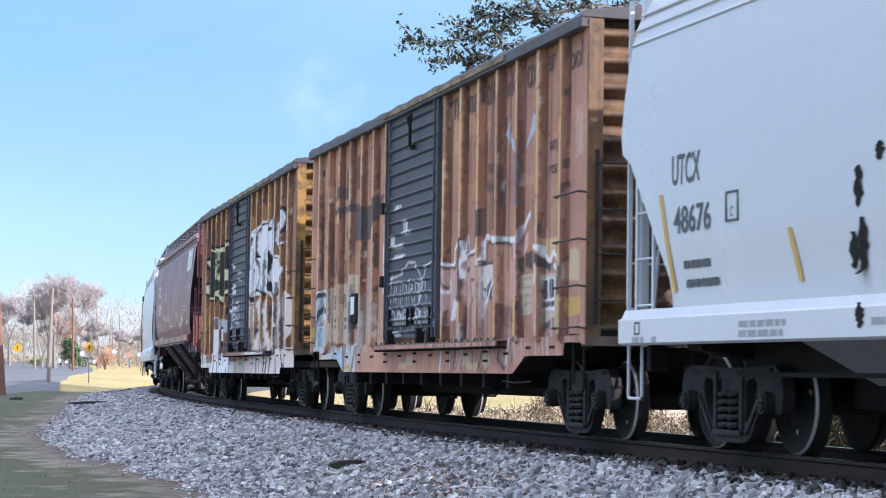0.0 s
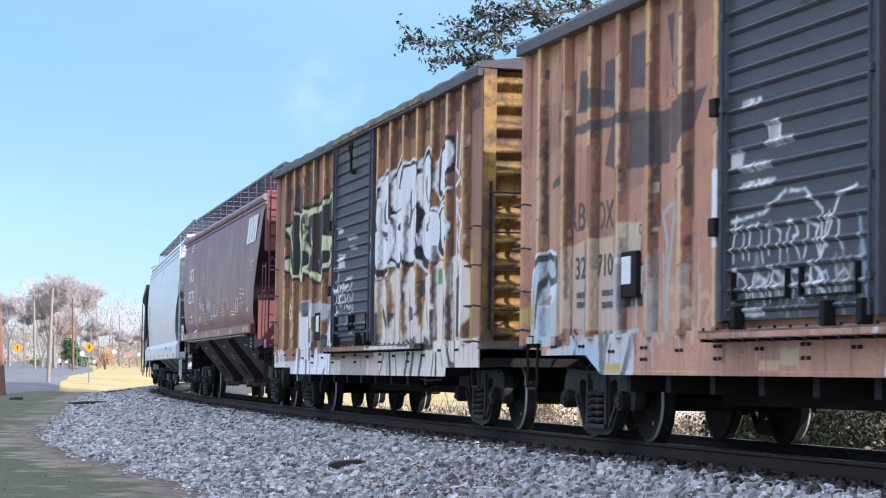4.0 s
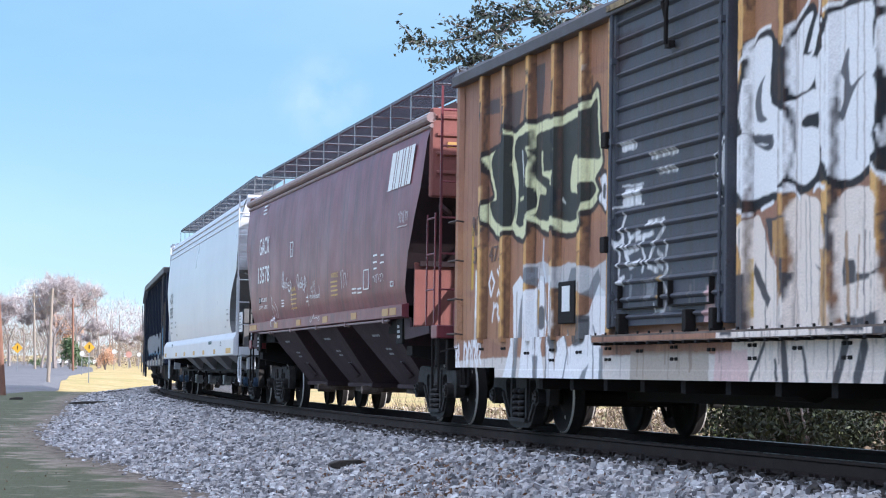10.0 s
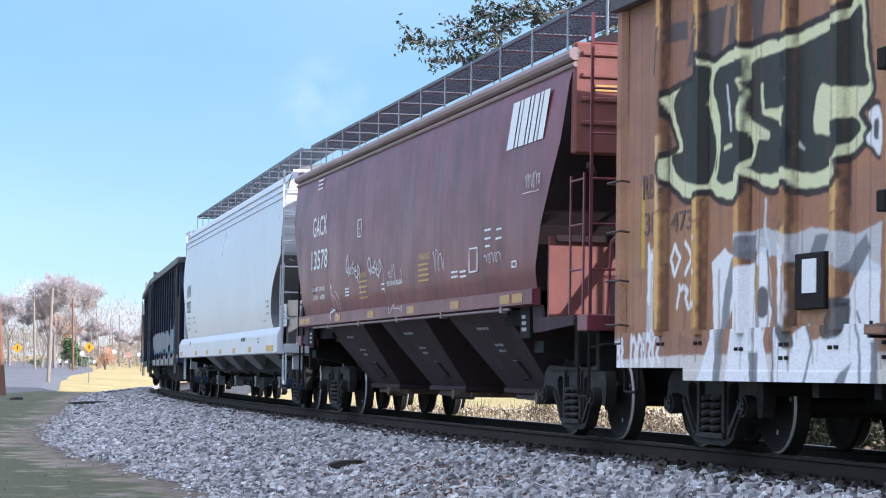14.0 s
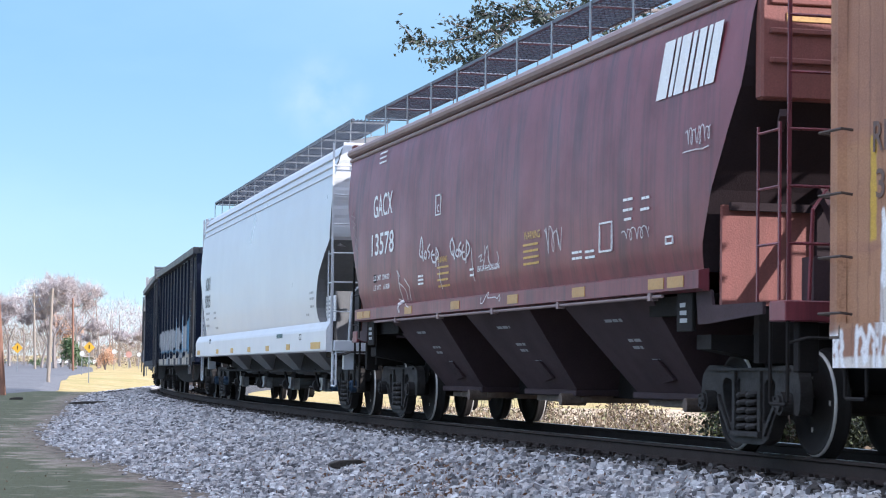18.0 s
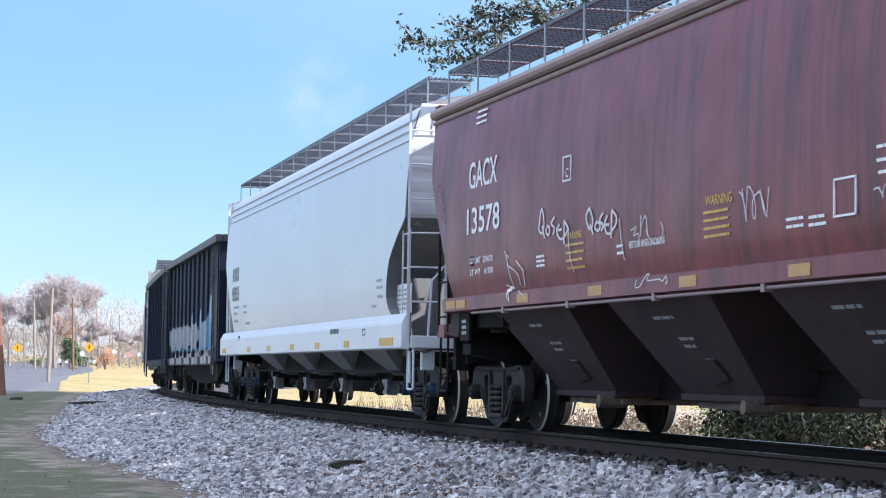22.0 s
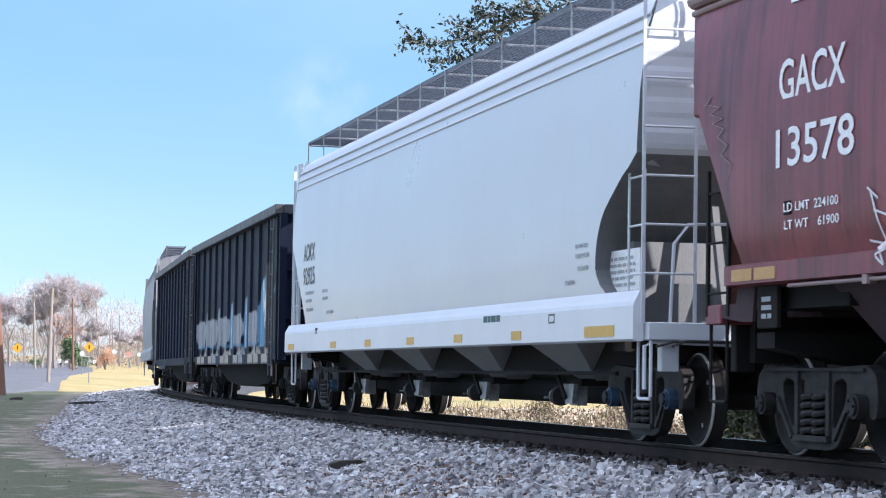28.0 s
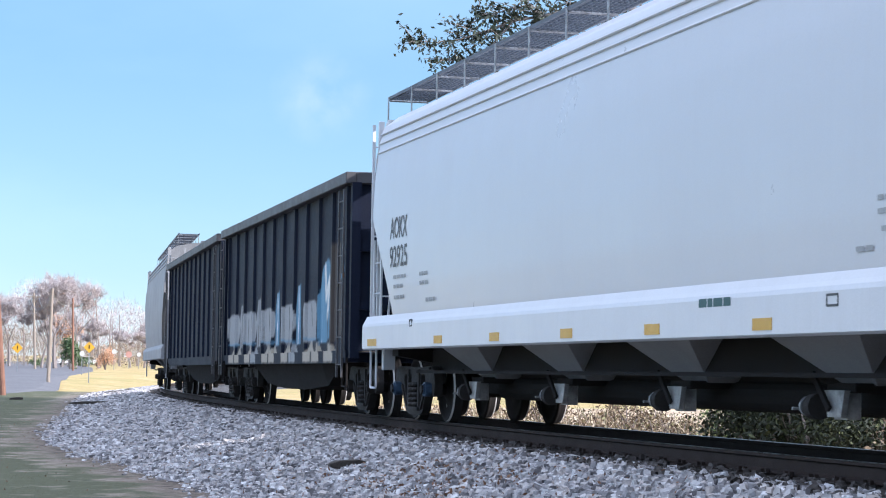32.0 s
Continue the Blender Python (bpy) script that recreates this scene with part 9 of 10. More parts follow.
    # plain slanted blocks where the owner's mark stands
    for x, w in ((5.95, 0.28), (6.28, 0.10), (6.42, 0.24), (6.71, 0.10), (6.86, 0.18), (7.09, 0.09), (7.22, 0.22)):
        bm = bmesh.new()
        for z0, z1 in ((3.24, 3.77),):
            k0, k1 = (z0 - 3.3) * 0.3, (z1 - 3.3) * 0.3
            bm.faces.new([bm.verts.new(c) for c in ((x + k0, side(z0) - 0.004, z0), (x + w + k0, side(z0) - 0.004, z0), (x + w + k1, side(z1) - 0.012, z1), (x + k1, side(z1) - 0.012, z1))])
        part("owner_mark", bm, WHITE, t, "white slanted block mark")
    tapes(t, (-6.87, -6.40, -3.79, -1.28, 1.31, 3.75, 6.1, 6.62), -1.601, 1.475, 0.42, 0.10, AMBER)
    # scribbles in white spray paint: loops that lean and run on
    rng = random.Random(9)
    for x0, x1, z0, z1, n, w in ((2.45, 3.05, 1.95, 2.28, 3, 0.007), (5.06, 5.85, 1.97, 2.1, 5, 0.006),
                                 (6.8, 7.42, 2.72, 2.9, 6, 0.006), (6.85, 7.4, 2.67, 2.69, 1, 0.006)):
        bm = bmesh.new()
        m = n * 12
        ph = [rng.uniform(-0.6, 0.6) for _ in range(n + 2)]
        hs = [rng.uniform(0.55, 1.0) for _ in range(n + 2)]
        pts = []
        for k in range(m + 1):
            u = k / m * n
            i, f = int(u), u % 1
            a = math.tau * u + ph[i] * (1 - f) + ph[i + 1] * f
            h = (hs[i] * (1 - f) + hs[i + 1] * f) * (z1 - z0) / 2
            pts.append((x0 + (x1 - x0) * k / m + math.sin(a) * (x1 - x0) / n * 0.42, (z0 + z1) / 2 + math.cos(a * (1 if i % 2 else 1.5)) * h))
        old = None
        for k in range(len(pts)):
            (ax, az), (bx, bz) = pts[max(k - 1, 0)], pts[min(k + 1, len(pts) - 1)]
            d = Vector((bx - ax, bz - az)).normalized()
            x, z = pts[k]
            ring = []
            for q in (-w, w):
                zz = z + d.x * q
                ring.append(bm.verts.new((x - d.y * q, (side(zz) if zz > 1.64 else -1.606) - 0.004, zz)))
            if old:
                bm.faces.new((old[0], old[1], ring[1], ring[0]))
            old = ring
        part("scribble", bm, CHALK, t, "white spray-paint scribble")
    bm = bmesh.new()
    edge = ((-7.80, 3.04), (-7.66, 3.11), (-7.74, 3.05), (-7.45, 3.0), (-7.66, 2.96), (-7.38, 2.89), (-7.60, 2.87), (-7.33, 2.8), (-7.47, 2.74), (-7.25, 2.65), (-7.39, 2.58), (-7.16, 2.48), (-7.22, 2.36))
    for (x0, z0), (x1, z1) in zip(edge, edge[1:]):
        bar(bm, (x0, side(z0) - 0.002, z0), (x1, side(z1) - 0.002, z1), 0.007, 0.003, (0, 1, 0))
    part("scribble", bm, MAROON_DULL, t, "pale scratches along the end of the side")
    # hand-drawn tags in white spray paint
    spray_stroke(t, side, [(-3.22, 2.35), (-3.26, 2.25), (-3.14, 2.21), (-3.07, 2.31), (-3.15, 2.47), (-3.22, 2.40), (-3.23, 2.33)], 0.020)
    spray_stroke(t, side, [(-3.14, 2.29), (-3.06, 2.15)], 0.020)
    spray_stroke(t, side, [(-2.97, 2.26), (-3.01, 2.21), (-2.91, 2.18), (-2.87, 2.25), (-2.97, 2.28)], 0.020)
    spray_stroke(t, side, [(-2.69, 2.36), (-2.81, 2.29), (-2.70, 2.24), (-2.77, 2.17)], 0.020)
    spray_stroke(t, side, [(-2.52, 2.27), (-2.63, 2.21), (-2.54, 2.12), (-2.41, 2.11)], 0.020)
    spray_stroke(t, side, [(-2.60, 2.21), (-2.44, 2.21)], 0.020)
    spray_stroke(t, side, [(-2.36, 2.29), (-2.39, 2.05)], 0.020)
    spray_stroke(t, side, [(-2.37, 2.30), (-2.25, 2.22), (-2.30, 2.16), (-2.43, 2.11)], 0.020)
    spray_stroke(t, side, [(-1.53, 2.37), (-1.63, 2.30), (-1.57, 2.18), (-1.46, 2.17), (-1.43, 2.27), (-1.54, 2.38)], 0.020)
    spray_stroke(t, side, [(-1.52, 2.21), (-1.42, 2.10)], 0.020)
    spray_stroke(t, side, [(-1.30, 2.22), (-1.37, 2.16), (-1.25, 2.13), (-1.20, 2.19), (-1.31, 2.22)], 0.020)
    spray_stroke(t, side, [(-1.09, 2.30), (-1.21, 2.23), (-1.10, 2.17), (-1.18, 2.12)], 0.020)
    spray_stroke(t, side, [(-0.97, 2.26), (-1.06, 2.18), (-1.01, 2.09), (-0.89, 2.08)], 0.020)
    spray_stroke(t, side, [(-1.04, 2.17), (-0.92, 2.17)], 0.020)
    spray_stroke(t, side, [(-0.83, 2.29), (-0.88, 2.03)], 0.020)
    spray_stroke(t, side, [(-0.84, 2.31), (-0.70, 2.23), (-0.74, 2.15), (-0.89, 2.09)], 0.020)
    spray_stroke(t, side, [(-0.62, 2.21), (-0.59, 2.04), (-0.52, 1.79)], 0.009)
    spray_stroke(t, side, [(-2.22, 2.23), (-2.23, 2.00), (-2.13, 1.75)], 0.009)
    spray_stroke(t, side, [(-0.29, 2.07), (-0.13, 2.10), (-0.22, 2.02), (-0.08, 2.03), (-0.08, 1.92)], 0.009)
    spray_stroke(t, side, [(-0.00, 2.20), (-0.02, 2.00)], 0.009)
    spray_stroke(t, side, [(-0.02, 2.07), (0.13, 2.19), (0.17, 1.99)], 0.009)
    spray_stroke(t, side, [(0.13, 2.06), (0.24, 1.96), (0.44, 1.91), (0.59, 2.01), (0.54, 2.10)], 0.009)
    spray_stroke(t, side, [(-0.02, 1.59), (-0.06, 1.52), (0.06, 1.52), (0.22, 1.61), (0.32, 1.63), (0.27, 1.57), (0.58, 1.57), (0.68, 1.55), (0.77, 1.59), (0.80, 1.54), (0.75, 1.52)], 0.009)
    spray_stroke(t, side, [(-4.61, 2.09), (-4.44, 2.00)], 0.013)
    spray_stroke(t, side, [(-4.56, 2.06), (-4.39, 1.69), (-4.28, 1.50)], 0.013)
    spray_stroke(t, side, [(-4.52, 1.92), (-4.16, 1.82), (-4.11, 1.68)], 0.013)
    spray_stroke(t, side, [(-4.17, 1.96), (-3.88, 1.83)], 0.013)
    spray_stroke(t, side, [(-3.91, 1.86), (-3.93, 1.62), (-3.74, 1.56)], 0.013)
    spray_stroke(t, side, [(-4.65, 1.70), (-4.25, 1.63), (-4.41, 1.58), (-4.28, 1.50)], 0.013)
    truck(t, -half + 0.2, 0.457)
    truck(t, half + 0.2, 0.457)
    return t


# ---- coal gondolas ----
def gondola(label, spray):
    L, half = 7.75, 6.5
    t = thing("gondola_car", label, "gondola car", "train of freight cars")
    zs = np.arange(0.98, 3.62, 0.05)
    sprayed(grid_part("side_sheet", np.arange(-L + 0.1, L - 0.09, 0.05), zs, lambda x, z: -1.44, COAL_PAINT, t), spray)
    bm = bmesh.new()
    box(bm, -L + 0.12, L - 0.12, -1.42, 1.44, 0.98, 3.60)
    sprayed(part("body", fixed(bm), COAL_PAINT, t))
    ribs = np.linspace(-L + 0.55, L - 0.55, 12)
    zr = np.arange(0.95, 3.62, 0.05)
    for x in ribs:
        bm = bmesh.new()
        prof = [(-0.09, -1.44), (-0.055, -1.49), (0.0, -1.49), (0.055, -1.49), (0.09, -1.44)]
        vs = [[bm.verts.new((x + a, y, z)) for a, y in prof] for z in zr]
        for a, b in zip(vs, vs[1:]):
            for j in range(4):
                bm.faces.new((a[j], a[j + 1], b[j + 1], b[j]))
        sprayed(part("side_post", bm, COAL_PAINT, t), spray)
    bm = bmesh.new()
    box(bm, -0.07, 0.07, 1.44, 1.55, 0.95, 3.6)
    far = sprayed(part("far_side_post", fixed(bm), COAL_PAINT, t))
    far.location = (ribs[0], 0, 0)
    for x in ribs[1:]:
        share("far_side_post", far, pose(x, 0, 0), t)
    bm = bmesh.new()
    for y in (-1.52, 1.52):
        box(bm, -L, L, y - 0.08, y + 0.08, 3.58, 3.76)
    for s in (-1, 1):
        box(bm, *sorted((s * (L - 0.16), s * L)), -1.44, 1.44, 3.58, 3.76)
    part("top_chord", bevelled(bm, 0.012), COAL_TRIM, t, "grey worn top chord")
    xs = np.arange(-L + 0.3, L - 0.29, 0.05)
    sprayed(grid_part("side_sill", xs, np.arange(0.82, 1.02, 0.05), lambda x, z: -1.51, COAL_PAINT, t), spray)
    bm = bmesh.new()
    box(bm, -L + 0.3, L - 0.3, -1.505, 1.5, 0.84, 0.98)
    sprayed(part("floor_frame", fixed(bm), COAL_PAINT, t))
    bm = bmesh.new()
    rings = []
    for x, z in ((-4.9, 0.84), (-3.6, 0.45), (-1.2, 0.36), (1.2, 0.36), (3.6, 0.45), (4.9, 0.84)):
        rings.append([(x, -1.25, 0.9), (x, -1.1, z), (x, 1.1, z), (x, 1.25, 0.9)])
    loft(bm, rings)
    part("tub_floor", fixed(bm), UNDER, t)
    for s in (-1, 1):
        bm = bmesh.new()
        box(bm, *sorted((s * (L - 0.12), s * (L + 0.02))), -1.5, -1.36, 0.9, 3.6)
        box(bm, *sorted((s * (L - 0.12), s * (L + 0.02))), 1.36, 1.5, 0.9, 3.6)
        for y in (-0.5, 0.5):
            box(bm, *sorted((s * (L - 0.12), s * (L + 0.0))), y - 0.06, y + 0.06, 1.0, 3.6)
        for z in (1.7, 2.6):
            box(bm, *sorted((s * (L - 0.12), s * (L - 0.02))), -1.36, 1.36, z - 0.06, z + 0.06)
        sprayed(part("end_frame", fixed(bm), COAL_PAINT, t))
        ladder(t, s * (L - 0.55), -1.60, 0.6, 3.5, s * 0.42, "x", COAL_TRIM, 0.42)
        step_iron(t, s * (L - 0.3), -1.52, 0.9, 0.46)
    underframe(t, L - 0.05, half, 0.98)
    truck(t, -half, 0.457)
    truck(t, half, 0.457)
    return t


def spray_gondola():
    """Pale rounded letters between the ribs over tan feet, light blue strokes up the ribs."""
    s = Spray(21)
    grey, tan, blue, soot = (0.36, 0.37, 0.38), (0.46, 0.41, 0.34), (0.14, 0.29, 0.42), (0.06, 0.055, 0.055)
    for k in range(5):
        x, up = -7.15 + 2.5 * k, 0.05 * k
        s.area(s.soft([(x + 0.05, 1.30), (x, 1.80), (x + 0.5, 1.88), (x + 1.55, 1.84), (x + 1.7, 1.45), (x + 1.25, 1.20), (x + 0.4, 1.20)]), grey, 0.93)
        s.line([(x + 0.05, 1.25), (x + 1.7, 1.22)], 0.05, blue, 0.7)
        s.area([(x + 1.80, 1.15), (x + 1.72, 1.8), (x + 1.90, 2.05 + up), (x + 2.22, 2.08 + up), (x + 2.28, 1.15)], blue if k > 1 else grey, 0.88)
        s.line([(x + 1.98, 1.2), (x + 2.05, 1.7), (x + 2.0, 2.0 + up)], 0.07, W if k > 1 else soot, 0.85)
        s.line([(x + 0.9, 1.82), (x + 1.0, 1.5)], 0.06, soot, 0.7)
        s.area([(x + 0.45, 0.83), (x + 0.40, 1.02), (x + 0.95, 1.20), (x + 1.20, 1.04), (x + 1.2, 0.83)], tan, 0.9)
        s.area([(x + 1.35, 0.83), (x + 1.35, 1.05), (x + 1.75, 1.18), (x + 2.05, 1.0), (x + 2.1, 0.83)], grey if k % 2 else tan, 0.9)
        s.line([(x + 1.27, 0.83), (x + 1.27, 1.15)], 0.06, soot, 0.9)
    s.area(s.soft([(4.75, 1.25), (4.7, 2.1), (4.95, 2.45), (5.55, 2.45), (5.7, 1.5), (5.4, 1.2)]), blue, 0.9)
    s.line([(5.1, 2.4), (5.2, 1.9), (5.5, 2.2), (5.35, 1.6)], 0.16, (0.74, 0.73, 0.70), 0.9)
    s.area([(5.4, 0.83), (5.35, 1.15), (5.75, 1.2), (6.25, 1.0), (6.3, 0.83)], tan, 0.9)
    s.area([(5.75, 1.1), (5.7, 2.1), (5.85, 2.75), (6.5, 2.75), (6.7, 1.3)], (0.085, 0.072, 0.066), 0.9)
    s.line([(6.6, 2.2), (6.9, 2.35), (7.0, 2.1)], 0.1, blue, 0.6)
    s.runs(-6.5, 5.6, 1.7, 0.85, (0.05, 0.05, 0.06), 12, 0.7, 0.05)
    return s

GREY_SILL = surface("white hopper sill paint", (0.67, 0.675, 0.70), (0.61, 0.615, 0.635), rough=0.35, streak=0.2, streak_colour=(0.50, 0.48, 0.47), scale=0.9, bump=0.03, speckle=0.10)
STENCIL = surface("grey stencil paint", (0.36, 0.37, 0.38), (0.28, 0.28, 0.29), rough=0.5)
MAROON_DULL = surface("greyed maroon trim", (0.30, 0.215, 0.21), (0.22, 0.145, 0.145), rough=0.5, scale=2)
# Maroon taken almost to black: the shade under the end hood, as colour.
MAROON_BLACK = surface("shade-blackened maroon sheet", (0.034, 0.022, 0.025), (0.020, 0.014, 0.017), rough=0.8, scale=1.5, spec=0.2)
# Grime, and the shade under the car mixed into the same colour.
MAROON_DARK = surface("grimy, shade-darkened maroon bays", (0.066, 0.041, 0.047), (0.038, 0.025, 0.030), rough=0.7, scale=1.5, streak=0.3, spec=0.2)
AMBER = surface("faded amber reflector", (0.52, 0.30, 0.10), (0.42, 0.22, 0.08), rough=0.45)
CHALK = surface("thin white spray", (0.75, 0.72, 0.73), (0.55, 0.48, 0.49), rough=0.7, scale=9)

dull_box, half_a, pool_box, half_b = plain_cars()
CARS = [(near_grey_hopper(), 20.86, 6.97), (dull_box, 3.32, 6.19), (pool_box, -13.79, 6.19), (maroon_hopper(), -31.12, 6.82), (long_grey_hopper(), -50.02, 8.44),
        (gondola("black ribbed coal gondola with grey and blue spray paint", spray_gondola()), -68.9, 6.5),
        (gondola("plain black ribbed coal gondola", None), -85.2, 6.5)]
far_ends = lambda z: lerp_table(z, ((1.3, 6.95), (1.7, 7.03), (2.7, 7.95), (3.0, 8.28), (4.6, 7.9)))
CARS.append((round_hopper("darker grey covered hopper behind the gondolas", 8.55, 6.97, 8.35, 1.02, 4.4, far_ends, (-4.2, 0.0, 4.2), GREY_SHADE, GREY_SHADE, GREY_DARK, 7.9, CAST, outlets=False), -102.7, 6.97))


# ---- poles, signs and far things beside the road ----
def utility_pole(x, y, height, lean, material, label, r=0.13, arm=0.0):
    t = thing("utility_pole", label, "utility pole", "poles along the road")
    t.location = (x, y, land(x, y))
    bm = bmesh.new()
    tube(bm, [(0, 0, -0.2), (lean * 0.5, 0, height * 0.5), (lean, 0, height)], [r, r * 0.88, r * 0.72], 10)
    part("shaft", bm, material, t)
    if arm:
        bm = bmesh.new()
        bar(bm, (lean - arm / 2, -0.15, height - 0.5), (lean + arm / 2, -0.15, height - 0.5), 0.12)
        bar(bm, (lean - arm / 3, -0.15, height - 0.55), (lean, -0.1, height - 1.2), 0.05)
        bar(bm, (lean + arm / 3, -0.15, height - 0.55), (lean, -0.1, height - 1.2), 0.05)
        part("crossarm", fixed(bm), POLE_WOOD, t)
        for k in (-0.45, -0.2, 0.2, 0.45):
            bm = bmesh.new()
            disc(bm, (lean + k * arm, -0.15, height - 0.36), (0, 0, 1), 0.06, 0.16, 8)
            part("insulator", bm, SIGN_WHITE, t)
    return t


utility_pole(-17.75, 91.8, 8.6, -0.75, POLE_RED, "leaning reddish wooden pole at the road edge", 0.125)
utility_pole(-24.1, 138.7, 5.75, 0.12, POLE_WOOD, "short grey weathered pole on the verge", 0.12)
utility_pole(-38.3, 235.2, 7.6, -0.2, POLE_RED, "brown wooden utility pole by the road", 0.13)
utility_pole(-45.0, 298.5, 9.0, -0.85, POLE_WOOD, "thin leaning utility pole farther along the road", 0.11)
utility_pole(-45.5, 253.2, 8.6, -0.35, POLE_WOOD, "pale utility pole with a crossarm across the road", 0.15, 1.6)
# wires
for a, b, sag in (((-46.2, 252.9, 8.77), (-24, 138.6, 5.29), 1.2), ((-45.2, 252.9, 8.76), (-24, 138.6, 5.19), 1.0), ((-46.2, 252.9, 8.47), (-70, 158.2, 6.22), 2.0), ((-45.5, 253.2, 6.96), (-68, 158.2, 4.53), 1.6), ((-24, 138.7, 5.39), (-38.5, 235.2, 7.75), 0.6)):
    bm = bmesh.new()
    A, B = Vector(a), Vector(b)
    tube(bm, [A.lerp(B, k / 14) - Vector((0, 0, sag * 4 * (k / 14) * (1 - k / 14))) for k in range(15)], 0.022, 4)
    tagged(part("overhead_wire", bm, STEEL), "thin sagging overhead wire between poles", "wire", "wires along the road")


def road_sign(x, y, z, size, shape, face, label, post_h=None):
    t = thing("road_sign", label, "road sign", "signs along the road")
    t.location = (x, y, land(x, y))
    bm = bmesh.new()
    box(bm, -0.03, 0.03, 0.0, 0.05, 0, z + 0.80 + size * 0.4)
    part("post", fixed(bm), STEEL, t)
    bm = bmesh.new()
    n = {"diamond": 4, "octagon": 8, "round": 20}[shape]
    turn = math.pi / 8 if n == 8 else 0
    out = [(size / 2 * math.cos(k * math.tau / n + turn), z + 0.80 + size / 2 * math.sin(k * math.tau / n + turn)) for k in range(n)]
    plate(bm, out, 0.02, lambda p, q, d: (p, -0.02 + d, q))
    plate_ob = part("panel", fixed(bm), face, t)
    if shape == "diamond":
        bm = bmesh.new()
        box(bm, -size * 0.05, size * 0.05, -0.03, -0.022, z + 0.80 - size * 0.14, z + 0.80 + size * 0.2)
        part("symbol", fixed(bm), UNDER, plate_ob)
    return t


road_sign(-39.6, 211, 1.45, 1.02, "diamond", SIGN_YELLOW, "yellow diamond warning sign across the road")
road_sign(-21.3, 136.6, 1.35, 0.68, "diamond", SIGN_YELLOW, "yellow diamond warning sign on the grass verge")
road_sign(-30.2, 189.9, 1.0, 0.42, "round", SIGN_WHITE, "round white sign beside the road")
road_sign(-38.2, 263.7, 1.3, 0.55, "round", SIGN_WHITE, "small white sign beyond the field")
road_sign(-39.4, 284.8, 1.0, 0.85, "octagon", SIGN_PINK, "faded red octagonal sign at the road")
road_sign(-37.0, 276.4, 1.0, 0.5, "round", SIGN_WHITE, "small pale sign at the road")


def parked_car(x, y, turn, label):
    t = thing("parked_car", label, "car")
    t.matrix_basis = pose(x, y, land(x, y), 0, 0, turn)
    bm = bmesh.new()
    prof = [(-2.2, 0.35), (2.2, 0.35), (2.25, 0.75), (1.3, 0.92), (0.7, 1.42), (-1.2, 1.45), (-1.9, 0.98), (-2.25, 0.85)]
    plate(bm, prof, 1.7, lambda p, q, d: (p, -0.85 + d, q))
    part("body", bevelled(bm, 0.06, 2), CAR_WHITE, t)
    bm = bmesh.new()
    plate(bm, [(1.15, 0.96), (0.68, 1.36), (-1.1, 1.38), (-1.6, 1.0)], 1.72, lambda p, q, d: (p, -0.86 + d, q))
    part("side_glass", fixed(bm), CAR_DARK, t)
    for wx in (-1.4, 1.4):
        for wy in (-0.78, 0.78):
            bm = bmesh.new()
            disc(bm, (wx, wy, 0.33), (0, 1, 0), 0.33, 0.22, 16)
            part("wheel", bm, UNDER, t)
    return t


parked_car(-57.0, 348.1, 15, "small white car parked far down the road")
parked_car(-52.5, 335.4, 10, "small white car parked far down the road")


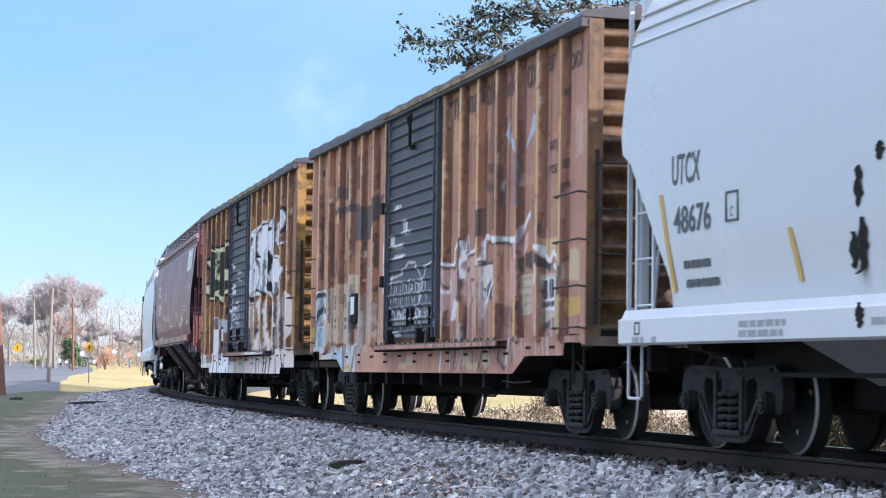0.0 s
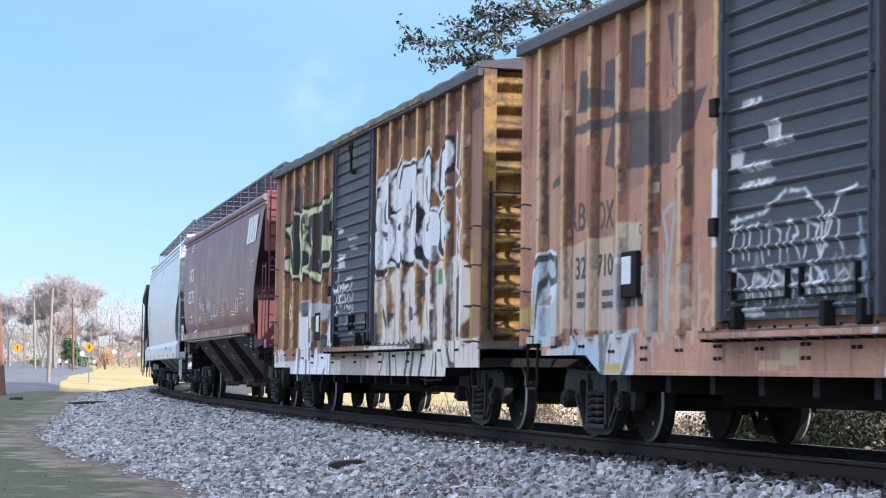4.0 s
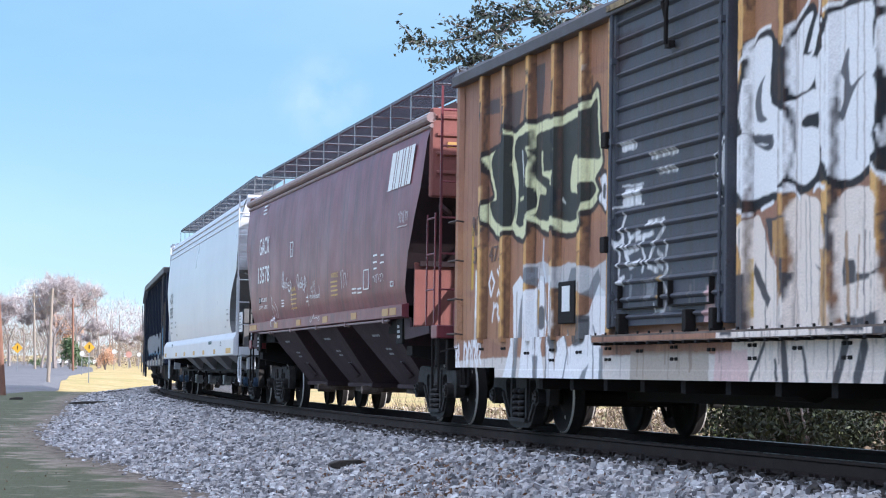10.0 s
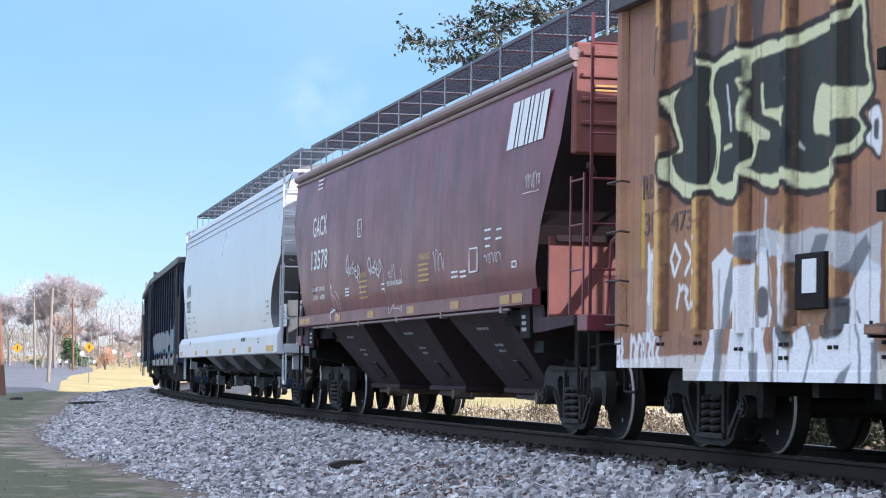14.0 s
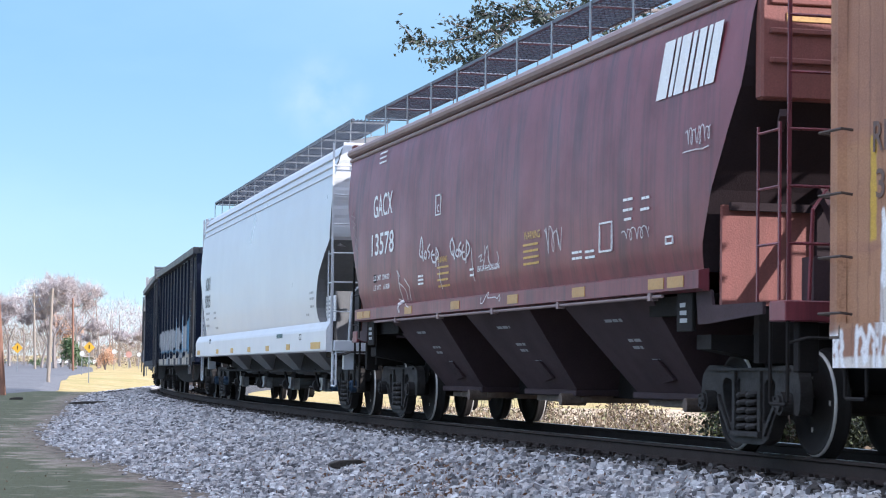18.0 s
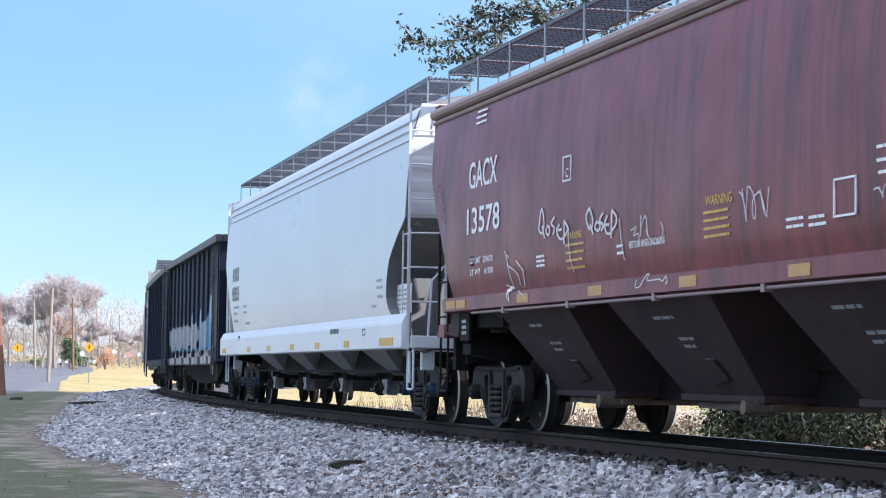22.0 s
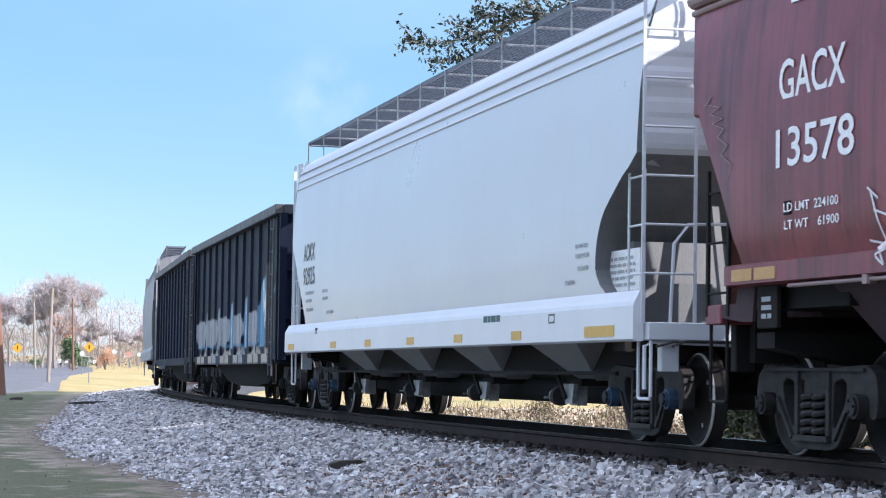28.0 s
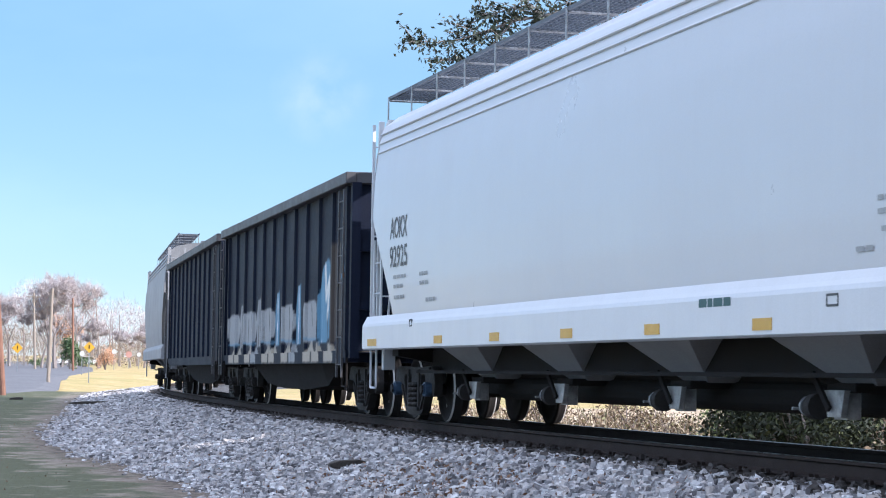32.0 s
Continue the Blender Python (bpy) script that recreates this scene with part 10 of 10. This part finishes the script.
# ---- trees ----
def bare_tree(name, label, height, seed, leaf=None, leaf_count=0, leaf_size=0.3, group="trees along the road", spread=0.55, category="tree"):
    """A leafless tree: tapered trunk, forking limbs, and a haze of fine twigs; some keep leaves."""
    rng = random.Random(seed)
    t = thing(name, label, category, group)
    wood, twig, tips = bmesh.new(), [], []

    def grow(p, d, length, r, depth):
        pts, rs = [p], [r]
        q, dd = p.copy(), d.copy()
        for k in range(3):
            dd = (dd + Vector((rng.uniform(-1, 1), rng.uniform(-1, 1), rng.uniform(-0.4, 0.7))) * 0.16).normalized()
            q = q + dd * length / 3
            pts.append(q.copy())
            rs.append(r * (1 - 0.16 * (k + 1)))
        tube(wood, pts, rs, 6 if depth < 2 else 4)
        tips.append(q.copy())
        if depth >= 4:
            for _ in range(9):
                a = pts[rng.randint(1, 3)]
                e = (dd + Vector((rng.uniform(-1, 1), rng.uniform(-1, 1), rng.uniform(-0.5, 1.1))) * 0.95).normalized() * length * rng.uniform(0.5, 1.25)
                twig.append((a, a + e))
            return
        for k in range(3 if depth else 4):
            ang = rng.uniform(0, math.tau)
            side = Vector((math.cos(ang), math.sin(ang), 0.15))
            nd = (dd * (1 - spread) + side * spread * rng.uniform(0.6, 1.2) + Vector((0, 0, 0.22))).normalized()
            grow(pts[rng.choice((2, 3, 3))], nd, length * rng.uniform(0.58, 0.8), rs[-1] * rng.uniform(0.55, 0.75), depth + 1)

    grow(Vector((0, 0, -0.1)), Vector((rng.uniform(-0.06, 0.06), rng.uniform(-0.06, 0.06), 1)).normalized(), height * 0.30, height * 0.022, 0)
    part("trunk", wood, BARK, t)
    a = np.array([p[:] for p, _ in twig])
    b = np.array([q[:] for _, q in twig])
    r = np.random.default_rng(seed)
    parts_a, parts_b = [], []
    for _ in range(11):
        f, g = r.uniform(0.2, 0.7, (len(a), 1)), r.uniform(0.5, 0.95, (len(a), 1))
        st = a + (b - a) * f
        parts_a.append(st)
        parts_b.append(a + (b - a) * g + r.normal(0, 0.02 * height, a.shape))
    a, b = np.concatenate([a, *parts_a]), np.concatenate([b, *parts_b])
    w = r.normal(0, 1, a.shape)
    w = np.cross(b - a, w)
    w = w / (np.linalg.norm(w, axis=1)[:, None] + 1e-9) * 0.02
    v = np.stack([a - w, a + w, b], 1).reshape(-1, 3)
    crown = raw_mesh("crown", v, np.arange(len(v)).reshape(-1, 3), 3, TWIGS, parent=t, kind="")
    if leaf is not None:
        tp = np.array([p[:] for p in tips])
        tp = tp[tp[:, 2] > height * 0.2]
        c = tp[r.integers(0, len(tp), leaf_count)] + r.normal(0, 0.045 * height, (leaf_count, 3))
        leaf_mesh("leaves", c, leaf_size, leaf, r, crown)
    return t


def leafy_bush(name, label, w, h, seed, leaf, count, size, category="shrub", group=""):
    """A shrub or evergreen: several stems and an uneven mass of leaves in lobes."""
    r = np.random.default_rng(seed)
    t = thing(name, label, category, group)
    bm = bmesh.new()
    for _ in range(6):
        e = Vector((r.uniform(-0.35, 0.35) * w, r.uniform(-0.35, 0.35) * w, h * r.uniform(0.5, 0.85)))
        tube(bm, [(0, 0, -0.1), e * 0.4 + Vector((r.uniform(-0.1, 0.1), 0, 0)), e], [0.03 * h, 0.02 * h, 0.008 * h], 5)
    part("trunk", bm, BARK, t)
    lobes = np.stack([r.uniform(-0.5, 0.5, 14) * w, r.uniform(-0.5, 0.5, 14) * w, h * r.uniform(0.15, 0.85, 14)], 1)
    lobes[:, :2] *= (1.15 - lobes[:, 2:] / h * 0.75)
    c = lobes[r.integers(0, 14, count)] + r.normal(0, 0.11, (count, 3)) * np.array([w, w, h])
    c[:, 2] = np.clip(c[:, 2], 0.05, None)
    leaf_mesh("crown", c, size, leaf, r, t)
    return t


def stand(ob, x, y, turn=0, scale=1.0):
    ob.matrix_basis = pose(x, y, land(x, y), 0, 0, turn) @ Matrix.Scale(scale, 4)
    return ob


big = stand(bare_tree("bare_tree", "large bare tree with fine pinkish twigs across the road", 14.0, 2, RUSSET, 160, 0.22, spread=0.62), -46.5, 272.1)
second = stand(bare_tree("bare_tree", "bare grey-brown tree behind the road", 9.5, 5), -56, 276.4)
third = stand(bare_tree("bare_tree", "small bare tree at the field's edge", 7.4, 8, spread=0.62), -43.5, 316.4)
rust = stand(bare_tree("bare_tree", "bare tree that keeps some russet leaves", 8.5, 11, RUSSET, 2200, 0.26), -50.5, 300.6)
for src, x, y, turn, sc in ((second, -62, 316.4, 80, 1.1), (third, -38.0, 329.1, 40, 0.95), (third, -34.5, 348.1, 150, 1.05), (second, -41.0, 363.9, 200, 0.85), (second, -47.5, 369.2, 30, 0.95), (big, -68, 348.1, 140, 0.95), (third, -30.5, 335.4, 300, 0.9),
                            (rust, -72, 337.5, 60, 1.0), (third, -27.0, 363.9, 20, 1.1), (second, -22.0, 379.7, 110, 0.9), (rust, -36.0, 390.3, 220, 0.8), (third, -53.5, 253.2, 260, 0.8), (second, -14, 400.8, 50, 0.95), (big, -78, 316.4, 20, 0.9), (second, -50.0, 282.7, 15, 1.05), (second, -43.5, 286.9, 95, 0.8), (big, -58.5, 305.9, 250, 0.85), (second, -53.0, 316.4, 310, 1.0), (third, -40.5, 308, 210, 1.0), (third, -36.5, 316.4, 100, 0.9), (second, -33.0, 327, 10, 0.7), (big, -44.9, 277.0, 105, 0.97), (big, -48.6, 279.0, 200, 0.93)):
    copy_thing(src, pose(x, y, land(x, y), 0, 0, turn)).scale = (sc, sc, sc)
ever = stand(leafy_bush("evergreen_tree", "dense dark evergreen beside the road", 2.3, 3.7, 31, PINE, 2600, 0.28, "tree"), -43.0, 261.6)
stand(leafy_bush("orange_shrub", "orange autumn shrub behind the signs", 2.4, 2.6, 33, RUSSET, 1300, 0.22), -39.5, 265.8)
hedge = leafy_bush("hedge_shrub", "low dark shrub at the far edge of the road", 3.4, 1.5, 35, PINE, 800, 0.24, group="shrubs along the road")
stand(hedge, -58, 290)
for x, y, sc in ((-62.5, 295.3, 1.1), (-66.5, 300.6, 0.9), (-54.5, 305.9, 0.8), (-70, 316.4, 1.2), (-50.0, 316.4, 0.9)):
    copy_thing(hedge, pose(x, y, land(x, y), 0, 0, x * 9)).scale = (sc, sc, sc)
# far woods that close the distance
fr = np.random.default_rng(77)


def woods(n, d0, d1, a0, a1, high, material, label, seed):
    r = np.random.default_rng(seed)
    ang, d = r.uniform(a0, a1, n), r.uniform(d0, d1, n)
    top = high * (1 + 0.30 * np.sin(ang * 57 + seed) + 0.22 * np.sin(ang * 141 + 2))
    x, y = np.sin(ang) * d, np.cos(ang) * d
    c = np.stack([x, y, top * r.random(n) ** 0.75 + land(x, y)], 1)
    e = r.normal(0, 1, (n, 3)) * np.array([0.35, 0.35, 0.7])
    w = np.cross(e, r.normal(0, 1, (n, 3)))
    w = w / (np.linalg.norm(w, axis=1)[:, None] + 1e-9) * r.uniform(0.015, 0.045, (n, 1))
    v = np.stack([c - w, c + w, c + e], 1).reshape(-1, 3)
    return raw_mesh("far_woods", v, np.arange(3 * n).reshape(-1, 3), 3, material, label, "woods")


woods(120000, 422, 548, -0.285, 0.02, 11, TWIGS, "bare pinkish-grey woods along the horizon", 5)
trunk_rows = bmesh.new()
for k in range(70):
    a, d = fr.uniform(-0.266, -0.02), fr.uniform(348, 527)
    x, y, h = math.sin(a) * d, math.cos(a) * d, fr.uniform(6.8, 11.8)
    q, g0 = fr.uniform(-0.6, 0.6), land(x, y)
    tube(trunk_rows, [(x, y, g0 - 0.1), (x + q * 0.4, y, g0 + h * 0.5), (x + q, y, g0 + h)], [0.22, 0.15, 0.05], 5)
    for _ in range(3):
        z = h * fr.uniform(0.35, 0.7)
        w = fr.uniform(-2.2, 2.2)
        tube(trunk_rows, [(x + q * z / h, y, g0 + z), (x + q * z / h + w * 0.5, y, g0 + z + abs(w) * 0.5), (x + q * z / h + w * 0.8, y, g0 + z + abs(w) * 1.2)], [0.10, 0.07, 0.03], 4)
tagged(part("far_trunks", trunk_rows, BARK), "grey trunks and limbs of the far bare woods", "woods", kind="stuff")
woods(24000, 316, 443, -0.247, -0.095, 4, DUSK, "dark undergrowth below the far woods", 6)
woods(14000, 120, 260, 0.02, 0.9, 10, TWIGS, "bare woods beyond the far side of the track", 7)


def house(x, y, turn, label):
    t = thing("house", label, "house")
    t.matrix_basis = pose(x, y, land(x, y), 0, 0, turn)
    bm = bmesh.new()
    box(bm, -5, 5, -3.5, 3.5, 0, 2.6)
    part("wall", fixed(bm), SIGN_WHITE, t)
    bm = bmesh.new()
    plate(bm, [(-3.9, 2.5), (3.9, 2.5), (0, 4.2)], 10.8, lambda p, q, d: (-5.4 + d, p, q))
    part("roof", fixed(bm), ROOFING, t)
    for wx in (-3, 0, 3):
        bm = bmesh.new()
        box(bm, wx - 0.5, wx + 0.5, -3.56, -3.5, 0.9, 2.0)
        part("window", fixed(bm), CAR_DARK, t)
    return t


house(-42.5, 413.5, 10, "low white house with a grey roof beyond the trees")


# ---- growth on the far side of the track ----
n = 9000
s = fr.uniform(-45, 30, n)
o = -(4.9 + 4.6 * fr.random(n) ** 1.2)
hgt = fr.uniform(0.2, 0.9, n) * (0.5 + 0.45 * np.sin(s * 0.8) + 0.35 * np.sin(s * 2.1 + o))
thin = (np.sin(s * 1.3 + o * 0.9) + np.sin(s * 2.9 - o * 1.7) > 0.15) & ((s < -4.0) | (s > 2.4) | (o < -7.5))
s, o, hgt, n = s[thin], o[thin], hgt[thin], int(thin.sum())
base = track_points(s, o, np.zeros(n))
base[:, 2] = land(base[:, 0], base[:, 1]) - 0.02
blades_mesh("dry_brush", base, np.clip(hgt, 0.15, 1.3), fr.uniform(0.012, 0.035, n), 0.38, BRUSH, fr, "tangled dry brush and straw beyond the track", "brush")
lit = track_points(fr.uniform(-40, 30, 8000), -fr.uniform(4.6, 12.0, 8000), 0.22 * fr.random(8000) ** 3)
lit[:, 2] += land(lit[:, 0], lit[:, 1]) + 0.02
leaf_mesh("leaf_litter", lit, 0.15, BRUSH, fr, None, "pale dead leaves on the ground beyond the track", "leaves", "stuff")
green = leafy_bush("wild_shrub", "tangled green shrub beyond the track", 1.8, 1.5, 41, SHRUB_LEAF, 900, 0.10, group="shrubs beyond the track")
p = on_track(4.5, -6.8)
stand(green, p.x, p.y)
for s, o, sc in ((0.8, -8.2, 1.2), (7.2, -6.2, 0.9), (9.3, -7.0, 1.25), (11.0, -6.0, 1.0), (-5.0, -6.6, 0.75), (-3.6, -6.9, 0.85), (-2.4, -6.6, 0.6), (-6.5, -7.6, 0.9), (-4.2, -8.2, 1.0), (-6.0, -8.8, 0.8), (-13.5, -9.0, 0.7)):
    p = on_track(s, o)
    copy_thing(green, pose(p.x, p.y, land(p.x, p.y), 0, 0, s * 50)).scale = (sc, sc, sc)


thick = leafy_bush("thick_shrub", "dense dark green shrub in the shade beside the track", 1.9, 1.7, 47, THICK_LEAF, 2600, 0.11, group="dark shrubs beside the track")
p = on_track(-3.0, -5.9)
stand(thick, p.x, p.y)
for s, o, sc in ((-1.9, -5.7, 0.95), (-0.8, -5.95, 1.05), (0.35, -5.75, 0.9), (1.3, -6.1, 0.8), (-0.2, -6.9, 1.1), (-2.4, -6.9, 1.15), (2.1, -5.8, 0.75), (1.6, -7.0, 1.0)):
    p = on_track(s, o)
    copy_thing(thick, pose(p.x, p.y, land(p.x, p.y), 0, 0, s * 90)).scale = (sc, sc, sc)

dry = leafy_bush("dry_shrub", "dry brown shrub with pale dead leaves beyond the track", 1.7, 1.2, 43, BRUSH, 1000, 0.11, group="shrubs beyond the track")
p = on_track(2.6, -6.4)
stand(dry, p.x, p.y)
for s, o, sc in ((-1.5, -7.2, 1.1), (-9.0, -6.6, 0.6), (-11.5, -7.0, 0.7), (5.8, -8.6, 1.3), (8.2, -8.4, 1.1), (10.2, -8.0, 1.2), (13.8, -8.5, 1.3), (16.2, -8.2, 1.2), (-17.0, -8.0, 0.8), (-24.0, -7.6, 0.7), (19.5, -8.0, 1.2)):
    p = on_track(s, o)
    copy_thing(dry, pose(p.x, p.y, land(p.x, p.y), 0, 0, s * 70)).scale = (sc, sc, sc)


# ---- the evergreen whose bough hangs over the train ----
def bough_tree():
    t = thing("broadleaf_evergreen", "tall broadleaf evergreen whose bough reaches over the train", "tree")
    t.location = (0.02, 2.3, 0.22)
    wood = bmesh.new()
    tube(wood, [(9.6, 45.5, -1.1), (9.5, 45.4, 2.0), (9.2, 45.2, 5.5), (8.8, 45.0, 9.0), (8.9, 45.0, 12.5)], [0.36, 0.30, 0.25, 0.18, 0.08], 12)
    r = np.random.default_rng(55)
    ends = []

    def limb(pts, r0, every=1.0):
        pts = [Vector(p) for p in pts]
        tube(wood, pts, [max(r0 * 0.55 * (1 - k / len(pts)), 0.010) for k in range(len(pts))], 7)
        for k in range(1, len(pts)):
            for _ in range(7):
                a = pts[k - 1].lerp(pts[k], r.random())
                e = a + Vector(r.normal(0, 0.24, 3)) + Vector((-0.12, 0, 0.02))
                tube(wood, [a, a.lerp(e, 0.5) + Vector((0, 0, 0.03)), e], [0.012, 0.008, 0.004], 4)
                ends.append((a, e))

    limb([(9.0, 45.1, 7.6), (6.4, 44.6, 8.25), (4.2, 44.2, 8.05), (2.97, 44, 8.13), (2.04, 44, 7.89), (1.36, 44, 7.77), (0.77, 44, 7.53), (0.2, 44, 7.35), (-0.28, 44, 7.29), (-0.82, 44, 7.33)], 0.10)
    limb([(1.36, 44, 7.77), (0.78, 44, 7.07), (0.32, 44, 6.95), (-0.1, 44, 6.91)], 0.035)
    limb([(0.78, 44, 7.07), (0.37, 44, 6.68)], 0.02)
    limb([(2.04, 44, 7.89), (1.70, 44, 8.12), (1.24, 44, 8.0), (0.78, 44, 7.83), (0.37, 44, 7.65)], 0.04)
    limb([(2.97, 44, 8.13), (2.3, 43.7, 7.5), (1.7, 43.6, 7.25), (1.2, 43.6, 7.2)], 0.04)
    limb([(4.2, 44.2, 8.05), (3.4, 44.5, 8.6), (2.6, 44.5, 8.7), (1.9, 44.4, 8.5)], 0.05)
    limb([(4.2, 44.2, 8.05), (3.5, 44.0, 7.7), (2.9, 44.0, 7.55)], 0.04)
    for k in range(16):
        z = r.uniform(6.5, 12.0)
        a = r.uniform(-1.2, 2.6)
        ln = r.uniform(2.0, 4.5) * (1.2 - (z - 6.5) / 9)
        d = Vector((math.cos(a), math.sin(a), 0.2))
        p0 = Vector((9.0, 45.1, z))
        limb([p0, p0 + d * ln * 0.4, p0 + d * ln * 0.75 + Vector((0, 0, 0.1)), p0 + d * ln], 0.06)
    part("trunk", wood, BARK, t)
    a = np.array([p[:] for p, _ in ends])
    b = np.array([q[:] for _, q in ends])
    k = 22
    f = r.uniform(0.25, 1.1, (k, len(a), 1))
    c = (a[None] + (b - a)[None] * f + r.normal(0, 0.06, (k, len(a), 3))).reshape(-1, 3)
    leaf_mesh("crown", c, 0.115, LEAF, r, t)
    return t


bough_tree()


# ---- what moves ----
def motions():
    for car, middle, half in CARS:
        walk(car, [(k / 2, car_pose(middle, half, k / 2)) for k in range(65)])
    for wheel, x, r in WHEELS:
        walk(wheel, [(k / 10, pose(x, 0, r, 0, math.degrees(gone(k / 10) / r), 0)) for k in range(321)])


motions()
